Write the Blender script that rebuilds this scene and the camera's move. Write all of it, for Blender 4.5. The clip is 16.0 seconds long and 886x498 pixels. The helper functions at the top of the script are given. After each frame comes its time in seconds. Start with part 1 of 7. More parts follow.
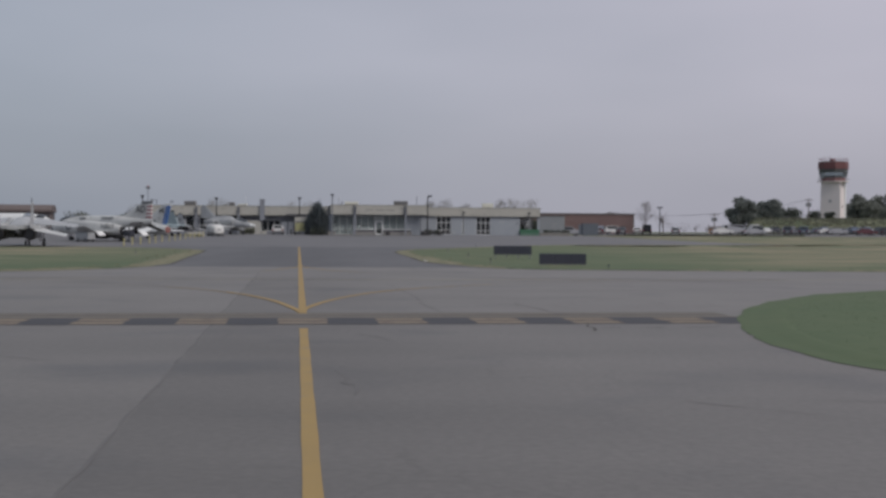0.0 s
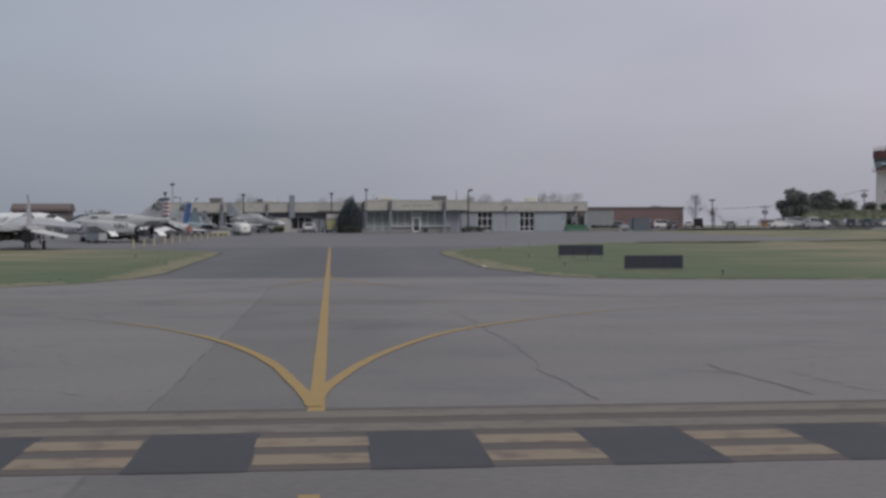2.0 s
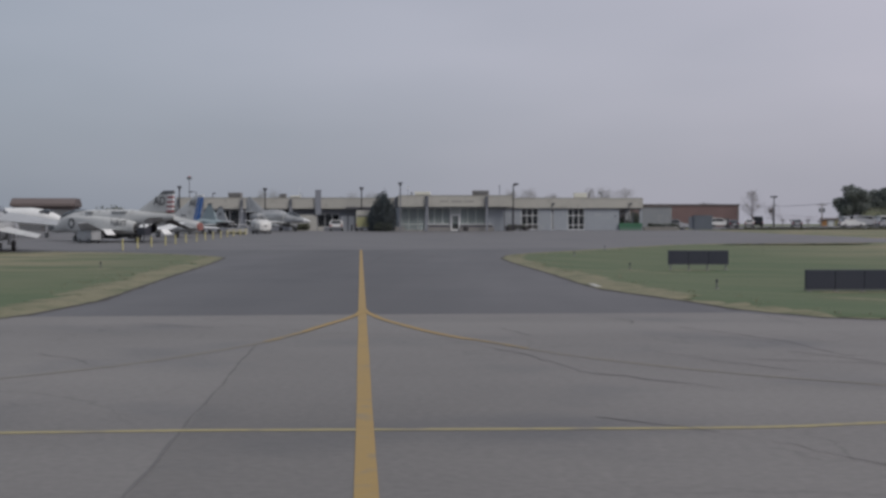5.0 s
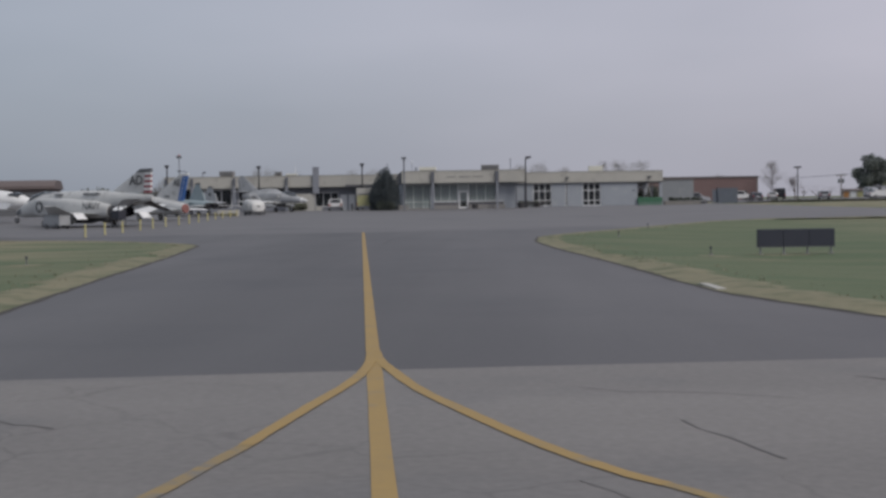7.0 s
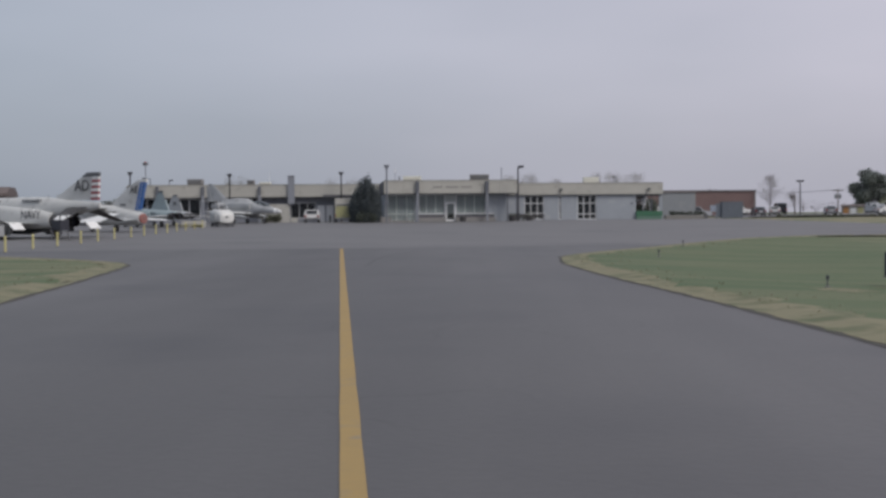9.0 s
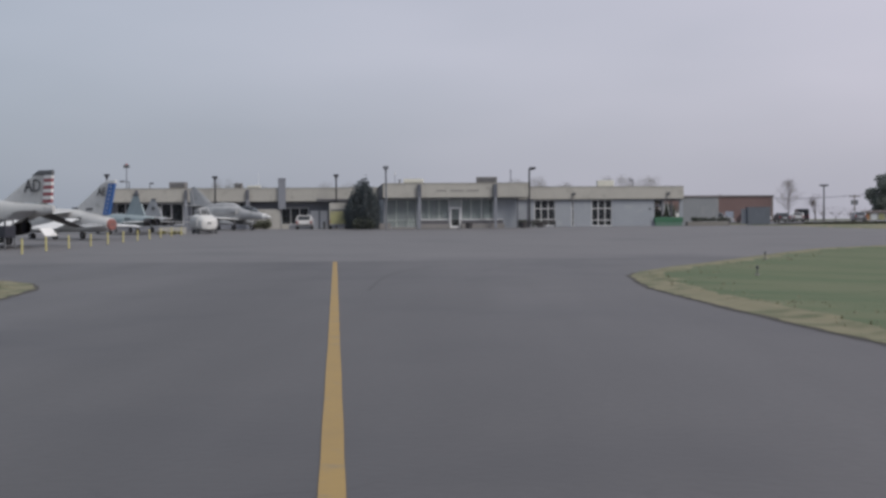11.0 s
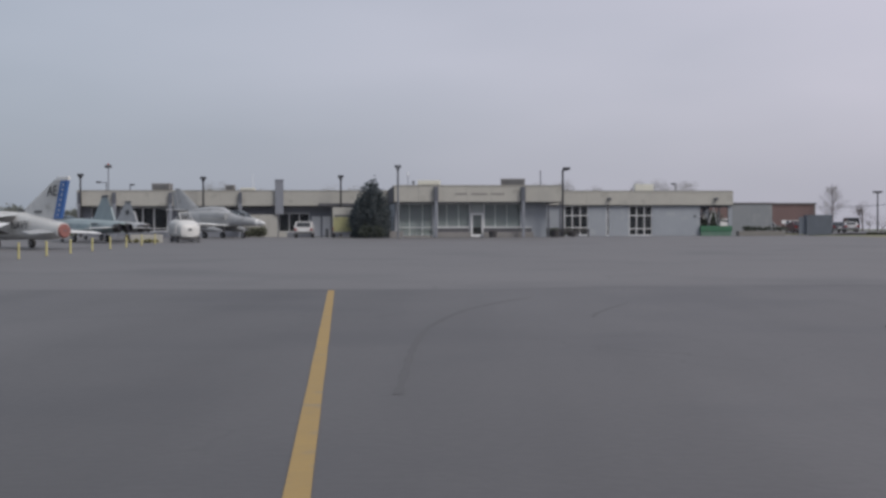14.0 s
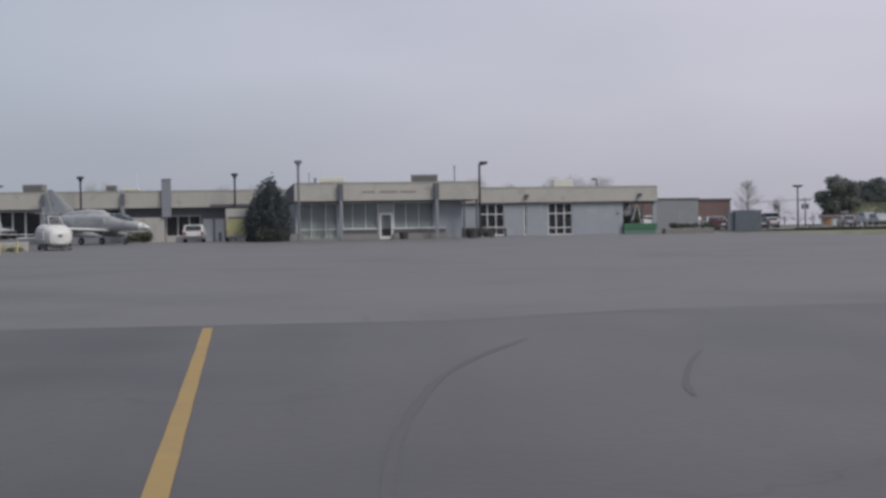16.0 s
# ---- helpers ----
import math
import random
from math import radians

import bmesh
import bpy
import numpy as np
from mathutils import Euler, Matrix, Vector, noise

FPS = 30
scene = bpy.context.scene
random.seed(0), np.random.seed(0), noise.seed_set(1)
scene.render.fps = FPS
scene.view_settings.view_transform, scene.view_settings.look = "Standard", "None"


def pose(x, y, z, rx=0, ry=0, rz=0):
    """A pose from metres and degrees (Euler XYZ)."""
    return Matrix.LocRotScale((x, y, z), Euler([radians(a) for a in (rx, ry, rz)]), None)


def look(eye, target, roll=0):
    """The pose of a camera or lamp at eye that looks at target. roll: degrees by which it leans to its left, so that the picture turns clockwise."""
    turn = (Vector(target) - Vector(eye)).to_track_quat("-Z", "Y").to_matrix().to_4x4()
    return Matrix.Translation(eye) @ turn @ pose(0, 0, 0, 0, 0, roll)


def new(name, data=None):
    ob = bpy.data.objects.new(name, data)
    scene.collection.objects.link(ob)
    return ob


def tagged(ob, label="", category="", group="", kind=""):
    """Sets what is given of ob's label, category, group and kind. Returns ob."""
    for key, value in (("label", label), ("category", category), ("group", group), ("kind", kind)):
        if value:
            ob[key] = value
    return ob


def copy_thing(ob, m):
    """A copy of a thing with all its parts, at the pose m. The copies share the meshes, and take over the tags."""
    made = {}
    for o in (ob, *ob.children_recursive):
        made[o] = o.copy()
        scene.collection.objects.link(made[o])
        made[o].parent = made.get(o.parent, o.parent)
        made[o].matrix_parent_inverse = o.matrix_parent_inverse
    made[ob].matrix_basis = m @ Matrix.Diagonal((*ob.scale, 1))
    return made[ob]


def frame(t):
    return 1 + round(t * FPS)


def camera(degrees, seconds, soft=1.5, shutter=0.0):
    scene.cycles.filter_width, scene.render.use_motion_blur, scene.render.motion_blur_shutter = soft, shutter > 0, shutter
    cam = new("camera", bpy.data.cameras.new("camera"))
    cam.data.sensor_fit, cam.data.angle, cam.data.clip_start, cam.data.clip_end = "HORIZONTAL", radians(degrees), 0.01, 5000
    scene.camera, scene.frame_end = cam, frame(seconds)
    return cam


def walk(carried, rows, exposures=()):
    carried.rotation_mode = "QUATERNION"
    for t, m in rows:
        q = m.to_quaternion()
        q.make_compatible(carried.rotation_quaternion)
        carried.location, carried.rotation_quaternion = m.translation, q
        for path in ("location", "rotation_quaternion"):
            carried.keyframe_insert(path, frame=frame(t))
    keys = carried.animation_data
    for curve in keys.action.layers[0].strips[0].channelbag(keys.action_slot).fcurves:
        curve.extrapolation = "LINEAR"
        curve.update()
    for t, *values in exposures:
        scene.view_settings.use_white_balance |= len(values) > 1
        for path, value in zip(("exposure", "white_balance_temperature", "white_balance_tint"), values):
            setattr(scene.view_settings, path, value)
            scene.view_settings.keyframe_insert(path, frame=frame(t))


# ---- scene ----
cam = camera(38.3, 16.0, soft=3.0)
ROWS = [
    (0.0, 0.458, 1.162, 1.771, 0.1, -0.83, 0.35),
    (0.5, 0.152, 4.697, 1.801, 0.28, -0.83, -0.08),
    (1.0, -0.163, 8.229, 1.821, 0.38, -0.92, 0.32),
    (1.5, -0.483, 11.757, 1.843, 1.0, -0.85, 0.16),
    (2.0, -0.89, 15.218, 1.864, 1.61, -1.02, -0.21),
    (2.5, -1.3, 18.599, 1.825, 2.61, -1.07, -0.14),
    (3.0, -1.706, 21.947, 1.852, 3.12, -1.18, -0.92),
    (3.5, -2.131, 25.235, 1.874, 3.12, -1.24, -0.39),
    (4.0, -2.516, 28.448, 1.889, 2.96, -1.14, -0.68),
    (4.5, -2.933, 31.593, 1.907, 2.89, -1.0, 0.05),
    (7.0, -4.882, 47.323, 1.863, 2.94, -2.11, -0.96),
    (7.5, -5.248, 50.504, 1.854, 2.97, -1.67, -0.97),
    (8.0, -5.617, 53.638, 1.804, 2.7, -1.83, -0.66),
    (8.5, -5.944, 56.79, 1.77, 2.31, -2.05, -0.92),
    (9.0, -6.299, 60.01, 1.751, 1.98, -1.53, -0.47),
    (11.5, -8.005, 76.199, 1.664, 1.71, -1.07, -0.5),
    (12.0, -8.313, 79.359, 1.655, 1.62, -0.79, -0.78),
    (12.5, -8.658, 82.461, 1.647, 1.62, -0.65, -0.23),
    (13.0, -8.964, 85.505, 1.631, 1.7, -0.72, -0.32),
    (13.5, -9.271, 88.504, 1.631, 1.85, -0.7, 0.0),
    (14.0, -9.577, 91.452, 1.638, 2.07, -0.85, -0.13),
    (14.5, -9.923, 94.329, 1.649, 2.2, -0.8, -0.46),
    (15.0, -10.208, 97.134, 1.659, 1.5, -0.81, -0.75),
    (15.5, -10.438, 99.876, 1.664, -0.14, -0.73, -0.72),
    (16.0, -10.592, 102.577, 1.67, -2.45, -0.85, -0.95),
]


def eye_pose(x, y, z, yaw, pitch, roll):
    m = pose(0, 0, 0, 90 + pitch, 0, yaw)
    return Matrix.Translation((x, y, z)) @ m @ pose(0, 0, 0, 0, 0, roll)


walk(cam, [(t, eye_pose(*r)) for t, *r in ROWS], exposures=[(0.0, 0.12), (3.5, 0.12), (7.0, 0.19), (8.0, 0.33), (9.0, 0.33), (12.5, 0.40), (14.0, 0.36), (15.0, 0.36), (15.5, 0.46), (16.0, 0.38)])

# ---- overcast daylight ----
SUN_EL, SUN_AZ = 48.0, 128.0
world = bpy.data.worlds.new("overcast_sky")
scene.world = world
world.use_nodes = True
wn, wl = world.node_tree.nodes, world.node_tree.links
wn.clear()
w_out = wn.new("ShaderNodeOutputWorld")
w_bg = wn.new("ShaderNodeBackground")
w_sky = wn.new("ShaderNodeTexSky")
w_sky.sky_type = "NISHITA"
w_sky.sun_disc = False
w_sky.sun_elevation, w_sky.sun_rotation = radians(SUN_EL), radians(SUN_AZ)
w_sky.air_density, w_sky.dust_density = 1.0, 4.0
w_co = wn.new("ShaderNodeTexCoord")
w_map = wn.new("ShaderNodeMapping")
w_map.inputs["Scale"].default_value = (1.0, 1.0, 3.2)
w_map.inputs["Rotation"].default_value = (0.0, radians(14), 0.0)
w_noise = wn.new("ShaderNodeTexNoise")
w_noise.inputs["Scale"].default_value = 1.6
w_noise.inputs["Detail"].default_value = 4.0
w_noise.inputs["Roughness"].default_value = 0.45
w_ramp = wn.new("ShaderNodeValToRGB")
w_ramp.color_ramp.elements[0].position, w_ramp.color_ramp.elements[0].color = 0.30, (3.32, 3.50, 4.02, 1)
w_ramp.color_ramp.elements[1].position, w_ramp.color_ramp.elements[1].color = 0.72, (4.8, 4.75, 5.38, 1)
w_sep = wn.new("ShaderNodeSeparateXYZ")
w_side = wn.new("ShaderNodeMapRange")
w_side.interpolation_type = "SMOOTHSTEP"
w_side.inputs["From Min"].default_value, w_side.inputs["From Max"].default_value = -0.5, 0.55
w_tone = wn.new("ShaderNodeValToRGB")
w_tone.color_ramp.elements[0].color, w_tone.color_ramp.elements[1].color = (0.70, 0.77, 0.80, 1), (1.12, 1.07, 1.09, 1)
w_mul = wn.new("ShaderNodeMix")
w_mul.data_type, w_mul.blend_type = "RGBA", "MULTIPLY"
w_mul.inputs["Factor"].default_value = 1.0
w_mix = wn.new("ShaderNodeMix")
w_mix.data_type = "RGBA"
w_mix.inputs["Factor"].default_value = 0.88
wl.new(w_co.outputs["Generated"], w_map.inputs["Vector"])
wl.new(w_map.outputs["Vector"], w_noise.inputs["Vector"])
wl.new(w_noise.outputs["Fac"], w_ramp.inputs["Fac"])
wl.new(w_sky.outputs["Color"], w_mix.inputs[6])
wl.new(w_co.outputs["Generated"], w_sep.inputs["Vector"])
wl.new(w_sep.outputs["X"], w_side.inputs["Value"])
wl.new(w_side.outputs["Result"], w_tone.inputs["Fac"])
wl.new(w_ramp.outputs["Color"], w_mul.inputs[6])
wl.new(w_tone.outputs["Color"], w_mul.inputs[7])
w_low = wn.new("ShaderNodeMapRange")
w_low.interpolation_type = "SMOOTHSTEP"
w_low.inputs["From Min"].default_value, w_low.inputs["From Max"].default_value = -0.01, 0.14
w_low.inputs["To Min"].default_value, w_low.inputs["To Max"].default_value = 0.90, 1.0
w_haze = wn.new("ShaderNodeHueSaturation")
wl.new(w_sep.outputs["Z"], w_low.inputs["Value"])
wl.new(w_low.outputs["Result"], w_haze.inputs["Value"])
wl.new(w_mul.outputs[2], w_haze.inputs["Color"])
wl.new(w_haze.outputs["Color"], w_mix.inputs[7])
wl.new(w_mix.outputs[2], w_bg.inputs["Color"])
w_bg.inputs["Strength"].default_value = 0.1
wl.new(w_bg.outputs["Background"], w_out.inputs["Surface"])

sun = new("sun", bpy.data.lights.new("sun", "SUN"))
sun.data.energy, sun.data.angle, sun.data.color = 1.4, radians(25), (1.0, 0.96, 0.9)
sun.matrix_world = look((0, 0, 60), (-math.sin(radians(SUN_AZ)) * 50, -math.cos(radians(SUN_AZ)) * 50, 60 - 50 * math.tan(radians(SUN_EL))))


# ---- materials ----
def mat(name, base, other=None, rough=0.8, metal=0.0, grain=6.0, blotch=0.5, bump=0.15, amount=0.55, each=0.0, stain=None, stain_at=0.62):
    """Two scales of variation between base and other, optional stains, fine relief, and a change from piece to piece."""
    m = bpy.data.materials.new(name)
    m.use_nodes = True
    n, l = m.node_tree.nodes, m.node_tree.links
    b = n["Principled BSDF"]
    b.inputs["Roughness"].default_value, b.inputs["Metallic"].default_value = rough, metal
    if other is None:
        other = tuple(c * 0.8 for c in base)
    geo = n.new("ShaderNodeNewGeometry")
    fine, wide = n.new("ShaderNodeTexNoise"), n.new("ShaderNodeTexNoise")
    fine.inputs["Scale"].default_value, fine.inputs["Detail"].default_value = grain, 5
    wide.inputs["Scale"].default_value, wide.inputs["Detail"].default_value = blotch, 6
    wide.inputs["Roughness"].default_value = 0.6
    for t in (fine, wide):
        l.new(geo.outputs["Position"], t.inputs["Vector"])
    add = n.new("ShaderNodeMath")
    add.operation = "MULTIPLY_ADD"
    add.inputs[1].default_value = 0.4
    half = n.new("ShaderNodeMath")
    half.operation = "MULTIPLY"
    half.inputs[1].default_value = 0.6
    l.new(wide.outputs["Fac"], half.inputs[0])
    l.new(fine.outputs["Fac"], add.inputs[0])
    l.new(half.outputs[0], add.inputs[2])
    span = n.new("ShaderNodeMapRange")
    span.inputs["From Min"].default_value, span.inputs["From Max"].default_value = 0.5 - amount * 0.35, 0.5 + amount * 0.35
    l.new(add.outputs[0], span.inputs["Value"])
    mix = n.new("ShaderNodeMix")
    mix.data_type = "RGBA"
    mix.inputs[6].default_value, mix.inputs[7].default_value = (*base, 1), (*other, 1)
    l.new(span.outputs["Result"], mix.inputs["Factor"])
    colour = mix.outputs[2]
    if stain:
        st = n.new("ShaderNodeTexNoise")
        st.inputs["Scale"].default_value, st.inputs["Detail"].default_value = blotch * 2.3, 8
        mp = n.new("ShaderNodeMapping")
        mp.inputs["Location"].default_value = (31.0, 17.0, 5.0)
        l.new(geo.outputs["Position"], mp.inputs["Vector"])
        l.new(mp.outputs["Vector"], st.inputs["Vector"])
        sr = n.new("ShaderNodeMapRange")
        sr.inputs["From Min"].default_value, sr.inputs["From Max"].default_value = stain_at - 0.08, stain_at + 0.1
        l.new(st.outputs["Fac"], sr.inputs["Value"])
        sm = n.new("ShaderNodeMix")
        sm.data_type = "RGBA"
        l.new(sr.outputs["Result"], sm.inputs["Factor"])
        l.new(colour, sm.inputs[6])
        sm.inputs[7].default_value = (*stain, 1)
        colour = sm.outputs[2]
    if each:
        info = n.new("ShaderNodeObjectInfo")
        er = n.new("ShaderNodeMapRange")
        er.inputs["To Min"].default_value, er.inputs["To Max"].default_value = 1 - each, 1 + each
        l.new(info.outputs["Random"], er.inputs["Value"])
        hsv = n.new("ShaderNodeHueSaturation")
        l.new(er.outputs["Result"], hsv.inputs["Value"])
        l.new(colour, hsv.inputs["Color"])
        colour = hsv.outputs["Color"]
    l.new(colour, b.inputs["Base Color"])
    if bump:
        bp = n.new("ShaderNodeBump")
        bp.inputs["Strength"].default_value, bp.inputs["Distance"].default_value = bump, 0.02
        l.new(fine.outputs["Fac"], bp.inputs["Height"])
        l.new(bp.outputs["Normal"], b.inputs["Normal"])
    return m


def leaf_mat(name, dark, light):
    """Foliage that changes from leaf to leaf."""
    m = bpy.data.materials.new(name)
    m.use_nodes = True
    n, l = m.node_tree.nodes, m.node_tree.links
    b = n["Principled BSDF"]
    b.inputs["Roughness"].default_value = 0.6
    # sheen lifts the dark foliage, imitating haze over it
    b.inputs["Sheen Weight"].default_value, b.inputs["Sheen Roughness"].default_value = 0.5, 0.6
    geo = n.new("ShaderNodeNewGeometry")
    ramp = n.new("ShaderNodeValToRGB")
    ramp.color_ramp.elements[0].color, ramp.color_ramp.elements[1].color = (*dark, 1), (*light, 1)
    l.new(geo.outputs["Random Per Island"], ramp.inputs["Fac"])
    l.new(ramp.outputs["Color"], b.inputs["Base Color"])
    thin = n.new("ShaderNodeBsdfTranslucent")
    mixed = n.new("ShaderNodeMixShader")
    mixed.inputs["Fac"].default_value = 0.45
    l.new(ramp.outputs["Color"], thin.inputs["Color"])
    l.new(b.outputs["BSDF"], mixed.inputs[1])
    l.new(thin.outputs["BSDF"], mixed.inputs[2])
    l.new(mixed.outputs["Shader"], n["Material Output"].inputs["Surface"])
    return m


def glass_mat(name, tint, rough=0.05):
    m = bpy.data.materials.new(name)
    m.use_nodes = True
    b = m.node_tree.nodes["Principled BSDF"]
    b.inputs["Base Color"].default_value = (*tint, 1)
    b.inputs["Roughness"].default_value = rough
    b.inputs["Transmission Weight"].default_value = 0.97
    b.inputs["IOR"].default_value = 1.3
    return m


M = {}
M["asphalt"] = mat("weathered_asphalt", (0.080, 0.079, 0.083), (0.114, 0.111, 0.113), 0.62, grain=8, blotch=0.09, bump=0.25, amount=0.8, stain=(0.081, 0.08, 0.085), stain_at=0.6)
M["pale_asphalt"] = mat("pale_old_asphalt", (0.118, 0.115, 0.118), (0.162, 0.157, 0.158), 0.62, grain=8, blotch=0.07, bump=0.25, amount=0.8, stain=(0.112, 0.11, 0.114), stain_at=0.6)
M["concrete"] = mat("taxiway_pavement", (0.15, 0.143, 0.138), (0.215, 0.204, 0.194), 0.68, grain=9, blotch=0.16, bump=0.3, amount=0.75, stain=(0.142, 0.139, 0.139), stain_at=0.62)
M["yellow"] = mat("yellow_line_paint", (0.37, 0.25, 0.088), (0.30, 0.212, 0.092), 0.8, grain=9, blotch=1.2, amount=0.8, stain=(0.23, 0.2, 0.15), stain_at=0.66)
M["faded_yellow"] = mat("faded_yellow_paint", (0.225, 0.205, 0.165), (0.19, 0.178, 0.155), 0.85, grain=9, blotch=1.4, amount=0.8, stain=(0.2, 0.19, 0.17), stain_at=0.56)
M["thin_yellow"] = mat("thin_pale_yellow_paint", (0.37, 0.32, 0.16), (0.29, 0.255, 0.15), 0.85, grain=9, blotch=1.4, amount=0.8, stain=(0.22, 0.2, 0.16), stain_at=0.6)
M["half_worn_yellow"] = mat("half_worn_yellow_paint", (0.31, 0.225, 0.095), (0.245, 0.19, 0.11), 0.82, grain=9, blotch=1.6, amount=0.9, stain=(0.19, 0.175, 0.15), stain_at=0.55)
M["hold_yellow"] = mat("worn_hold_line_paint", (0.265, 0.213, 0.15), (0.205, 0.17, 0.13), 0.85, grain=9, blotch=1.5, amount=0.8, stain=(0.15, 0.11, 0.09), stain_at=0.6)
M["hold_faint"] = mat("faint_hold_line_paint", (0.185, 0.168, 0.138), (0.15, 0.138, 0.12), 0.85, grain=9, blotch=1.5, amount=0.8, stain=(0.115, 0.105, 0.10), stain_at=0.6)
M["hold_brown"] = mat("brown_old_hold_paint", (0.085, 0.073, 0.066), (0.12, 0.105, 0.096), 0.85, grain=7, blotch=0.9, amount=0.8)
# dirt colour with the turf edge's shadow painted in; also fills some cracks
M["soil"] = mat("dark_dirt_and_shade", (0.052, 0.05, 0.045), (0.085, 0.08, 0.07), 0.95, grain=5, blotch=1.0)
M["hold_black"] = mat("black_hold_paint", (0.045, 0.047, 0.056), (0.066, 0.066, 0.073), 0.85, grain=6, blotch=0.8)
M["crack"] = mat("crack_seal", (0.12, 0.117, 0.118), (0.175, 0.169, 0.165), 0.9, bump=0, blotch=1.6, amount=0.9)
M["seam"] = mat("pavement_seam", (0.10, 0.098, 0.10), (0.18, 0.174, 0.17), 0.9, bump=0, blotch=1.2, amount=0.9)
M["skid"] = mat("tyre_mark", (0.078, 0.077, 0.08), (0.103, 0.101, 0.104), 0.7, bump=0.1, blotch=2.5, amount=1.0)
M["grass"] = mat("grass_ground", (0.058, 0.1, 0.045), (0.108, 0.136, 0.07), 0.95, grain=1.4, blotch=0.16, bump=0.4, amount=0.9, stain=(0.25, 0.215, 0.14), stain_at=0.475)
M["grass"].node_tree.nodes["Mapping"].inputs["Scale"].default_value = (0.3, 1.0, 1.0)


def keep_lanes_green(m):
    """The dry patches lie away from the taxi lane and the entry; beside them the grass stays green."""
    n, l = m.node_tree.nodes, m.node_tree.links
    st = next(k for k in n if k.type == "MIX" and k.inputs["Factor"].is_linked and k.inputs[6].is_linked)
    patch = st.inputs["Factor"].links[0].from_socket
    sep = n.new("ShaderNodeSeparateXYZ")
    l.new(n["Geometry"].outputs["Position"], sep.inputs["Vector"])
    off = n.new("ShaderNodeMath")
    off.operation = "ADD"
    off.inputs[1].default_value = 2.0
    l.new(sep.outputs["X"], off.inputs[0])
    away = n.new("ShaderNodeMath")
    away.operation = "ABSOLUTE"
    l.new(off.outputs[0], away.inputs[0])
    mx, my, mul, mul2 = n.new("ShaderNodeMapRange"), n.new("ShaderNodeMapRange"), n.new("ShaderNodeMath"), n.new("ShaderNodeMath")
    mx.inputs["From Min"].default_value, mx.inputs["From Max"].default_value, mx.inputs["To Min"].default_value = 15.0, 30.0, 0.2
    my.inputs["From Min"].default_value, my.inputs["From Max"].default_value, my.inputs["To Min"].default_value = 58.0, 84.0, 0.08
    l.new(away.outputs[0], mx.inputs["Value"])
    l.new(sep.outputs["Y"], my.inputs["Value"])
    mul.operation = mul2.operation = "MULTIPLY"
    l.new(mx.outputs["Result"], mul.inputs[0])
    l.new(my.outputs["Result"], mul.inputs[1])
    hill, mul3 = n.new("ShaderNodeMapRange"), n.new("ShaderNodeMath")
    hill.inputs["From Min"].default_value, hill.inputs["From Max"].default_value = 250.0, 320.0
    hill.inputs["To Min"].default_value, hill.inputs["To Max"].default_value = 1.0, 0.5
    l.new(sep.outputs["Y"], hill.inputs["Value"])
    mul3.operation = "MULTIPLY"
    l.new(mul.outputs[0], mul3.inputs[0])
    l.new(hill.outputs["Result"], mul3.inputs[1])
    l.new(mul3.outputs[0], mul2.inputs[0])
    l.new(patch, mul2.inputs[1])
    l.new(mul2.outputs[0], st.inputs["Factor"])


keep_lanes_green(M["grass"])


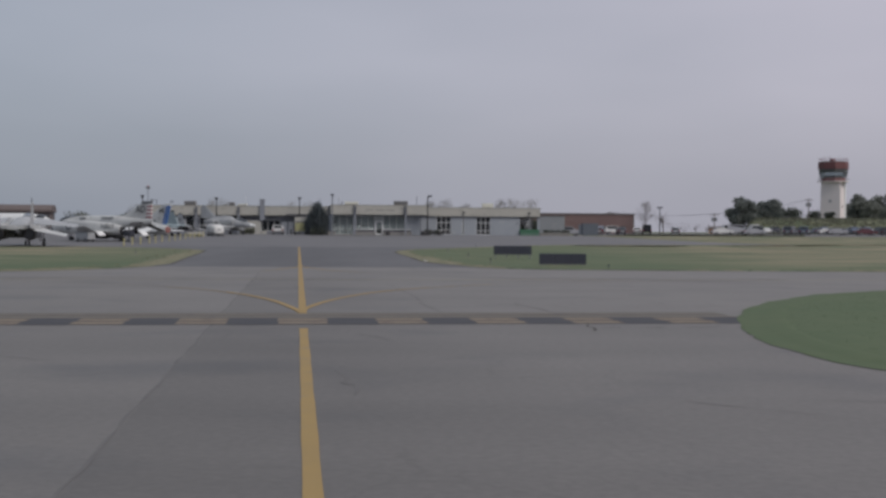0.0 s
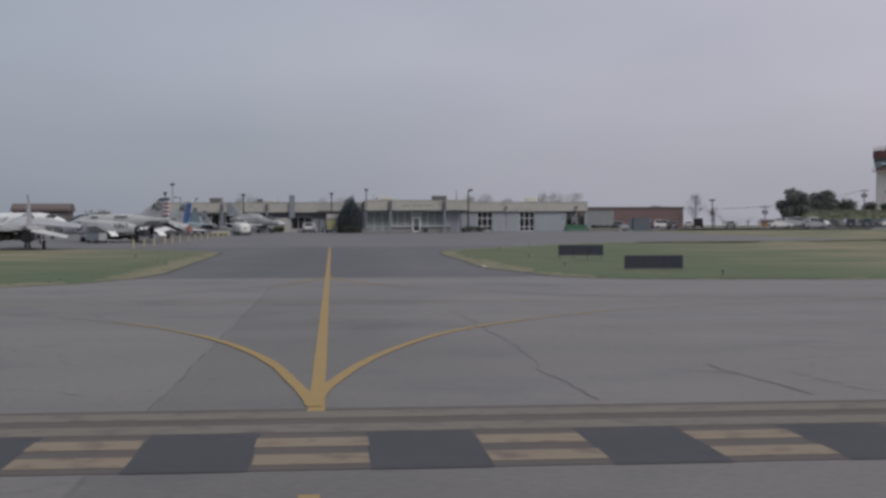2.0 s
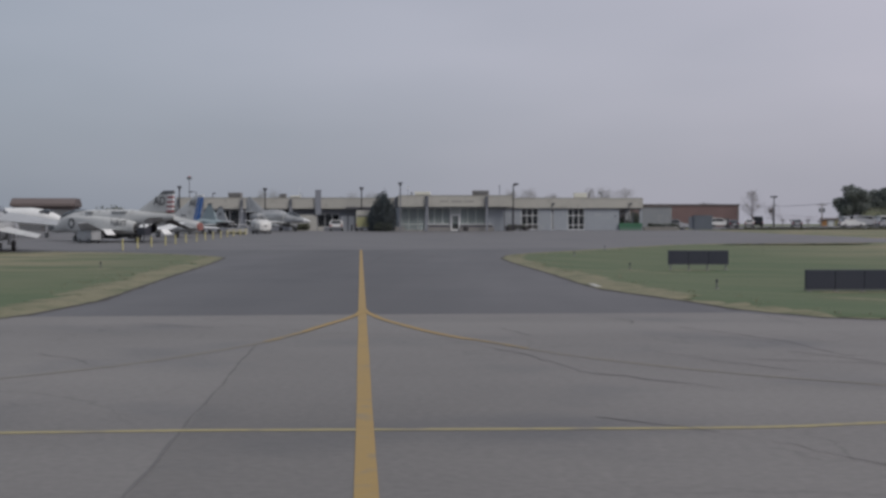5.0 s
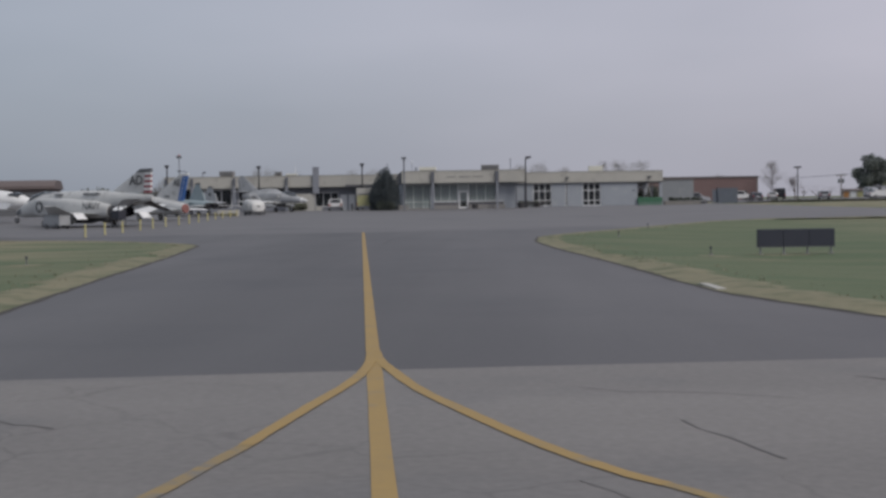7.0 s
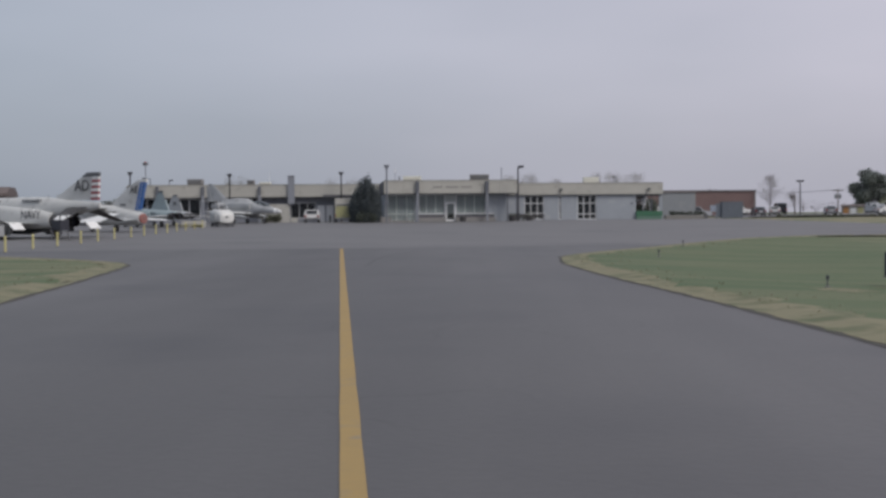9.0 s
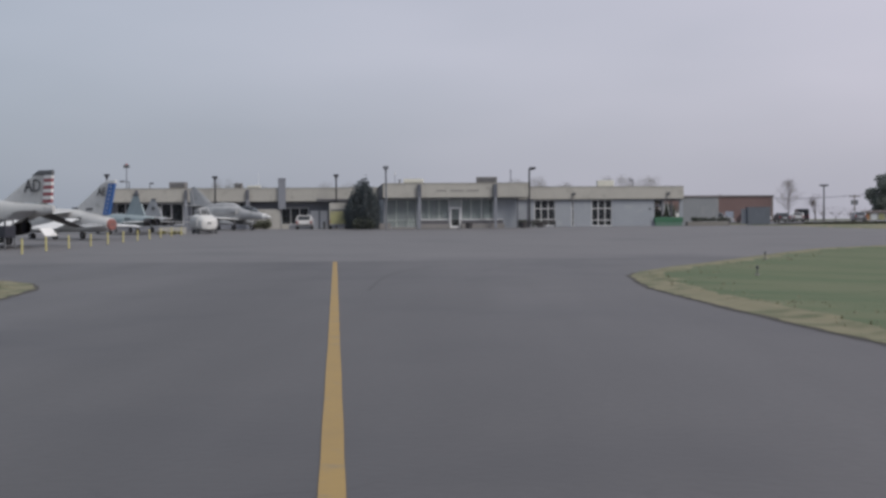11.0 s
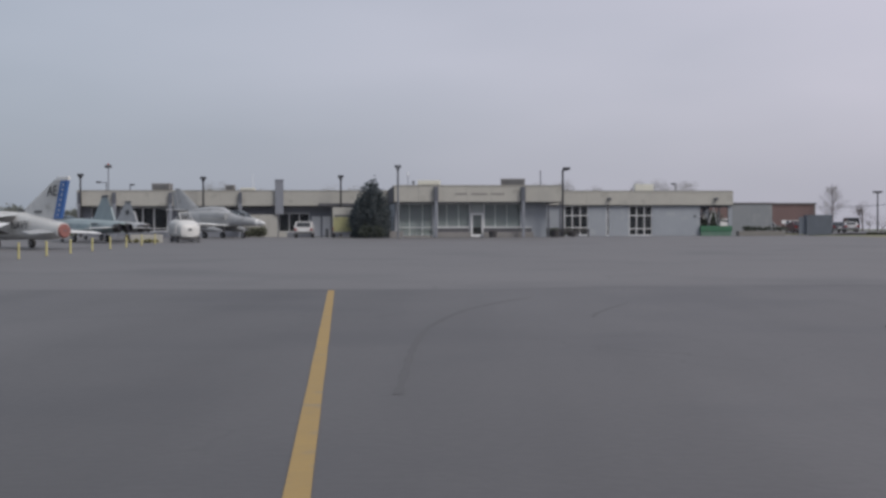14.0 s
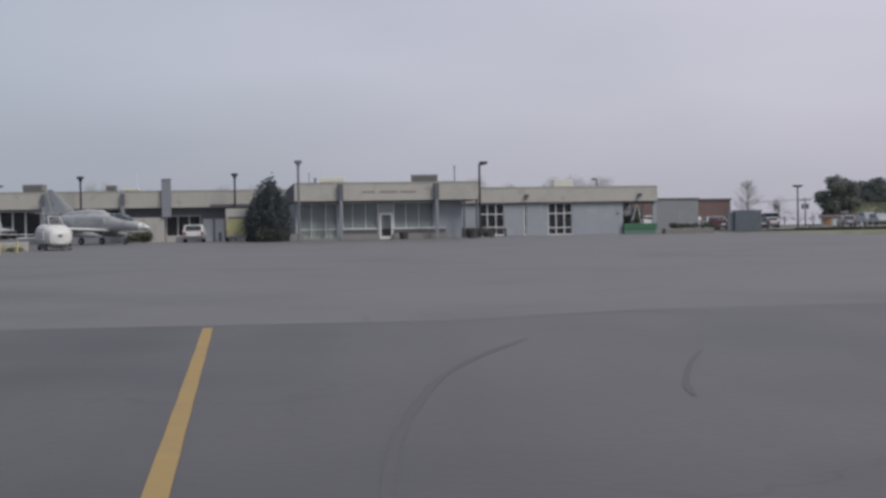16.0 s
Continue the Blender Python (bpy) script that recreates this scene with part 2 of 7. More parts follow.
def lane_wear(m):
    """Old rubber and oil along the taxi lane: darkest from the long seam to the centreline, thinning out beyond it, and paving passes across."""
    n, l = m.node_tree.nodes, m.node_tree.links
    b = n["Principled BSDF"]
    colour = b.inputs["Base Color"].links[0].from_socket
    sep = n.new("ShaderNodeSeparateXYZ")
    l.new(n["Geometry"].outputs["Position"], sep.inputs["Vector"])
    lane = n.new("ShaderNodeMath")
    lane.operation = "MULTIPLY_ADD"
    lane.inputs[1].default_value = 0.1155
    l.new(sep.outputs["Y"], lane.inputs[0])
    l.new(sep.outputs["X"], lane.inputs[2])
    north = n.new("ShaderNodeMapRange")
    north.interpolation_type = "SMOOTHSTEP"
    north.inputs["From Min"].default_value, north.inputs["From Max"].default_value = 44.0, 57.0
    north.inputs["To Min"].default_value, north.inputs["To Max"].default_value = 1.0, 0.15
    l.new(sep.outputs["Y"], north.inputs["Value"])
    fade = n.new("ShaderNodeMath")
    fade.operation = "MULTIPLY"
    seam_side, far_side, cut = n.new("ShaderNodeMapRange"), n.new("ShaderNodeMapRange"), n.new("ShaderNodeMath")
    seam_side.inputs["From Min"].default_value, seam_side.inputs["From Max"].default_value = -1.02, -0.96
    far_side.interpolation_type = "SMOOTHSTEP"
    far_side.inputs["From Min"].default_value, far_side.inputs["From Max"].default_value = 0.3, 4.6
    far_side.inputs["To Min"].default_value, far_side.inputs["To Max"].default_value = 1.0, 0.0
    for k in (seam_side, far_side):
        l.new(lane.outputs[0], k.inputs["Value"])
    cut.operation = "MULTIPLY"
    l.new(seam_side.outputs["Result"], cut.inputs[0])
    l.new(far_side.outputs["Result"], cut.inputs[1])
    mp, band, lift = n.new("ShaderNodeMapping"), n.new("ShaderNodeTexNoise"), n.new("ShaderNodeMapRange")
    mp.inputs["Scale"].default_value = (0.05, 0.42, 1.0)
    band.inputs["Scale"].default_value, band.inputs["Detail"].default_value = 1.0, 4.0
    l.new(n["Geometry"].outputs["Position"], mp.inputs["Vector"])
    l.new(mp.outputs["Vector"], band.inputs["Vector"])
    lift.inputs["From Min"].default_value, lift.inputs["From Max"].default_value = 0.32, 0.68
    lift.inputs["To Min"].default_value, lift.inputs["To Max"].default_value = 0.94, 1.06
    l.new(band.outputs["Fac"], lift.inputs["Value"])
    worn, tone = n.new("ShaderNodeMapRange"), n.new("ShaderNodeMath")
    worn.inputs["To Min"].default_value, worn.inputs["To Max"].default_value = 1.0, 0.83
    l.new(cut.outputs[0], fade.inputs[0])
    l.new(north.outputs["Result"], fade.inputs[1])
    l.new(fade.outputs[0], worn.inputs["Value"])
    tone.operation = "MULTIPLY"
    l.new(worn.outputs["Result"], tone.inputs[0])
    l.new(lift.outputs["Result"], tone.inputs[1])
    # the pavement before the holding line is older and darker than the crossing beyond it
    age, speck, grit = n.new("ShaderNodeValToRGB"), n.new("ShaderNodeTexNoise"), n.new("ShaderNodeMapRange")
    span = n.new("ShaderNodeMapRange")
    span.inputs["From Min"].default_value, span.inputs["From Max"].default_value = 20.0, 60.0
    l.new(sep.outputs["Y"], span.inputs["Value"])
    age.color_ramp.elements[0].position, age.color_ramp.elements[0].color = 0.11, (0.885, 0.885, 0.885, 1)
    age.color_ramp.elements[1].position, age.color_ramp.elements[1].color = 0.85, (1.02, 1.02, 1.02, 1)
    middle = age.color_ramp.elements.new(0.22)
    middle.color = (0.985, 0.985, 0.985, 1)
    l.new(span.outputs["Result"], age.inputs["Fac"])
    speck.inputs["Scale"].default_value, speck.inputs["Detail"].default_value = 11.0, 7.0
    l.new(n["Geometry"].outputs["Position"], speck.inputs["Vector"])
    grit.inputs["From Min"].default_value, grit.inputs["From Max"].default_value = 0.3, 0.7
    grit.inputs["To Min"].default_value, grit.inputs["To Max"].default_value = 0.92, 1.08
    l.new(speck.outputs["Fac"], grit.inputs["Value"])
    aged, gritty = n.new("ShaderNodeMath"), n.new("ShaderNodeMath")
    aged.operation = gritty.operation = "MULTIPLY"
    l.new(tone.outputs[0], aged.inputs[0])
    l.new(age.outputs["Color"], aged.inputs[1])
    l.new(aged.outputs[0], gritty.inputs[0])
    l.new(grit.outputs["Result"], gritty.inputs[1])
    hsv = n.new("ShaderNodeHueSaturation")
    l.new(gritty.outputs[0], hsv.inputs["Value"])
    l.new(colour, hsv.inputs["Color"])
    l.new(hsv.outputs["Color"], b.inputs["Base Color"])


lane_wear(M["concrete"])


def asphalt_lane(m):
    """The taxi lane on the asphalt: a darker middle, paler shoulders, and long paver passes."""
    n, l = m.node_tree.nodes, m.node_tree.links
    b = n["Principled BSDF"]
    colour = b.inputs["Base Color"].links[0].from_socket
    sep, lane, away, side = n.new("ShaderNodeSeparateXYZ"), n.new("ShaderNodeMath"), n.new("ShaderNodeMath"), n.new("ShaderNodeMapRange")
    l.new(n["Geometry"].outputs["Position"], sep.inputs["Vector"])
    lane.operation, away.operation, side.interpolation_type = "MULTIPLY_ADD", "ABSOLUTE", "SMOOTHSTEP"
    lane.inputs[1].default_value = 0.1155
    l.new(sep.outputs["Y"], lane.inputs[0])
    l.new(sep.outputs["X"], lane.inputs[2])
    l.new(lane.outputs[0], away.inputs[0])
    side.inputs["From Min"].default_value, side.inputs["From Max"].default_value = 1.2, 6.0
    side.inputs["To Min"].default_value, side.inputs["To Max"].default_value = 0.92, 1.1
    l.new(away.outputs[0], side.inputs["Value"])
    mp, passes, lift, tone = n.new("ShaderNodeMapping"), n.new("ShaderNodeTexNoise"), n.new("ShaderNodeMapRange"), n.new("ShaderNodeMath")
    mp.inputs["Scale"].default_value, mp.inputs["Rotation"].default_value = (0.55, 0.05, 1.0), (0, 0, radians(-6.6))
    l.new(n["Geometry"].outputs["Position"], mp.inputs["Vector"])
    l.new(mp.outputs["Vector"], passes.inputs["Vector"])
    passes.inputs["Scale"].default_value, passes.inputs["Detail"].default_value = 1.0, 5.0
    lift.inputs["From Min"].default_value, lift.inputs["From Max"].default_value = 0.32, 0.68
    lift.inputs["To Min"].default_value, lift.inputs["To Max"].default_value = 0.92, 1.08
    l.new(passes.outputs["Fac"], lift.inputs["Value"])
    tone.operation = "MULTIPLY"
    l.new(side.outputs["Result"], tone.inputs[0])
    l.new(lift.outputs["Result"], tone.inputs[1])
    hsv = n.new("ShaderNodeHueSaturation")
    l.new(tone.outputs[0], hsv.inputs["Value"])
    l.new(colour, hsv.inputs["Color"])
    l.new(hsv.outputs["Color"], b.inputs["Base Color"])


def crazing(m, scale, width, depth, cover):
    """A broken net of fine cracks in old paving, in patches."""
    n, l = m.node_tree.nodes, m.node_tree.links
    b = n["Principled BSDF"]
    colour = b.inputs["Base Color"].links[0].from_socket
    warp, shift, net, line, patch, where, both, down = n.new("ShaderNodeTexNoise"), n.new("ShaderNodeVectorMath"), n.new("ShaderNodeTexVoronoi"), n.new("ShaderNodeMapRange"), n.new("ShaderNodeTexNoise"), n.new("ShaderNodeMapRange"), n.new("ShaderNodeMath"), n.new("ShaderNodeMapRange")
    position = n["Geometry"].outputs["Position"]
    warp.inputs["Scale"].default_value, warp.inputs["Detail"].default_value = 1.1, 5.0
    l.new(position, warp.inputs["Vector"])
    shift.operation = "MULTIPLY_ADD"
    shift.inputs[1].default_value = (0.9, 0.9, 0.0)
    l.new(warp.outputs["Color"], shift.inputs[0])
    l.new(position, shift.inputs[2])
    net.feature = "DISTANCE_TO_EDGE"
    net.inputs["Scale"].default_value = scale
    l.new(shift.outputs["Vector"], net.inputs["Vector"])
    line.inputs["From Min"].default_value, line.inputs["From Max"].default_value = 0.0, width
    line.inputs["To Min"].default_value, line.inputs["To Max"].default_value = 1.0, 0.0
    l.new(net.outputs["Distance"], line.inputs["Value"])
    patch.inputs["Scale"].default_value, patch.inputs["Detail"].default_value = 0.17, 3.0
    l.new(position, patch.inputs["Vector"])
    where.inputs["From Min"].default_value, where.inputs["From Max"].default_value = cover, cover + 0.12
    l.new(patch.outputs["Fac"], where.inputs["Value"])
    both.operation = "MULTIPLY"
    l.new(line.outputs["Result"], both.inputs[0])
    l.new(where.outputs["Result"], both.inputs[1])
    down.inputs["To Min"].default_value, down.inputs["To Max"].default_value = 1.0, 1.0 - depth
    l.new(both.outputs[0], down.inputs["Value"])
    hsv = n.new("ShaderNodeHueSaturation")
    l.new(down.outputs["Result"], hsv.inputs["Value"])
    l.new(colour, hsv.inputs["Color"])
    l.new(hsv.outputs["Color"], b.inputs["Base Color"])


crazing(M["concrete"], 0.62, 0.022, 0.2, 0.5)
asphalt_lane(M["asphalt"])
crazing(M["asphalt"], 0.4, 0.016, 0.22, 0.56)
crazing(M["pale_asphalt"], 0.25, 0.016, 0.22, 0.55)
M["verge"] = mat("dry_verge", (0.165, 0.16, 0.095), (0.235, 0.215, 0.14), 0.95, grain=3.5, blotch=0.5, bump=0.6, amount=0.7, stain=(0.105, 0.12, 0.065), stain_at=0.56)
M["pale_grey"] = mat("pale_grey_paint", (0.66, 0.66, 0.64), (0.56, 0.56, 0.55), 0.5, grain=2.5, blotch=0.5, bump=0.05, stain=(0.40, 0.40, 0.38), stain_at=0.66)
M["rough"] = leaf_mat("rough_grass", (0.105, 0.118, 0.075), (0.155, 0.155, 0.105))
M["blade"] = leaf_mat("grass_blade", (0.09, 0.145, 0.066), (0.12, 0.17, 0.082))
M["dry_blade"] = leaf_mat("dry_grass_blade", (0.16, 0.155, 0.09), (0.27, 0.245, 0.15))
M["conifer"] = leaf_mat("conifer_leaf", (0.055, 0.076, 0.086), (0.066, 0.089, 0.099))
M["oak"] = leaf_mat("broad_leaf", (0.13, 0.152, 0.142), (0.18, 0.205, 0.182))
M["spring"] = leaf_mat("spring_leaf", (0.16, 0.145, 0.12), (0.27, 0.25, 0.20))
M["wood_leaf"] = leaf_mat("far_leaf", (0.15, 0.165, 0.145), (0.205, 0.22, 0.185))
M["bud"] = leaf_mat("brown_bud", (0.12, 0.095, 0.085), (0.20, 0.165, 0.145))
M["bark"] = mat("bark", (0.09, 0.07, 0.055), (0.05, 0.04, 0.032), 0.9, grain=14, blotch=2)
M["twig"] = mat("bare_twig", (0.15, 0.125, 0.12), (0.11, 0.09, 0.088), 0.9)
M["fascia"] = mat("fascia_panel", (0.45, 0.44, 0.40), (0.385, 0.375, 0.345), 0.75, grain=2, blotch=0.3, bump=0.08, stain=(0.28, 0.27, 0.245), stain_at=0.66)
M["annex"] = mat("grey_annex_render", (0.255, 0.27, 0.285), (0.22, 0.235, 0.25), 0.85, grain=4, blotch=0.4, bump=0.1, stain=(0.3, 0.31, 0.315), stain_at=0.64)
M["block"] = mat("painted_block_wall", (0.33, 0.355, 0.39), (0.285, 0.31, 0.345), 0.8, grain=4, blotch=0.4, bump=0.1, stain=(0.37, 0.39, 0.41), stain_at=0.66)
M["dark_soffit"] = mat("dark_soffit", (0.12, 0.12, 0.132), (0.095, 0.095, 0.105), 0.85)
M["column"] = mat("blue_grey_column", (0.25, 0.265, 0.30), (0.21, 0.22, 0.25), 0.7)
M["dark_column"] = mat("dark_grey_column", (0.13, 0.138, 0.165), (0.10, 0.107, 0.13), 0.7)
M["roofing"] = mat("flat_roof_gravel", (0.25, 0.24, 0.22), (0.18, 0.175, 0.165), 0.95, grain=8)
M["white_frame"] = mat("white_window_frame", (0.78, 0.79, 0.80), (0.70, 0.71, 0.72), 0.55, bump=0.03)
M["pane"] = glass_mat("window_glass", (0.42, 0.46, 0.50))
M["front_glass"] = glass_mat("clear_front_glass", (0.78, 0.82, 0.82))
# near-black room surfaces: the unlit interior's shade is put into the colour
M["inside"] = mat("shade_dark_interior", (0.06, 0.063, 0.072), (0.048, 0.05, 0.057), 0.9)
M["blind"] = mat("pale_window_blind", (0.42, 0.45, 0.45), (0.36, 0.39, 0.39), 0.85, bump=0)
M["white_wall"] = mat("off_white_wall", (0.47, 0.46, 0.43), (0.39, 0.38, 0.35), 0.8, grain=3, blotch=0.5, stain=(0.32, 0.31, 0.27), stain_at=0.66)
M["plinth"] = mat("concrete_plinth", (0.27, 0.26, 0.255), (0.21, 0.205, 0.2), 0.9, grain=6)
M["sign_letter"] = mat("grey_sign_letter", (0.27, 0.26, 0.245), (0.25, 0.24, 0.23), 0.6, bump=0)
M["brick"] = mat("red_brick", (0.25, 0.168, 0.16), (0.205, 0.14, 0.135), 0.9, grain=9, blotch=0.5, each=0.2)
M["mortar"] = mat("mortar", (0.24, 0.20, 0.185), (0.20, 0.17, 0.16), 0.95, grain=8)
M["coping"] = mat("dark_coping", (0.19, 0.175, 0.175), (0.15, 0.14, 0.14), 0.8)
M["green"] = mat("green_planter_paint", (0.05, 0.17, 0.095), (0.042, 0.135, 0.078), 0.6, stain=(0.06, 0.13, 0.08), stain_at=0.6)
M["pale_green"] = mat("faded_green_paint", (0.12, 0.22, 0.165), (0.10, 0.18, 0.14), 0.7, stain=(0.16, 0.21, 0.18), stain_at=0.6)
M["slate_fence"] = mat("blue_grey_sheeting", (0.165, 0.185, 0.225), (0.13, 0.15, 0.18), 0.6, grain=2)
M["hvac"] = mat("hvac_metal", (0.27, 0.26, 0.255), (0.20, 0.195, 0.19), 0.6, metal=0.2, stain=(0.2, 0.16, 0.12), stain_at=0.66)
M["cream_box"] = mat("cream_metal", (0.72, 0.71, 0.62), (0.62, 0.61, 0.54), 0.6)
M["pole"] = mat("dark_pole_metal", (0.06, 0.06, 0.068), (0.045, 0.045, 0.05), 0.5, metal=0.4)
M["pole_grey"] = mat("grey_pole_metal", (0.22, 0.23, 0.25), (0.17, 0.18, 0.2), 0.5, metal=0.4)
M["lens"] = mat("lamp_lens", (0.5, 0.5, 0.48), (0.4, 0.4, 0.4), 0.3, bump=0)
M["timber"] = mat("utility_timber", (0.15, 0.12, 0.10), (0.10, 0.085, 0.07), 0.9)
M["black_panel"] = mat("black_sign_back", (0.03, 0.034, 0.052), (0.038, 0.042, 0.06), 0.6, grain=3)
M["bollard"] = mat("yellow_bollard_paint", (0.58, 0.53, 0.24), (0.46, 0.42, 0.2), 0.6, grain=10, blotch=2, stain=(0.35, 0.3, 0.17), stain_at=0.66)
M["rubber"] = mat("tyre_rubber", (0.035, 0.035, 0.037), (0.05, 0.048, 0.048), 0.9)
M["steel"] = mat("grey_steel", (0.30, 0.31, 0.32), (0.22, 0.22, 0.23), 0.45, metal=0.5)
M["navy_grey"] = mat("navy_grey_paint", (0.36, 0.37, 0.38), (0.30, 0.31, 0.32), 0.55, grain=2.5, blotch=0.4, bump=0.05, stain=(0.25, 0.25, 0.255), stain_at=0.64)
M["light_grey"] = mat("light_grey_paint", (0.57, 0.575, 0.565), (0.48, 0.485, 0.48), 0.5, grain=2.5, blotch=0.5, bump=0.05, stain=(0.31, 0.31, 0.30), stain_at=0.66)
M["ghost_grey"] = mat("ghost_grey_paint", (0.43, 0.44, 0.45), (0.355, 0.365, 0.375), 0.5, grain=2.5, blotch=0.5, bump=0.05, stain=(0.28, 0.285, 0.29), stain_at=0.64)
M["white_paint"] = mat("white_aircraft_paint", (0.80, 0.80, 0.79), (0.72, 0.72, 0.71), 0.45, grain=2, blotch=0.6, bump=0.04, stain=(0.46, 0.46, 0.44), stain_at=0.68)
M["dark_grey"] = mat("dark_grey_paint", (0.14, 0.145, 0.155), (0.11, 0.115, 0.12), 0.6, grain=3)
M["teal"] = mat("pale_blue_camouflage", (0.35, 0.415, 0.43), (0.27, 0.325, 0.345), 0.6, grain=1.2, blotch=0.6, amount=0.6)
M["burnt"] = mat("burnt_metal", (0.055, 0.052, 0.055), (0.09, 0.082, 0.078), 0.5, metal=0.5)
M["red_plug"] = mat("faded_red_cover", (0.30, 0.13, 0.115), (0.24, 0.11, 0.10), 0.8, grain=5)
M["blue"] = mat("blue_rudder_paint", (0.06, 0.17, 0.46), (0.05, 0.14, 0.38), 0.5, bump=0.03)
M["red_stripe"] = mat("red_stripe_paint", (0.34, 0.09, 0.10), (0.28, 0.08, 0.09), 0.5, bump=0.03)
M["marking"] = mat("dark_marking_paint", (0.05, 0.053, 0.06), (0.07, 0.073, 0.08), 0.6, bump=0)
M["canopy"] = glass_mat("canopy_glass", (0.30, 0.33, 0.36), 0.08)
M["car_white"] = mat("white_car_paint", (0.68, 0.68, 0.67), (0.6, 0.6, 0.6), 0.3, bump=0)
M["car_silver"] = mat("silver_car_paint", (0.36, 0.37, 0.39), (0.31, 0.32, 0.34), 0.3, metal=0.3, bump=0)
M["car_grey"] = mat("grey_car_paint", (0.12, 0.13, 0.15), (0.095, 0.1, 0.12), 0.3, metal=0.2, bump=0)
M["car_dark"] = mat("dark_car_paint", (0.035, 0.038, 0.05), (0.03, 0.03, 0.04), 0.3, bump=0)
M["car_red"] = mat("dark_red_car_paint", (0.10, 0.03, 0.04), (0.08, 0.025, 0.033), 0.3, bump=0)
M["car_blue"] = mat("blue_grey_car_paint", (0.10, 0.13, 0.19), (0.08, 0.1, 0.15), 0.3, bump=0)
M["car_glass"] = mat("dark_car_glass", (0.03, 0.034, 0.04), (0.04, 0.045, 0.05), 0.1, bump=0)
M["tail_red"] = mat("tail_lamp_red", (0.30, 0.03, 0.03), (0.24, 0.025, 0.025), 0.3, bump=0)
M["yellow_van"] = mat("pale_yellow_panel", (0.46, 0.45, 0.22), (0.38, 0.37, 0.2), 0.6, stain=(0.33, 0.31, 0.2), stain_at=0.6)
M["tower_wall"] = mat("pale_tower_wall", (0.80, 0.735, 0.725), (0.74, 0.68, 0.67), 0.8, grain=2, blotch=0.25)
M["tower_red"] = mat("faded_red_band", (0.185, 0.075, 0.078), (0.15, 0.065, 0.068), 0.7, grain=3)
M["brown_roof"] = mat("brown_metal_roof", (0.15, 0.12, 0.115), (0.12, 0.10, 0.095), 0.8, grain=2, blotch=0.15)
M["orange"] = mat("orange_door_paint", (0.45, 0.22, 0.08), (0.38, 0.2, 0.09), 0.7)
M["copper"] = mat("red_beacon", (0.35, 0.07, 0.06), (0.3, 0.06, 0.05), 0.5, bump=0)
M["shrub"] = leaf_mat("shrub_leaf", (0.04, 0.055, 0.042), (0.08, 0.10, 0.065))
M["yellow_shrub"] = leaf_mat("yellow_shrub_leaf", (0.12, 0.12, 0.03), (0.30, 0.27, 0.08))
M["olive"] = leaf_mat("olive_leaf", (0.09, 0.10, 0.06), (0.16, 0.17, 0.10))
M["cab_glass"] = glass_mat("clear_cab_glass", (0.70, 0.76, 0.78), 0.02)
M["pot"] = mat("dark_planter", (0.05, 0.05, 0.055), (0.07, 0.065, 0.065), 0.8)


# ---- mesh helpers ----
def part(name, bm, material, parent=None, label=""):
    """Links a bmesh as one mesh object, under a thing or a part if one is given."""
    me = bpy.data.meshes.new(name)
    bmesh.ops.recalc_face_normals(bm, faces=bm.faces)
    bm.to_mesh(me)
    bm.free()
    me.materials.append(M[material])
    ob = new(name, me)
    if parent:
        ob.parent = parent
    if label:
        tagged(ob, label)
    return ob


def thing(name, m, label, category, group="", kind=""):
    ob = new(name)
    ob.empty_display_size = 0.3
    ob.matrix_basis = m
    return tagged(ob, label, category, group, kind)


def smooth(ob, angle=40):
    ob.data.shade_smooth()
    ob.data.set_sharp_from_angle(angle=radians(angle))
    return ob


def box(bm, x0, x1, y0, y1, z0, z1, bevel=0.0):
    r = bmesh.ops.create_cube(bm, size=1)
    bmesh.ops.scale(bm, vec=(x1 - x0, y1 - y0, z1 - z0), verts=r["verts"])
    bmesh.ops.translate(bm, vec=((x0 + x1) / 2, (y0 + y1) / 2, (z0 + z1) / 2), verts=r["verts"])
    if bevel:
        edges = list({e for v in r["verts"] for e in v.link_edges})
        bmesh.ops.bevel(bm, geom=edges, offset=bevel, segments=2, affect="EDGES", profile=0.6)
    return bm


def boxed(x0, x1, y0, y1, z0, z1, bevel=0.0):
    return box(bmesh.new(), x0, x1, y0, y1, z0, z1, bevel)


def tube(bm, a, b, r0, r1=None, sides=8):
    """A tapered round bar from a to b."""
    a, b = Vector(a), Vector(b)
    r1 = r0 if r1 is None else r1
    m = Matrix.Translation((a + b) / 2) @ (b - a).to_track_quat("Z", "Y").to_matrix().to_4x4()
    bmesh.ops.create_cone(bm, cap_ends=True, segments=sides, radius1=r0, radius2=max(r1, 1e-4), depth=(b - a).length, matrix=m)
    return bm


def rod(a, b, r0, r1=None, sides=8):
    return tube(bmesh.new(), a, b, r0, r1, sides)


def prism(outline, axis, lo, hi, bevel=0.0):
    """An outline of (u, v) pulled along an axis: x uses (y, z), y uses (x, z), z uses (x, y)."""
    bm = bmesh.new()

    def at(u, v, w):
        return {"x": (w, u, v), "y": (u, w, v), "z": (u, v, w)}[axis]

    a = [bm.verts.new(at(u, v, lo)) for u, v in outline]
    b = [bm.verts.new(at(u, v, hi)) for u, v in outline]
    n = len(outline)
    bm.faces.new(a[::-1])
    bm.faces.new(b)
    for k in range(n):
        bm.faces.new((a[k], a[(k + 1) % n], b[(k + 1) % n], b[k]))
    if bevel:
        bmesh.ops.bevel(bm, geom=list(bm.edges), offset=bevel, segments=2, affect="EDGES", profile=0.6)
    return bm


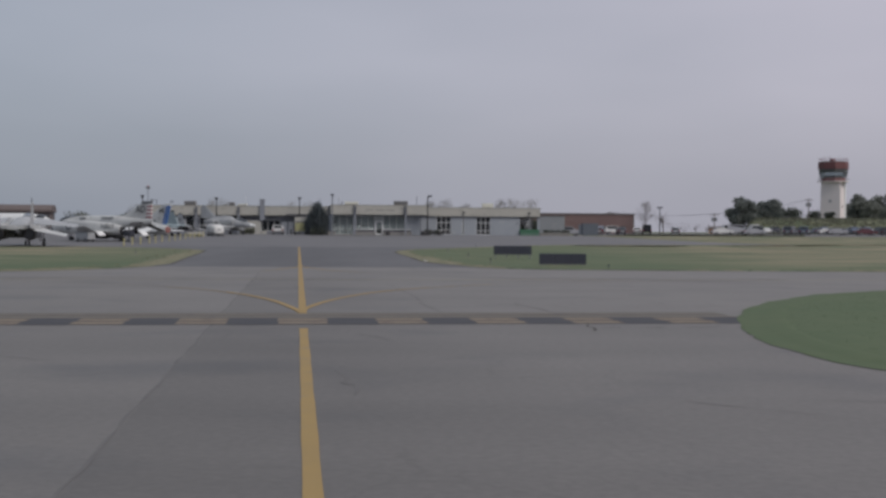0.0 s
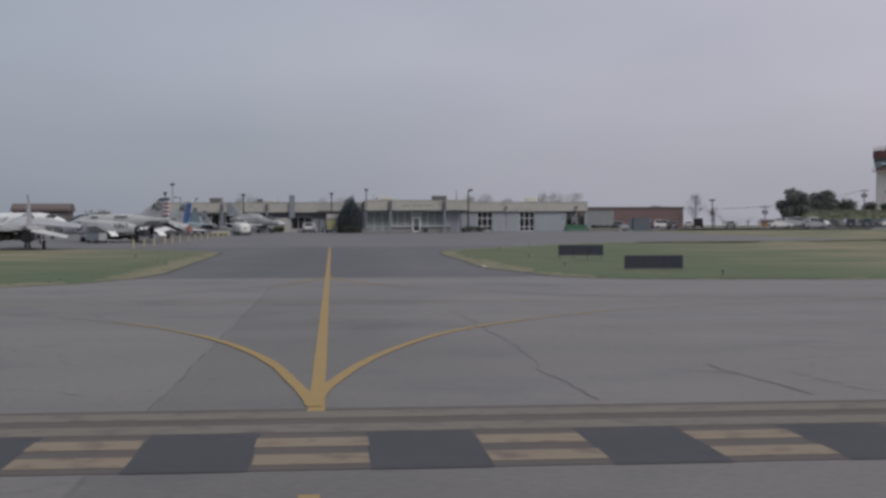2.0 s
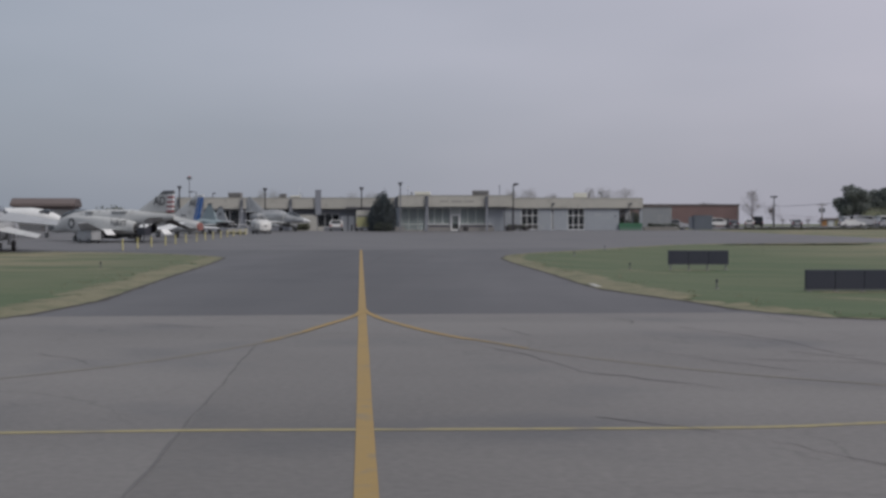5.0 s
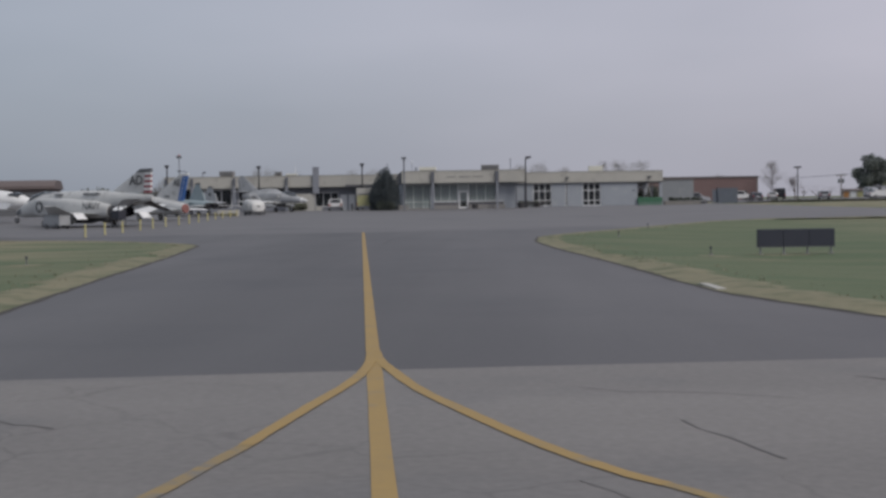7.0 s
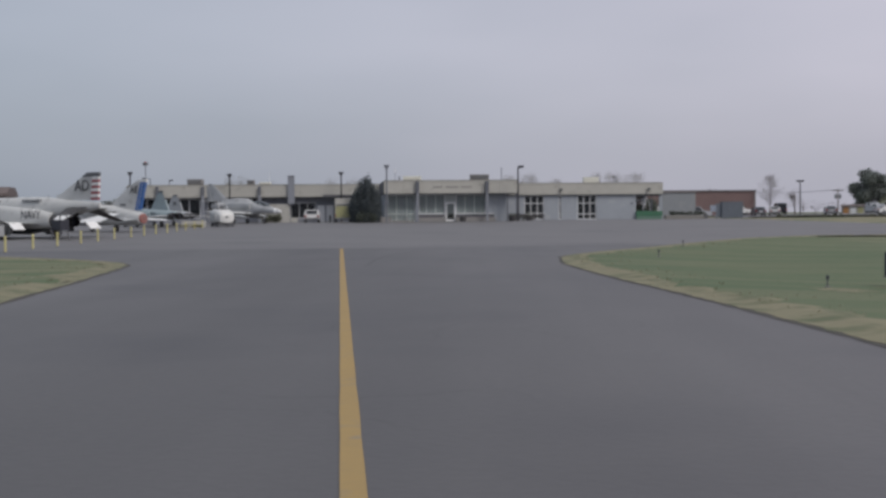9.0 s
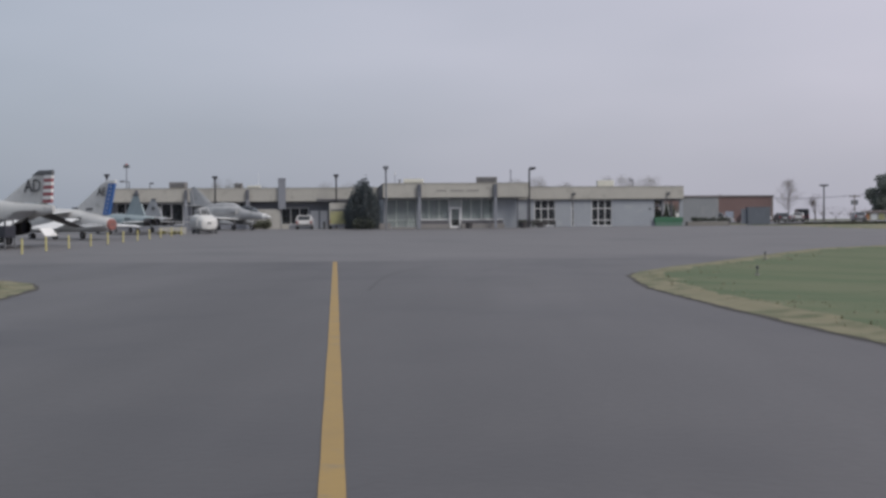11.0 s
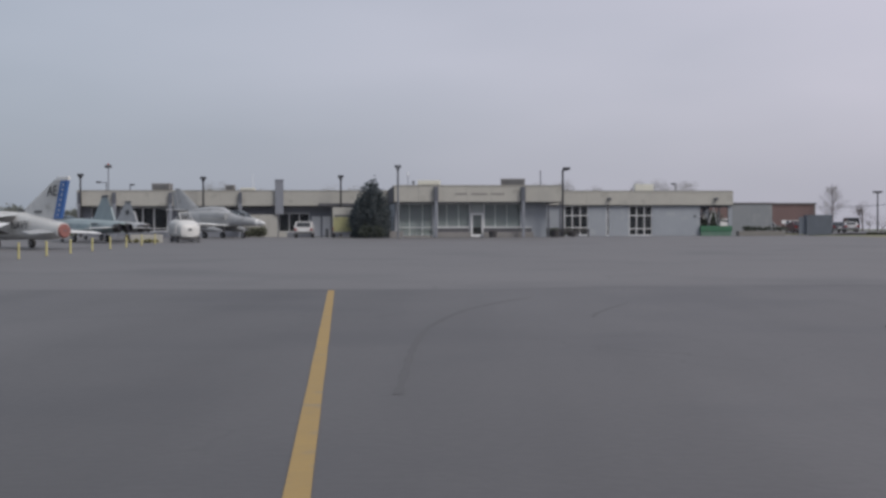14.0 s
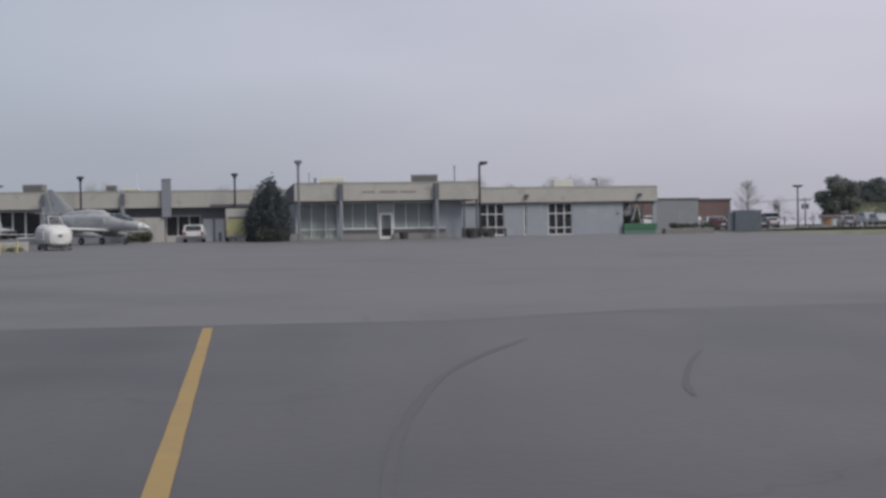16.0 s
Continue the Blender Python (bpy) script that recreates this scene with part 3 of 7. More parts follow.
def loft(stations, sides=20, power=2.0, caps=True):
    """A body along x through stations (x, y, z, half width, half height) with rounded sections."""
    bm = bmesh.new()
    rings = []
    for x, y, z, ry, rz, *p in stations:
        e = 2.0 / (p[0] if p else power)
        ring = []
        for k in range(sides):
            a = 2 * math.pi * k / sides
            c, s = math.cos(a), math.sin(a)
            ring.append(bm.verts.new((x, y + ry * math.copysign(abs(c) ** e, c), z + rz * math.copysign(abs(s) ** e, s))))
        rings.append(ring)
    for a, b in zip(rings, rings[1:]):
        for k in range(sides):
            bm.faces.new((a[k], a[(k + 1) % sides], b[(k + 1) % sides], b[k]))
    if caps:
        bm.faces.new(rings[0])
        bm.faces.new(rings[-1][::-1])
    return bm


def panel(root, tip, thick, tip_thick=None):
    """A lifting surface: root and tip are (leading point, trailing point); thickest at a third of the chord."""
    bm = bmesh.new()
    rows = []
    (rl, rt), (tl, tt) = root, tip
    up = (Vector(rt) - Vector(rl)).cross(Vector(tl) - Vector(rl)).normalized()
    for (lead, trail), h in ((root, thick), (tip, tip_thick or thick * 0.5)):
        lead, trail = Vector(lead), Vector(trail)
        ring = [lead]
        for s in (0.12, 0.35, 0.7):
            ring.append(lead.lerp(trail, s) + up * h * (0.8, 1.0, 0.55)[(0.12, 0.35, 0.7).index(s)] / 2)
        ring.append(trail)
        for s in (0.7, 0.35, 0.12):
            ring.append(lead.lerp(trail, s) - up * h * (0.8, 1.0, 0.55)[(0.12, 0.35, 0.7).index(s)] / 2)
        rows.append([bm.verts.new(p) for p in ring])
    a, b = rows
    for k in range(8):
        bm.faces.new((a[k], a[(k + 1) % 8], b[(k + 1) % 8], b[k]))
    bm.faces.new(a[::-1])
    bm.faces.new(b)
    return bm


def letters(text, size, material, parent, m, name="lettering", depth=0.01):
    """Flat raised letters in the built-in font, as one mesh."""
    cu = bpy.data.curves.new(name, "FONT")
    cu.body, cu.size, cu.extrude, cu.align_x, cu.align_y = text, size, depth, "CENTER", "CENTER"
    tmp = bpy.data.objects.new("tmp", cu)
    scene.collection.objects.link(tmp)
    me = bpy.data.meshes.new_from_object(tmp.evaluated_get(bpy.context.evaluated_depsgraph_get()))
    bpy.data.objects.remove(tmp)
    bpy.data.curves.remove(cu)
    me.materials.clear()
    me.materials.append(M[material])
    ob = new(name, me)
    ob.parent = parent
    ob.matrix_basis = m
    return ob

# ---- ground ----
LEFT_GRASS = [(-90, 44), (-40, 48.5), (-20, 51.6), (-16, 54.2), (-14.2, 57.5), (-13.5, 61), (-13.6, 66), (-14.6, 73), (-15.8, 81), (-17.4, 93), (-18.6, 101), (-19.3, 105.4), (-20.4, 108.2), (-23.3, 111.6), (-28, 115.4), (-34, 117.6), (-90, 122)]
RIGHT_GRASS = [(-3.25, 110.9), (-3.5, 104.5), (-3.05, 98.3), (-2.25, 90.5), (-1.5, 83), (-0.9, 75.8), (-0.55, 72.4), (0.3, 69.3), (1.2, 66.4), (1.9, 63.2), (3.1, 61.0), (5.4, 59.8), (12, 59.3), (40, 60), (90, 62), (90, 166), (40, 151), (20, 143.6), (14, 142.3), (9, 137.6), (4.6, 129.0), (0.8, 120.8), (-1.2, 117), (-2.6, 113.6)]
NEAR_GRASS = [(6.6, 27.4), (5.9, 24.2), (5.65, 21.2), (5.8, 18.9), (6.5, 16.6), (9, 13.5), (30, 8), (90, 6), (90, 55), (40, 48.5), (20, 42.8), (13.9, 40.2), (11.1, 37.5), (8.8, 33.6), (7.3, 30)]
FAR_GRASS = [(26.5, 214), (31.4, 190), (35.8, 167), (42, 152.6), (90, 167.2), (160, 190), (160, 236), (60, 240), (31, 243), (25, 240)]


def ground_z(x, y):
    """The pavement's rise towards the terminal."""
    return 0.92 * (min(max(y - 95.0, 0.0), 120.0) / 120.0) ** 1.6


def outline_distance(px, py, outline):
    """Distance to an outline, positive inside it."""
    o = np.array(outline, float)
    q = np.roll(o, -1, 0)
    best, inside = np.full(px.shape, 1e9), np.zeros(px.shape, bool)
    for (ax, ay), (bx, by) in zip(o, q):
        dx, dy = bx - ax, by - ay
        s = np.clip(((px - ax) * dx + (py - ay) * dy) / (dx * dx + dy * dy), 0, 1)
        best = np.minimum(best, np.hypot(px - ax - s * dx, py - ay - s * dy))
        if ay != by:
            inside ^= ((ay > py) != (by > py)) & (px < (bx - ax) * (py - ay) / (by - ay) + ax)
    return np.where(inside, best, -best)


def earth(px, py):
    """Height of the earth: under the pavement, rising in the grass islands, with the mound below the tower."""
    rise = 0.92 * (np.clip(py - 95.0, 0, 120.0) / 120.0) ** 1.6
    lift = np.full(px.shape, -0.10)
    for outline, dip in ((LEFT_GRASS, 0.06), (RIGHT_GRASS, 0.24), (NEAR_GRASS, 0.0), (FAR_GRASS, 0.0)):
        d = outline_distance(px, py, outline)
        up = -0.10 + 0.14 * np.clip(d / 0.6, 0, 1) - dip * np.clip((d - 0.6) / 6, 0, 1)
        lift = np.where(d > 0, up, lift)
    swell = np.clip((py - 225.0) / 60.0, 0, 1) * np.clip((px - 10.0) / 50.0, 0, 1) * 0.35
    bank = np.clip((py - 338.0) / 34.0, 0, 1) * np.clip((px - 82.5 - 0.36 * np.clip(py - 366.0, 0, 90)) / 7.0, 0, 1) * np.clip((435.0 - py) / 35.0, 0, 1)
    bank = bank * bank * (3 - 2 * bank) * 4.6
    beyond = np.clip((py - 250.0) / 10.0, 0, 1) * 0.1
    return rise + lift + swell + bank + beyond


def earth_at(x, y):
    return float(earth(np.array([float(x)]), np.array([float(y)]))[0])


def spaced(*spans):
    out = []
    for lo, hi, step in spans:
        out += list(np.arange(lo, hi, step))
    return np.array(out + [spans[-1][1]])


gx = spaced((-4000, -800, 800), (-800, -200, 150), (-200, -40, 8), (-40, 30, 0.8), (30, 200, 6), (200, 800, 150), (800, 4000, 800))
gy = spaced((-800, -40, 190), (-40, 10, 10), (10, 140, 0.8), (140, 440, 6), (440, 620, 20), (620, 1000, 95), (1000, 4600, 900))
GX, GY = np.meshgrid(gx, gy)
GZ = earth(GX, GY)
nx, ny = len(gx), len(gy)
me = bpy.data.meshes.new("ground")
me.from_pydata(np.stack([GX.ravel(), GY.ravel(), GZ.ravel()], 1).tolist(), [], [(j * nx + i, j * nx + i + 1, (j + 1) * nx + i + 1, (j + 1) * nx + i) for j in range(ny - 1) for i in range(nx - 1)])
me.materials.append(M["grass"])
me.shade_smooth()
ground = tagged(new("ground", me), "short spring grass, green with dry tan patches", "ground", kind="structure")


def sheet(name, outline, material, lift, holes=(), kind="structure", label="", category="", parent=None):
    """A flat piece of pavement or paint that follows the ground's rise, with holes."""
    bm = bmesh.new()
    edges = []
    for loop in (outline, *holes):
        vs = [bm.verts.new((x, y, 0)) for x, y in loop]
        edges += [bm.edges.new((vs[k], vs[(k + 1) % len(vs)])) for k in range(len(vs))]
    bmesh.ops.triangle_fill(bm, use_beauty=True, use_dissolve=False, edges=edges)
    top = max(v.co.y for v in bm.verts)
    low = min(v.co.y for v in bm.verts)
    for y in range(95, 216, 4):
        if low < y < top:
            bmesh.ops.bisect_plane(bm, geom=[*bm.verts, *bm.edges, *bm.faces], plane_co=(0, y, 0), plane_no=(0, 1, 0))
    for v in bm.verts:
        v.co.z = ground_z(v.co.x, v.co.y) + lift
    for f in bm.faces:
        if f.normal.z < 0:
            f.normal_flip()
    me = bpy.data.meshes.new(name)
    bm.to_mesh(me)
    bm.free()
    me.materials.append(M[material])
    ob = new(name, me)
    if parent:
        ob.parent = parent
    return tagged(ob, label, category, kind=kind)


def stroke(points, width, jitter=0.0, seed=0):
    """The outline of a line of some width along points."""
    rng = random.Random(seed)
    left, right = [], []
    for k, (x, y) in enumerate(points):
        ax, ay = points[max(k - 1, 0)]
        bx, by = points[min(k + 1, len(points) - 1)]
        d = math.hypot(bx - ax, by - ay)
        nx_, ny_ = -(by - ay) / d, (bx - ax) / d
        w = width / 2 * (1 + jitter * rng.uniform(-1, 1))
        left.append((x + nx_ * w, y + ny_ * w))
        right.append((x - nx_ * w, y - ny_ * w))
    return left + right[::-1]


def curve(points, steps=10):
    """A soft line through the points."""
    out = []
    p = [points[0], *points, points[-1]]
    for a, b, c, d in zip(p, p[1:], p[2:], p[3:]):
        for k in range(steps):
            t = k / steps
            out.append(tuple(0.5 * (2 * b[i] + (c[i] - a[i]) * t + (2 * a[i] - 5 * b[i] + 4 * c[i] - d[i]) * t * t + (3 * b[i] - a[i] - 3 * c[i] + d[i]) * t ** 3) for i in (0, 1)))
    return out + [points[-1]]


apron = sheet("pavement", [(-140, -60), (140, -60), (140, 183.5), (90, 167.2), (42, 152.6), (35.8, 167), (31.4, 190), (26.5, 214), (25, 240), (31, 243), (31, 262), (-140, 262)], "asphalt", 0.0, (LEFT_GRASS, RIGHT_GRASS, NEAR_GRASS), label="dark weathered asphalt apron with stains", category="pavement")
# older, paler asphalt on the terminal side of the apron
sheet("far_apron", [(-140, 123.6), (-30, 124.2), (-13.6, 124.5), (-9.5, 124.6), (-7.6, 125.6), (-6.2, 126.2), (-4, 126.5), (-0.9, 127.1), (3.4, 127.0), *RIGHT_GRASS[-5:-9:-1], (40.6, 155.2), (35.8, 167), (31.4, 190), (26.5, 214), (25, 240), (31, 243), (31, 262), (-140, 262)], "pale_asphalt", 0.0035, label="paler old asphalt apron before the terminal", category="pavement")
# older, paler taxiway pavement south of the apron
sheet("taxiway", [(-90, 43.4), (-40, 47.9), (-20, 51.0), (-16.3, 53.6), (-14.6, 57.2), (-14.0, 60.4), (-5, 61.6), (1.7, 62.3), (2.9, 60.6), (5.3, 59.4), (12, 58.9), (40, 59.6), (90, 61.5), (90, 54.8), (40, 48.3), (20.2, 42.6), (14.1, 39.9), (11.4, 37.2), (9.1, 33.4), (6.85, 27.3), (6.15, 24.2), (5.9, 21.2), (6.05, 19.0), (6.7, 16.8), (9.2, 13.8), (30, 8.3), (90, 6.3), (90, -30), (-90, -30)], "concrete", 0.003, label="pale worn taxiway pavement with cracks and seams", category="taxiway")


def centre_x(y):
    return 0.70 - 0.1155 * y


seam = sheet("seam", stroke([(centre_x(y) - 1.70 + 0.012 * math.sin(y * 1.3) + 0.01 * math.sin(y * 3.7), y) for y in np.arange(4.0, 55.0, 0.4)], 0.03, 0.6, 3), "seam", 0.006, label="long open pavement seam", category="seam")

# painted lines
sheet("centre_line", stroke([(centre_x(y), y) for y in np.arange(2.0, 25.0, 1.0)], 0.145, 0.06, 1), "yellow", 0.008, label="worn yellow taxiway centreline", category="line")
sheet("centre_line", stroke([(centre_x(y), y) for y in np.arange(28.0, 125.0, 1.0)], 0.17, 0.05, 2), "yellow", 0.008, label="worn yellow taxiway centreline", category="line")
cx = centre_x
LEADS = (
    ("lead_line", [(-2.585, 28.3), (-2.66, 29.4), (-2.62, 30.6), (-2.5, 32.3), (-2.24, 34.2), (-1.8, 36.3), (-1.2, 38.2), (-0.25, 40.1), (0.9, 41.8), (2.1, 43.3), (4.4, 45.0), (8.0, 46.8), (13, 48.0)], 0.15),
    ("lead_line", [(-2.60, 28.3), (-2.80, 29.2), (-3.12, 30.4), (-3.65, 32.3), (-4.35, 34.2), (-5.18, 36.0), (-6.35, 37.95), (-7.4, 39.3), (-8.7, 40.6), (-10.8, 42.2), (-14, 44.0), (-19, 45.0)], 0.15),
    ("lead_line", [(cx(63.6) + 0.02, 63.6), (-6.42, 62.3), (-6.2, 61.4), (-5.8, 59.95), (-5.3, 58.6), (-4.7, 57.1), (-4.15, 56.0), (-3.64, 55.25), (-2.2, 52.9), (0.4, 50.4), (4.6, 48.4), (10, 48.0)], 0.13),
    ("lead_line", [(cx(63.6) - 0.02, 63.6), (-6.53, 62.3), (-6.50, 61.2), (-6.56, 60.2), (-6.72, 58.9), (-6.87, 57.6), (-7.0, 56.6), (-7.5, 54.2), (-9.0, 50.9), (-12, 47.8), (-16, 45.7), (-20, 44.9)], 0.13),
)
sheet("crossing_line", stroke(curve([(-60, 41.0), (-19, 45.0), (-8.8, 46.0), (-6.3, 46.3), (-3.6, 46.5), (-0.9, 46.75), (1.6, 47.3), (12, 48.6), (40, 52.5)], 6), 0.12, 0.07, 24), "thin_yellow", 0.0072, label="thin faded yellow crossing line", category="line")
for n, (name, pts, w) in enumerate(LEADS):
    path = curve(pts, 6)
    a, b = int(len(path) * (0.6, 0.5, 0.6, 0.52)[n]), int(len(path) * (0.74, 0.68, 0.68, 0.6)[n])
    lift = 0.0145 if n % 2 else 0.0115
    sheet(name, stroke(path[:a + 1], w, 0.09, 20 + n), "yellow", lift, label="curved yellow lead-in line, slightly worn", category="line")
    sheet(name, stroke(path[a:b + 1], w * 0.92, 0.16, 30 + n), "half_worn_yellow", 0.0095 + 0.0005 * n, label="half worn stretch of a curved lead-in line", category="line")
    sheet(name, stroke(path[b:], w * 0.75, 0.2, 40 + n), "faded_yellow", 0.0075, label="worn away end of a curved lead-in line", category="line")

# holding position marking: black ground, two broken and two solid rows
hold = thing("holding_marking", Matrix.Translation((-2.2, 25.0, 0)) @ pose(0, 0, 0, 0, 0, 6.6), "worn yellow and black holding position marking on the taxiway", "marking", kind="structure")


def strip(name, x0, x1, y0, y1, material, lift, parent):
    bm = bmesh.new()
    f = bm.faces.new([bm.verts.new(p) for p in ((x0, y0, lift), (x1, y0, lift), (x1, y1, lift), (x0, y1, lift))])
    return part(name, bm, material, parent)


H0, H1 = -17.0, 9.0
strip("old_paint_band", H0, H1, -0.10, 3.19, "hold_brown", 0.0075, hold)
for y in (1.68, 2.53):
    strip("solid_line", H0, H1, y, y + 0.48, "hold_faint", 0.0105, hold)
rng = random.Random(8)
for k in range(-9, 5):
    a = k * 1.9 - 0.47
    strip("black_block", max(a + 0.94, H0), min(a + 1.9, H1), -0.13, 1.655, "hold_black", 0.0092, hold)
    for y in (0.12, 0.93):
        strip("dash", max(a + rng.uniform(-0.02, 0.02), H0), min(a + 0.94 + rng.uniform(-0.02, 0.02), H1), y, y + 0.45, "hold_yellow", 0.0105, hold)


def crack(points, width, seed, material="crack"):
    rng = random.Random(seed)
    path = []
    for (ax, ay), (bx, by) in zip(points, points[1:]):
        n = max(int(math.hypot(bx - ax, by - ay) / 0.35), 2)
        for k in range(n):
            s = k / n
            path.append((ax + (bx - ax) * s + rng.uniform(-0.07, 0.07), ay + (by - ay) * s + rng.uniform(-0.07, 0.07)))
    path.append(points[-1])
    return sheet("crack", stroke(path, width * 0.35, 0.8, seed), material, 0.0082, label="dark irregular crack in the pavement", category="crack")


crack([(-1.45, 43.1), (-0.8, 38.6), (-0.45, 35.8), (-0.16, 33.3), (-0.1, 31.4), (0.4, 28.9)], 0.06, 2)
crack([(1.55, 31.75), (2.0, 31.6), (2.35, 31.2)], 0.08, 3)
crack([(2.14, 32.4), (2.5, 30.6), (2.77, 29.3)], 0.10, 6)
crack([(3.05, 26.9), (3.18, 25.9), (3.16, 24.9), (3.12, 23.8)], 0.12, 1, "soil")
crack([(3.37, 24.6), (3.7, 24.63)], 0.12, 10, "soil")
crack([(4.07, 24.62), (4.5, 24.7)], 0.12, 11, "soil")
crack([(4.9, 24.75), (5.6, 25.0)], 0.12, 12)
crack([(-0.92, 17.1), (-0.72, 16.2), (-0.6, 15.6), (-0.5, 14.8)], 0.10, 5)
crack([(3.6, 37.4), (4.8, 36.9), (6.4, 35.9)], 0.07, 13)
crack([(-4.4, 55.8), (-3.2, 53.6), (-2.4, 51.2), (-0.9, 49.6)], 0.07, 4)
crack([(-1.3, 60.6), (-0.9, 59.9), (-1.0, 59.1)], 0.12, 14)
crack([(-0.2, 58.4), (1.1, 55.9), (1.6, 53.2)], 0.07, 8)

# a scatter of short broken cracks in the old taxiway pavement
rng = random.Random(77)
for k in range(64):
    x, y = rng.uniform(-11, 8), rng.uniform(14, 61)
    if (24.5 < y < 28.6) or x > 8.5 - abs(y - 45) * 0.12 or abs(x - centre_x(y)) < 0.8 or abs(x - centre_x(y) + 1.7) < 1.8:
        continue
    a = radians(rng.choice((rng.uniform(-50, -20), rng.uniform(100, 140))))
    pts = [(x, y)]
    for _ in range(rng.choice((2, 3, 4))):
        a += rng.uniform(-0.22, 0.22)
        pts.append((pts[-1][0] + rng.uniform(0.4, 0.9) * math.cos(a), pts[-1][1] + rng.uniform(0.4, 0.9) * math.sin(a)))
    crack(pts, rng.uniform(0.03, 0.07), 200 + k, rng.choice(("crack", "crack", "seam")))

# curved tyre marks on the apron
for k, (pts, w) in enumerate((([(-10.48, 104.0), (-10.54, 106.0), (-10.6, 108.0), (-10.62, 110.0), (-10.6, 111.6), (-10.47, 113.4), (-10.08, 116.3), (-9.45, 118.7), (-8.6, 121.0)], 0.1), ([(-7.7, 114.6), (-7.55, 115.6), (-7.1, 117.3), (-6.6, 118.8)], 0.07))):
    sheet("tyre_mark", stroke(curve(pts, 5), w, 0.3, 40 + k), "skid", 0.0042, label="faint dark curved tyre mark", category="tyre mark")

# car park beyond the far verge
bm = bmesh.new()
for x0, y0, x1, y1 in ((31, 240, 150, 330),):
    grid = [[bm.verts.new((x, y, earth_at(x, y) + 0.14)) for x in np.linspace(x0, x1, 25)] for y in np.linspace(y0, y1, 19)]
    for r0, r1 in zip(grid, grid[1:]):
        for k in range(24):
            bm.faces.new((r0[k], r0[k + 1], r1[k + 1], r1[k]))
lot = part("car_park", bm, "asphalt")
tagged(lot, "grey asphalt car park beyond a grass verge", "car park", kind="structure")


# ---- dry verges along the pavement edges ----
def verge(outline, width, seed, material="verge", rough=1.0):
    """A ragged strip of dry grass that covers the pavement's edge and thins out into the green."""
    rng = random.Random(seed)
    o = outline + outline[:1]
    pts = []
    for (ax, ay), (bx, by) in zip(o, o[1:]):
        n = max(int(math.hypot(bx - ax, by - ay) / 0.4), 1)
        pts += [(ax + (bx - ax) * k / n, ay + (by - ay) * k / n) for k in range(n) if abs(ax) < 60 and abs(bx) < 60]
    p = np.array(pts)
    e = 0.3
    gx_ = outline_distance(p[:, 0] + e, p[:, 1], outline) - outline_distance(p[:, 0] - e, p[:, 1], outline)
    gy_ = outline_distance(p[:, 0], p[:, 1] + e, outline) - outline_distance(p[:, 0], p[:, 1] - e, outline)
    L = np.hypot(gx_, gy_) + 1e-6
    drift, rows = 0.0, []
    for k, (x, y) in enumerate(pts):
        drift = 0.85 * drift + rough * rng.uniform(-0.3, 0.3)
        w = max(width(x, y) + drift + rough * rng.uniform(-0.35, 0.35), 0.4)
        while w > 0.45 and outline_distance(np.array([x + gx_[k] / L[k] * w]), np.array([y + gy_[k] / L[k] * w]), outline)[0] < 0.8 * w:
            w *= 0.85
        row = []
        for d in (-0.1 + rng.uniform(-0.05, 0.06), 0.2, 0.45 * w, 0.75 * w, w):
            qx, qy = x + gx_[k] / L[k] * d, y + gy_[k] / L[k] * d
            row.append((qx, qy, max(ground_z(qx, qy) + 0.012 if d < 0.3 else -9, earth_at(qx, qy) + (0.03 if d < w else -0.01))))
        rows.append(row)
    verts = [v for r in rows for v in r]
    count = len(rows)
    faces = []
    for k in range(count):
        m = (k + 1) % count
        if math.hypot(pts[m][0] - pts[k][0], pts[m][1] - pts[k][1]) < 2:
            faces += [(5 * k + j, 5 * k + j + 1, 5 * m + j + 1, 5 * m + j) for j in range(4)]
    me = bpy.data.meshes.new("verge")
    me.from_pydata(verts, [], faces)
    me.materials.append(M[material])
    me.shade_smooth()
    return tagged(new("verge", me), "dry tan grass verge along the pavement edge" if material == "verge" else "green grass verge along the pavement edge", "verge", kind="structure")


def dirt_shade_edge(points, out, seed):
    """A dark line of dirt and painted-in shade where the pavement stops short of the turf."""
    dense = []
    for (ax, ay), (bx, by) in zip(points, points[1:]):
        k = max(int(math.hypot(bx - ax, by - ay) / 0.5), 1)
        dense += [(ax + (bx - ax) * i / k, ay + (by - ay) * i / k) for i in range(k)]
    shifted = [(x + out[0], y + out[1]) for x, y in dense]
    sheet("dirt_shade_edge", stroke(shifted, 0.2, 0.45, seed), "soil", 0.0065, label="dark strip of dirt and painted shade along the turf's edge", category="soil")


dirt_shade_edge(RIGHT_GRASS[9::-1] + RIGHT_GRASS[:-2:-1], (-0.13, -0.05), 51)
dirt_shade_edge(LEFT_GRASS[3:14], (0.13, 0.0), 52)
verge(RIGHT_GRASS, lambda x, y: 0.45 if y < 68 else 1.25 if y < 84 else 0.95, 1, rough=0.7)
verge(LEFT_GRASS, lambda x, y: 1.0, 2)
verge(NEAR_GRASS, lambda x, y: 0.9, 3, "grass", 0.0)
sheet("grass_strip", [(41.5, 150.6), (90, 165.2), (140, 181.0), (140, 185.5), (90, 169.2), (42.5, 154.6)], "grass", 0.06, label="mown grass joining the two lawns beyond the apron", category="grass")


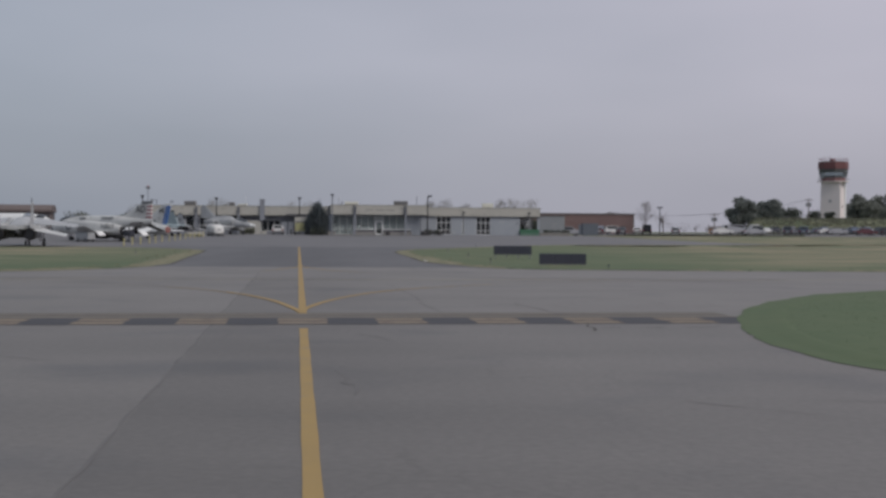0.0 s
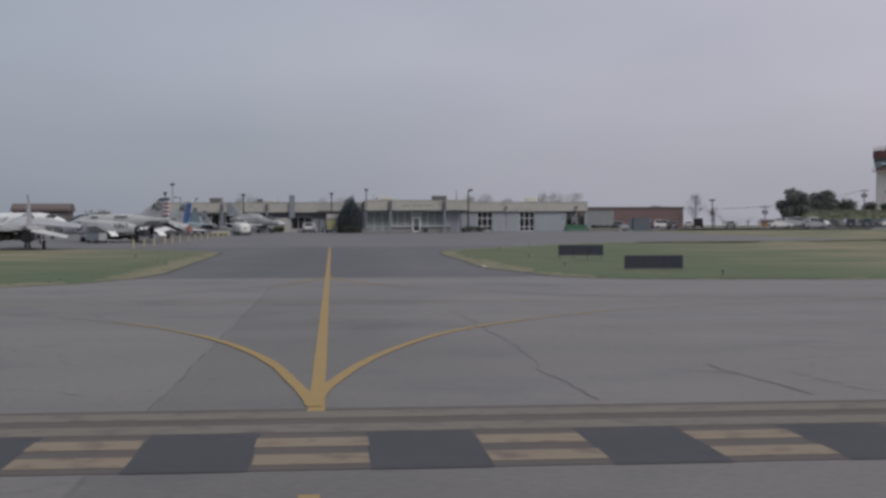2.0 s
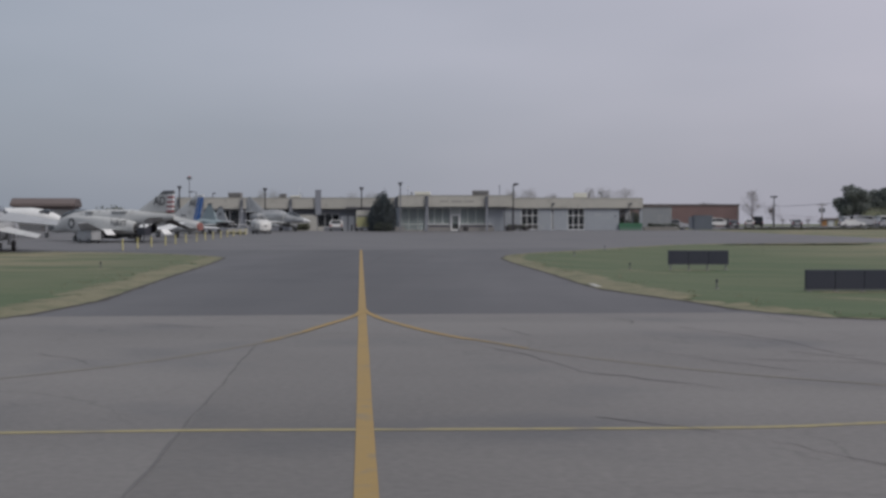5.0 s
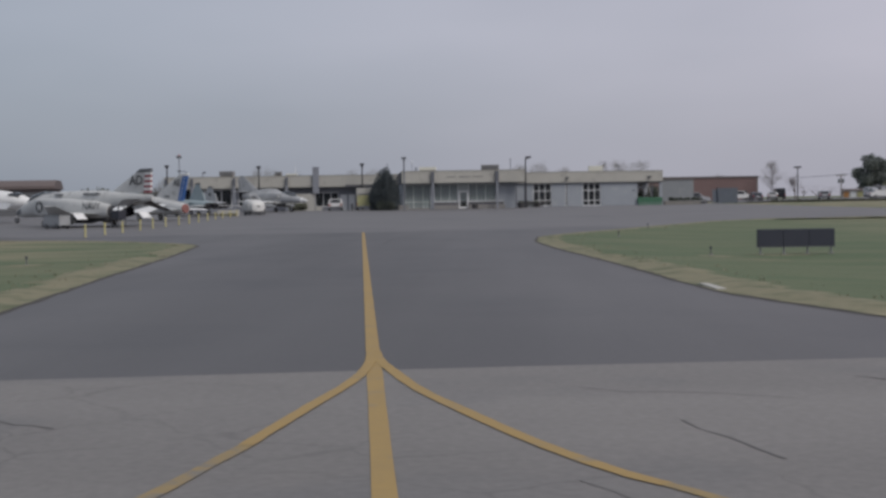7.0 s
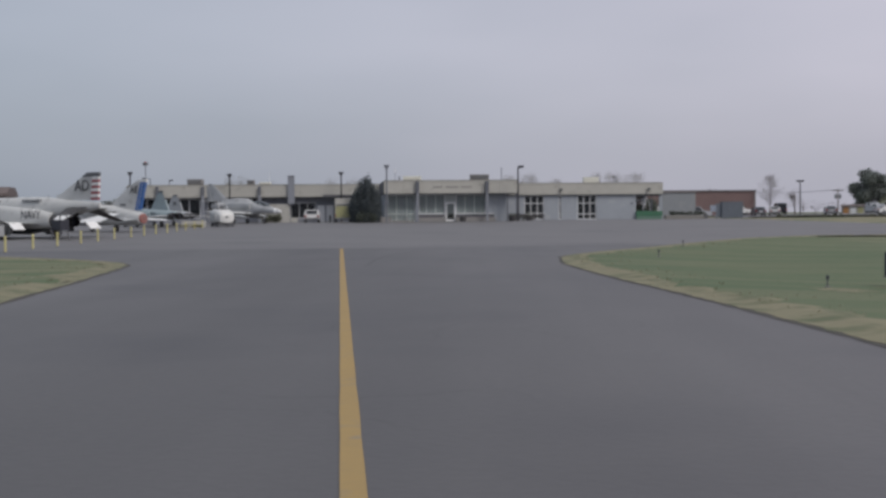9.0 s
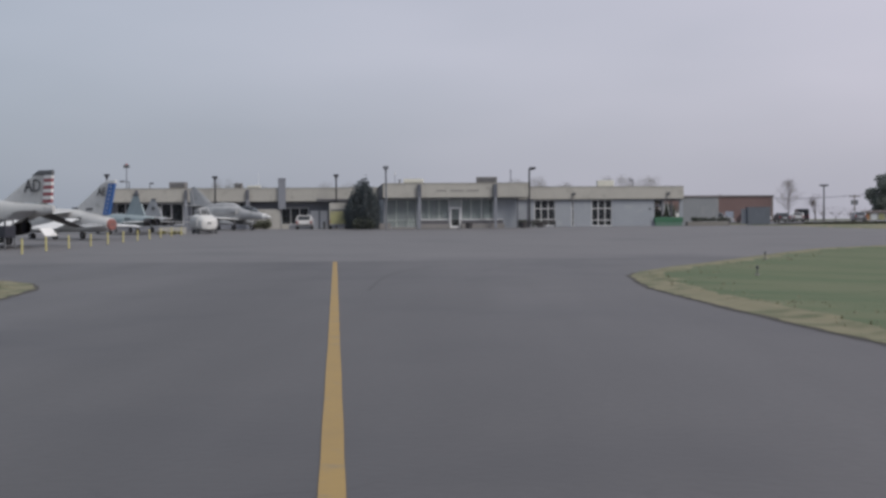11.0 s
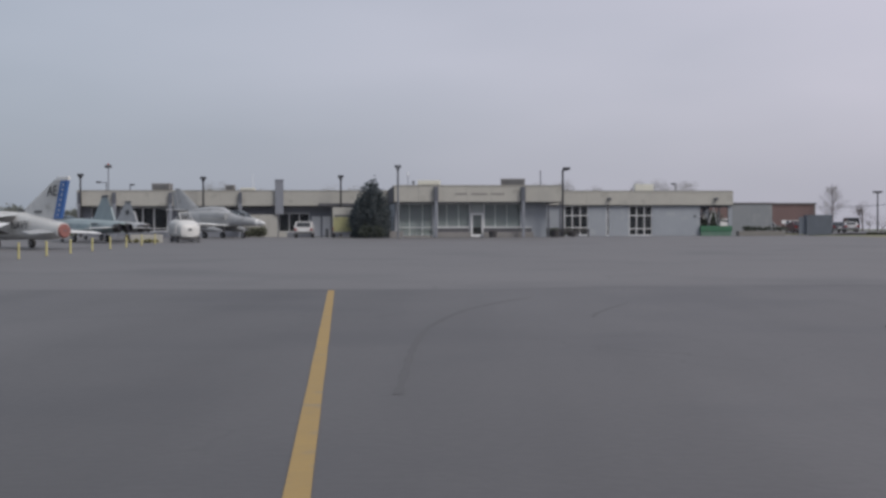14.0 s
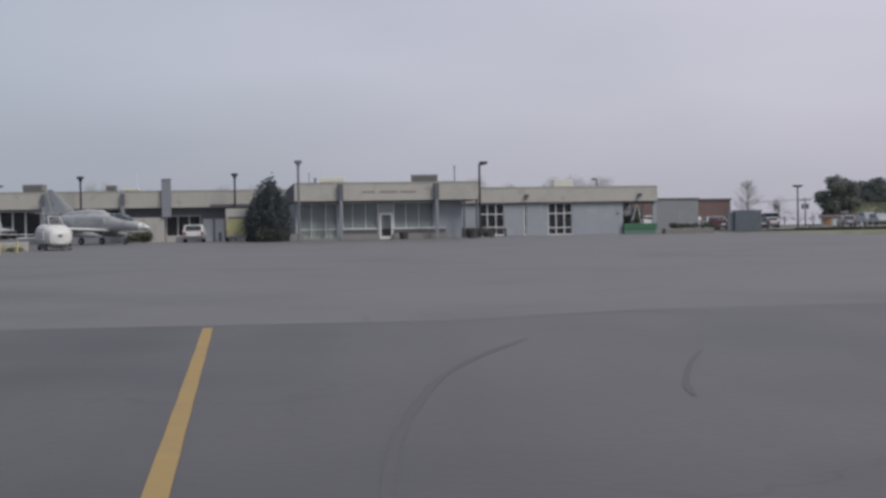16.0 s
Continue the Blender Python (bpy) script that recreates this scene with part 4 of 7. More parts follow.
# ---- grass blades ----
def tufts(name, outline, count, material, seed, tall, keep, label):
    rng = np.random.default_rng(seed)
    o = np.array(outline, float)
    lo, hi = np.maximum(o.min(0), (-45, 5)), np.minimum(o.max(0), (45, 150))
    pts = rng.uniform(lo, hi, (count * 6, 2))
    d = outline_distance(pts[:, 0], pts[:, 1], outline)
    pts, d = pts[(d > -0.1)], d[(d > -0.1)]
    chance = keep(pts[:, 0], pts[:, 1], d)
    sel = rng.random(len(pts)) < chance
    pts = pts[sel][:count]
    z = earth(pts[:, 0], pts[:, 1])
    verts, faces = [], []
    for (x, y), h in zip(pts.tolist(), z.tolist()):
        for _ in range(4):
            a, b, t = rng.uniform(0, 6.283), rng.uniform(0, 6.283), tall * rng.uniform(0.5, 1.3)
            ox, oy = x + rng.uniform(-0.12, 0.12), y + rng.uniform(-0.12, 0.12)
            w = t * 0.3
            n = len(verts)
            verts += [(ox - w * math.cos(a), oy - w * math.sin(a), h - 0.01), (ox + w * math.cos(a), oy + w * math.sin(a), h - 0.01), (ox + 0.8 * t * math.cos(b), oy + 0.8 * t * math.sin(b), h + t)]
            faces.append((n, n + 1, n + 2))
    me = bpy.data.meshes.new(name)
    me.from_pydata(verts, [], faces)
    me.materials.append(M[material])
    return tagged(new(name, me), label, "grass", kind="stuff")


def near_edge(x, y, d):
    return np.where(d < 1.2, 0.08, np.where(d < 12, 0.5, 0.2))


def rim(x, y, d):
    return np.where(d < 0.35, 1.0, np.where(d < 2.4, 0.12, 0.0))


tufts("grass", RIGHT_GRASS, 9000, "blade", 11, 0.018, near_edge, "green spring grass blades")
tufts("dry_grass", RIGHT_GRASS, 6000, "dry_blade", 12, 0.06, rim, "dry tan grass along the pavement edge")
tufts("grass", LEFT_GRASS, 5000, "blade", 13, 0.018, near_edge, "green spring grass blades")
tufts("dry_grass", LEFT_GRASS, 4000, "dry_blade", 14, 0.06, rim, "dry tan grass along the pavement edge")
tufts("grass", NEAR_GRASS, 9000, "blade", 15, 0.022, near_edge, "bright green mown grass blades")

# ---- terminal ----
SLOPE = math.degrees(math.atan(0.12))
G = 0.92


def opening_wall(parent, name, x0, x1, z0, z1, holes, y0, y1, material):
    """A thick wall along x with rectangular openings (x0, x1, z0, z1) through it, as one mesh."""
    bm = bmesh.new()
    xs = sorted({x0, x1, *[h[0] for h in holes], *[h[1] for h in holes]})
    for a, b in zip(xs, xs[1:]):
        mid = (a + b) / 2
        cut = sorted((max(h[2], z0), min(h[3], z1)) for h in holes if h[0] < mid < h[1])
        low = z0
        for lo, hi in cut:
            if lo - low > 0.01:
                box(bm, a, b, y0, y1, low, lo)
            low = hi
        if z1 - low > 0.01:
            box(bm, a, b, y0, y1, low, z1)
    bmesh.ops.remove_doubles(bm, verts=bm.verts, dist=0.001)
    return part(name, bm, material, parent)


def window(parent, x0, x1, z0, z1, cols, rows, y, bar=0.09, material="white_frame", glass="pane"):
    """A framed window of panes: cols and rows are the inner bars' places."""
    frame_bm = bmesh.new()
    for a, b, lo, hi in ((x0, x0 + bar, z0, z1), (x1 - bar, x1, z0, z1), (x0 + bar, x1 - bar, z0, z0 + bar), (x0 + bar, x1 - bar, z1 - bar, z1)):
        box(frame_bm, a, b, y, y + 0.12, lo, hi)
    win = part("window", frame_bm, material, parent)
    for c in cols:
        part("mullion", boxed(c - bar / 2, c + bar / 2, y + 0.005, y + 0.115, z0 + bar, z1 - bar), material, win)
    for r in rows:
        part("transom", boxed(x0 + bar, x1 - bar, y - 0.004, y + 0.1, r - bar / 2, r + bar / 2), material, win)
    xs, zs = [x0, *cols, x1], [z0, *rows, z1]
    for a, b in zip(xs, xs[1:]):
        for lo, hi in zip(zs, zs[1:]):
            pane = part("pane", boxed(a + 0.02, b - 0.02, y + 0.05, y + 0.062, lo + 0.02, hi - 0.02), glass, win)
            pane.visible_shadow = False
    return win


def fascia_panels(parent, x0, x1, z0, z1, y0, y1, n):
    """Fascia of separate panels with narrow joints, before a dark backing."""
    step = (x1 - x0) / n
    part("fascia_backing", boxed(x0, x1, y0 + 0.03, y1, z0 + 0.01, z1 - 0.01), "dark_soffit", parent)
    for k in range(n):
        part("fascia_panel", boxed(x0 + k * step + 0.006, x0 + (k + 1) * step - 0.006, y0, y0 + 0.05, z0, z1), "fascia", parent)
    part("coping", boxed(x0 - 0.03, x1 + 0.03, y0 - 0.04, y1, z1, z1 + 0.07), "fascia", parent, "thin pale metal coping")


def wing(name, x, y, turn, label):
    return thing(name, Matrix.Translation((x, y, G)) @ pose(0, 0, 0, 0, 0, turn), label, "building")


# entrance block
hall = wing("terminal_entrance", -10.7, 216.0, SLOPE, "single-storey grey airport terminal entrance with glazed front and deep pale fascia")
X0, X1 = -8.15, 8.3
FB, RF = 3.46, 4.97
fascia_panels(hall, X0, X1, FB, RF, -0.55, 14.0, 7)
part("roof", boxed(X0 + 0.1, X1 - 0.1, -0.4, 16.0, RF + 0.075, RF + 0.12), "roofing", hall)
part("soffit", boxed(X0 + 0.05, X1 - 0.05, -0.5, 13.9, FB - 0.06, FB - 0.004), "dark_soffit", hall)
HOLES = [(-7.9, -4.3, 0.14, 3.3), (-3.85, -0.68, 0.98, 3.3), (-0.62, 0.68, 0.0, 3.3), (0.74, 4.36, 0.98, 3.3)]
opening_wall(hall, "front_wall", X0 + 0.1, 6.9, 0.0, FB - 0.06, HOLES, 0.75, 1.0, "block")
window(hall, -7.9, -4.3, 0.14, 3.3, (-6.6, -5.33), (0.98,), 0.82, 0.055, glass="front_glass")
window(hall, -3.85, -0.68, 0.98, 3.3, (-2.94, -1.78), (), 0.82, 0.055, glass="front_glass")
window(hall, 0.74, 4.36, 0.98, 3.3, (1.84, 3.0), (), 0.82, 0.055, glass="front_glass")
for lo, hi in ((-3.9, -0.75), (0.7, 5.4)):
    part("sill_band", boxed(lo, hi, 0.55, 0.75, 0.52, 0.9), "dark_soffit", hall, "dark recessed band below the sill")
    part("planter_wall", boxed(lo - 0.1, hi + 0.1, -0.1, 0.54, -0.1, 0.52, 0.03), "plinth", hall, "low grey planter wall")
    part("sill", boxed(lo, hi, 0.6, 0.8, 0.93, 1.0), "white_frame", hall)
part("planter_wall", boxed(-8.75, -7.3, -0.3, 0.5, -0.1, 0.52, 0.03), "plinth", hall, "low grey planter wall")
part("white_kerb", boxed(-7.2, -4.5, -0.9, -0.1, -0.1, 0.2, 0.05), "plinth", hall, "low pale concrete kerb")
part("base_wall", boxed(-8.6, -7.3, -0.6, 0.4, -0.1, 0.62, 0.04), "plinth", hall)
part("transom_panel", boxed(-0.58, 0.64, 0.85, 0.9, 2.42, 3.3), "blind", hall)
door_bm = bmesh.new()
for a, b, lo, hi in ((-0.58, -0.42, 0.04, 2.38), (0.48, 0.64, 0.04, 2.38), (-0.42, 0.48, 0.04, 0.28), (-0.42, 0.48, 2.2, 2.38)):
    box(door_bm, a, b, 0.6, 0.7, lo, hi, 0.01)
entry = part("door", door_bm, "white_frame", hall, "white framed glass entrance door")
part("pane", boxed(-0.43, 0.49, 0.64, 0.652, 0.27, 2.21), "front_glass", entry)
part("door_handle", rod((0.38, 0.55, 0.9), (0.38, 0.55, 1.35), 0.02), "steel", entry)
for c in (-0.65, 0.71):
    part("door_post", boxed(c - 0.028, c + 0.028, 0.72, 0.84, 0, 3.3), "white_frame", hall)
for c in (-4.1, 4.4):
    part("column", boxed(c - 0.13, c + 0.13, -0.94, -0.68, 0, FB + 0.02, 0.02), "column", hall, "blue-grey square column")
    part("column_head", boxed(c - 0.2, c + 0.2, -0.92, -0.552, FB + 0.02, RF - 0.05, 0.01), "dark_column", hall, "darker upper part of a column")
for c in (6.95, 8.1):
    part("porch_post", boxed(c - 0.08, c + 0.08, -0.3, -0.14, 0, FB - 0.06), "dark_column", hall)
part("side_wall", boxed(X0 + 0.1, X0 + 0.35, 1.0, 14, 0, FB - 0.06), "block", hall)
part("porch_wall", boxed(6.65, 6.9, 1.0, 14, 0, FB - 0.06), "block", hall)
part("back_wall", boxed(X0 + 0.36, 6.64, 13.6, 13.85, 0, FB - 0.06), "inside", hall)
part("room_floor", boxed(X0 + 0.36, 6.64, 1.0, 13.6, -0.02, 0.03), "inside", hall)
part("blind", boxed(-7.95, -4.25, 1.12, 1.14, 0.1, 3.36), "blind", hall, "pale grey-blue window blinds")
part("blind", boxed(-3.9, 4.5, 1.12, 1.14, 0.95, 3.36), "blind", hall, "pale grey-blue window blinds")
for x0, x1 in ((-2.2, -1.08), (-0.66, 0.9), (1.26, 2.6)):
    part("sign_bar", boxed(x0, x1, -0.575, -0.553, 4.14, 4.3), "sign_letter", hall, "faded grey lettering bar on the fascia")


def roof_unit(x, y, z, w, d, h, material, label):
    u = thing("rooftop_unit", Matrix.Translation((x, y, z)), label, "air conditioner")
    part("casing", boxed(-w / 2, w / 2, -d / 2, d / 2, 0.08, h, 0.03), material, u)
    for k in range(3 if material == "hvac" else 0):
        part("louvre", boxed(-w / 2 + 0.12, w / 2 - 0.12, -d / 2 - 0.02, -d / 2 + 0.002, 0.2 + k * (h - 0.3) / 3, 0.2 + (k + 0.55) * (h - 0.3) / 3), "dark_grey", u)
    part("curb", boxed(-w / 2 + 0.1, w / 2 - 0.1, -d / 2 + 0.1, d / 2 - 0.1, -0.02, 0.085), "roofing", u)
    return u


ROOF = G + RF + 0.14
roof_unit(-7.2, 219.6, ROOF, 2.4, 1.8, 0.72, "hvac", "weathered grey rooftop air conditioner on the entrance roof")
roof_unit(-15.5, 217.8, ROOF, 2.2, 1.5, 0.52, "cream_box", "low cream metal rooftop box")
vent = thing("vent_pipe", Matrix.Translation((-4.45, 219.0, ROOF)), "thin grey vent pipe on the flat roof", "pipe")
part("pipe", rod((0, 0, -0.02), (0, 0, 1.35), 0.05), "pole_grey", vent)
part("cap", rod((0, 0, 1.35), (0, 0, 1.5), 0.1, 0.07), "pole_grey", vent)
stub = thing("roof_vent", Matrix.Translation((-17.0, 216.6, ROOF)), "small dark roof vent with a cap", "vent")
part("pipe", rod((0, 0, -0.02), (0, 0, 0.3), 0.08), "dark_grey", stub)
part("cap", rod((0, 0, 0.3), (0, 0, 0.45), 0.16, 0.1), "dark_grey", stub)
whip = thing("roof_antenna", Matrix.Translation((-17.55, 216.9, ROOF)), "thin grey roof antenna with a white tip", "antenna")
part("rod", rod((0, 0, -0.02), (0, 0, 1.15), 0.03), "pole_grey", whip)
part("tip", rod((0, 0, 1.0), (0, 0, 1.4), 0.07, 0.04), "white_frame", whip)

# right wing
east = wing("terminal_wing", 3.6, 234.7, math.degrees(math.atan(0.14)), "long single-storey grey block terminal wing with white-framed windows")
E0, E1 = -12.0, 14.4
fascia_panels(east, E0, E1, 3.48, 4.97, -0.35, 9.0, 11)
part("roof", boxed(E0 + 0.1, E1 - 0.1, -0.2, 9.4, 5.045, 5.09), "roofing", east)
part("soffit", boxed(E0, E1, -0.3, 8.9, 3.42, 3.476), "dark_soffit", east)
EH = [(-4.82, -2.13, 0.12, 3.4), (-0.05, 0.28, 0.08, 3.42), (2.52, 5.17, 0.08, 3.4), (10.68, 13.95, 1.1, 3.42)]
opening_wall(east, "front_wall", E0, E1, 0.0, 3.42, EH, 0.0, 0.2, "block")
window(east, -4.82, -2.13, 0.12, 3.4, (-3.93, -3.03), (0.95, 2.3), 0.06, 0.085)
window(east, 2.52, 5.17, 0.08, 3.4, (3.4, 4.28), (0.82, 2.3), 0.06, 0.085)
window(east, -0.05, 0.28, 0.08, 3.42, (), (0.85, 2.3), 0.06, 0.08)
opening_wall(east, "back_wall", E0, E1, 0.0, 3.42, [(10.9, 13.8, 0.9, 3.3)], 8.5, 8.7, "block")
part("side_wall", boxed(10.2, 10.4, 0.2, 8.5, 0, 3.42), "block", east)
part("end_post", boxed(14.2, 14.4, 0.2, 0.45, 0, 3.42), "block", east)
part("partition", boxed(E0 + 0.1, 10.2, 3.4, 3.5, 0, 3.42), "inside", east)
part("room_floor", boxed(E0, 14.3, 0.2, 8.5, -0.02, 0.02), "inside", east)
part("green_panel", boxed(10.62, 14.3, -0.38, -0.03, 0.5, 1.12, 0.03), "green", east, "dark green awning board below an open bay")
part("green_base", boxed(10.7, 14.22, -0.33, -0.03, -0.05, 0.5, 0.02), "pale_green", east, "pale green low wall below the awning board")
window(east, 10.9, 13.8, 0.9, 3.3, (11.9, 12.9), (2.3,), 8.42, 0.12)
for x0 in (11.62, 12.85):
    part("bay_post", boxed(x0, x0 + 0.13, 0.04, 0.17, 1.1, 3.42), "dark_column", east)
part("bay_beam", boxed(10.69, 13.94, 0.05, 0.16, 3.2, 3.41), "dark_column", east)
part("bay_rail", boxed(10.69, 11.62, 0.06, 0.15, 2.55, 2.68), "dark_column", east)
part("bay_brace", rod((11.75, 0.3, 1.2), (12.35, 0.3, 3.3), 0.04), "white_frame", east)
part("bay_brace", rod((12.8, 0.3, 1.2), (12.35, 0.3, 3.3), 0.04), "white_frame", east)
for x in (0.16, 12.4):
    sp = part("wall_speaker", boxed(x - 0.2, x + 0.2, -0.62, -0.352, 3.98, 4.3, 0.05), "dark_grey", east, "dark horn loudspeaker on the fascia")
    part("horn", rod((x, -0.62, 4.14), (x, -0.74, 4.14), 0.1, 0.19, 12), "dark_grey", sp)
part("wall_vent", boxed(9.98, 10.2, -0.06, -0.001, 2.1, 2.32), "dark_grey", east)
roof_unit(8.3, 240.0, ROOF, 2.1, 1.6, 0.85, "cream_box", "pale rooftop air conditioner on the wing roof")


def arm_lamp(name, x, y, z, h, arm, label):
    """A small roof lamp: post, arm and flat head."""
    lp = thing(name, Matrix.Translation((x, y, z)), label, "lamp", "roof lamps")
    part("post", rod((0, 0, -0.05), (0, 0, h), 0.05), "pole", lp)
    part("arm", rod((0, 0, h - 0.04), (arm, 0, h), 0.035), "pole", lp)
    head = part("head", boxed(arm - 0.25, arm + 0.25, -0.14, 0.14, h - 0.06, h + 0.1, 0.03), "pole", lp)
    part("lens", boxed(arm - 0.2, arm + 0.2, -0.1, 0.1, h - 0.075, h - 0.055), "lens", head)
    return lp


arm_lamp("roof_lamp", 11.5, 236.6, ROOF, 0.75, -0.25, "small dark roof lamp with a flat head")
arm_lamp("roof_lamp", -50.9, 228.0, ROOF, 0.85, -0.85, "small dark roof lamp with a long arm")
arm_lamp("roof_lamp", -48.6, 229.0, ROOF, 0.6, 0.25, "small dark roof lamp with a flat head")

# left wing
west = wing("terminal_wing", -32.4, 228.6, SLOPE, "long single-storey terminal wing with pale fascia above dark windows")
W0, W1 = -21.2, 14.0
fascia_panels(west, W0, W1, 3.38, 4.94, -0.35, 11.0, 14)
part("roof", boxed(W0 + 0.1, W1 - 0.1, -0.2, 11.5, 5.015, 5.06), "roofing", west)
part("soffit", boxed(W0, W1, -0.3, 10.9, 3.32, 3.376), "dark_soffit", west)
WH = [(-19.9, -17.6, 0.6, 3.3), (-16.9, -11.8, 0.6, 3.3), (-10.9, -4.2, 0.7, 3.3), (0.05, 3.4, 0.55, 2.62)]
opening_wall(west, "front_wall", W0 + 0.2, W1, 0.0, 3.32, WH, 1.0, 1.2, "column")
window(west, -19.9, -17.6, 0.6, 3.3, (-18.8,), (), 1.05, 0.09)
window(west, -16.9, -11.8, 0.6, 3.3, (-15.7, -14.5, -13.3), (), 1.05, 0.14)
window(west, -10.9, -4.2, 0.7, 3.3, (-9.6, -8.3, -7.0, -5.7), (), 1.05, 0.09)
window(west, 0.05, 3.4, 0.55, 2.62, (1.2, 2.3), (), 1.05, 0.08)
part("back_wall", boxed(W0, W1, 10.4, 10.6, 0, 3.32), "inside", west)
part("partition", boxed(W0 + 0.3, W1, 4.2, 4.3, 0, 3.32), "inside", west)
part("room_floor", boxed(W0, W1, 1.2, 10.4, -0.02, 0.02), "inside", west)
part("side_wall", boxed(W0, W0 + 0.2, 0.2, 10.4, 0, 3.32), "block", west)
part("screen_wall", boxed(-3.7, -0.02, -0.5, -0.3, -0.15, 2.42, 0.02), "white_wall", west, "off-white stained screen wall")
for k in range(3):
    part("screen_joint", boxed(-2.8 + k * 0.9, -2.78 + k * 0.9, -0.506, -0.501, -0.1, 2.4), "plinth", west)
part("low_screen", boxed(0.1, 1.0, -0.3, -0.1, -0.15, 0.6, 0.02), "white_wall", west, "low white screen")
for x0, x1 in ((3.62, 4.6), (4.8, 5.7)):
    dr = part("door", boxed(x0, x1, 0.9, 0.98, 0.0, 2.25, 0.01), "white_frame", west, "pale steel service door")
    part("door_handle", rod((x1 - 0.12, 0.86, 1.0), (x1 - 0.12, 0.86, 1.15), 0.02), "steel", dr)
part("bin", boxed(5.15, 5.45, 0.2, 0.5, -0.1, 0.9, 0.04), "dark_grey", west, "dark upright bin")
part("canopy_slab", boxed(4.4, 9.2, -1.8, -0.36, 3.3, 3.62, 0.02), "dark_soffit", west, "dark flat canopy")
shaft = part("chimney_shaft", boxed(-0.25, 0.65, -0.7, -0.352, 2.44, 6.1, 0.02), "column", west, "dark grey shaft rising above the roof")
part("chimney_cap", boxed(-0.26, 0.68, -0.75, -0.3, 6.1, 6.2, 0.01), "column", shaft)
for c in (-20.9, -17.25, -11.35, -3.95):
    part("column", boxed(c - 0.18, c + 0.18, -0.75, -0.4, -0.1, 3.6, 0.02), "column", west, "grey square column")
    part("column_head", boxed(c - 0.17, c + 0.17, -0.72, -0.352, 3.6, 4.8, 0.01), "dark_column", west)
roof_unit(-45.2, 229.6, ROOF - 0.03, 1.95, 1.6, 0.78, "hvac", "weathered grey rooftop air conditioner")
roof_unit(-37.9, 230.4, ROOF - 0.03, 0.95, 0.9, 0.62, "hvac", "small grey rooftop box")
roof_unit(-36.0, 230.6, ROOF - 0.03, 1.5, 1.2, 0.3, "cream_box", "low cream rooftop hatch")
ant = thing("roof_antenna", Matrix.Translation((-35.6, 231.5, ROOF - 0.05)), "thin white roof antenna", "antenna")
part("base", boxed(-0.1, 0.1, -0.1, 0.1, 0, 0.15), "hvac", ant)
part("rod", rod((0, 0, 0.15), (0, 0, 1.9), 0.035, 0.012), "white_frame", ant)


# ---- brick building and yard ----
bb = thing("brick_building", Matrix.Translation((46.8, 314.1, 1.3)) @ pose(0, 0, 0, 0, 0, SLOPE), "low flat-roofed red brick building with dark coping", "building")
B0 = -40.0
opening_wall(bb, "wall", B0, 0.0, -0.4, 4.65, [(-3.4, -2.2, -0.4, 1.8), (-9.2, -7.6, 0.6, 1.9)], 0.06, 0.3, "mortar")
part("wall", boxed(-0.3, 0.0, 0.31, 18, -0.4, 4.65), "mortar", bb)
part("coping", boxed(B0 - 0.1, 0.15, -0.15, 18.2, 4.65, 4.9), "coping", bb)
part("roof", boxed(B0, -0.3, 0.4, 18, 4.5, 4.64), "roofing", bb)
part("door", boxed(-3.4, -2.2, 0.15, 0.2, -0.4, 1.8), "dark_grey", bb)
part("pane", boxed(-9.2, -7.6, 0.15, 0.16, 0.6, 1.9), "pane", bb)
part("window_sign", boxed(-6.0, -5.2, -0.02, 0.05, 1.3, 1.9), "white_frame", bb)
verts, faces = [], []
for r in range(61):
    z = -0.35 + r * 0.081
    off = 0.11 * (r % 2)
    for c in range(int(39.7 / 0.225)):
        x = B0 + off + c * 0.225
        if any(a - 0.12 < x < b and lo - 0.02 < z < hi for a, b, lo, hi in ((-3.4, -2.2, -0.4, 1.8), (-9.2, -7.6, 0.6, 1.9))) or x > -0.22 or x < -26:
            continue
        n = len(verts)
        verts += [(x, 0.052, z), (x + 0.213, 0.052, z), (x + 0.213, 0.052, z + 0.07), (x, 0.052, z + 0.07), (x, 0.07, z), (x + 0.213, 0.07, z), (x + 0.213, 0.07, z + 0.07), (x, 0.07, z + 0.07)]
        faces += [(n, n + 1, n + 2, n + 3), (n, n + 4, n + 5, n + 1), (n + 3, n + 2, n + 6, n + 7), (n, n + 3, n + 7, n + 4), (n + 1, n + 5, n + 6, n + 2)]
bme = bpy.data.meshes.new("brickwork")
bme.from_pydata(verts, [], faces)
bme.materials.append(M["brick"])
bw = new("brickwork", bme)
bw.parent = bb
tagged(bw, "red bricks in running bond", kind="stuff")

link = thing("grey_wall_building", Matrix.Translation((17.9, 237.0, G)) @ pose(0, 0, 0, 0, 0, 8), "low grey rendered annex beside the terminal wing", "building")
part("wall", boxed(0, 4.7, 0, 0.25, -0.05, 3.62), "annex", link)
part("wall", boxed(4.45, 4.7, 0.26, 6, -0.05, 3.62), "annex", link)
part("coping", boxed(-0.02, 4.8, -0.1, 6.1, 3.62, 3.76), "coping", link)

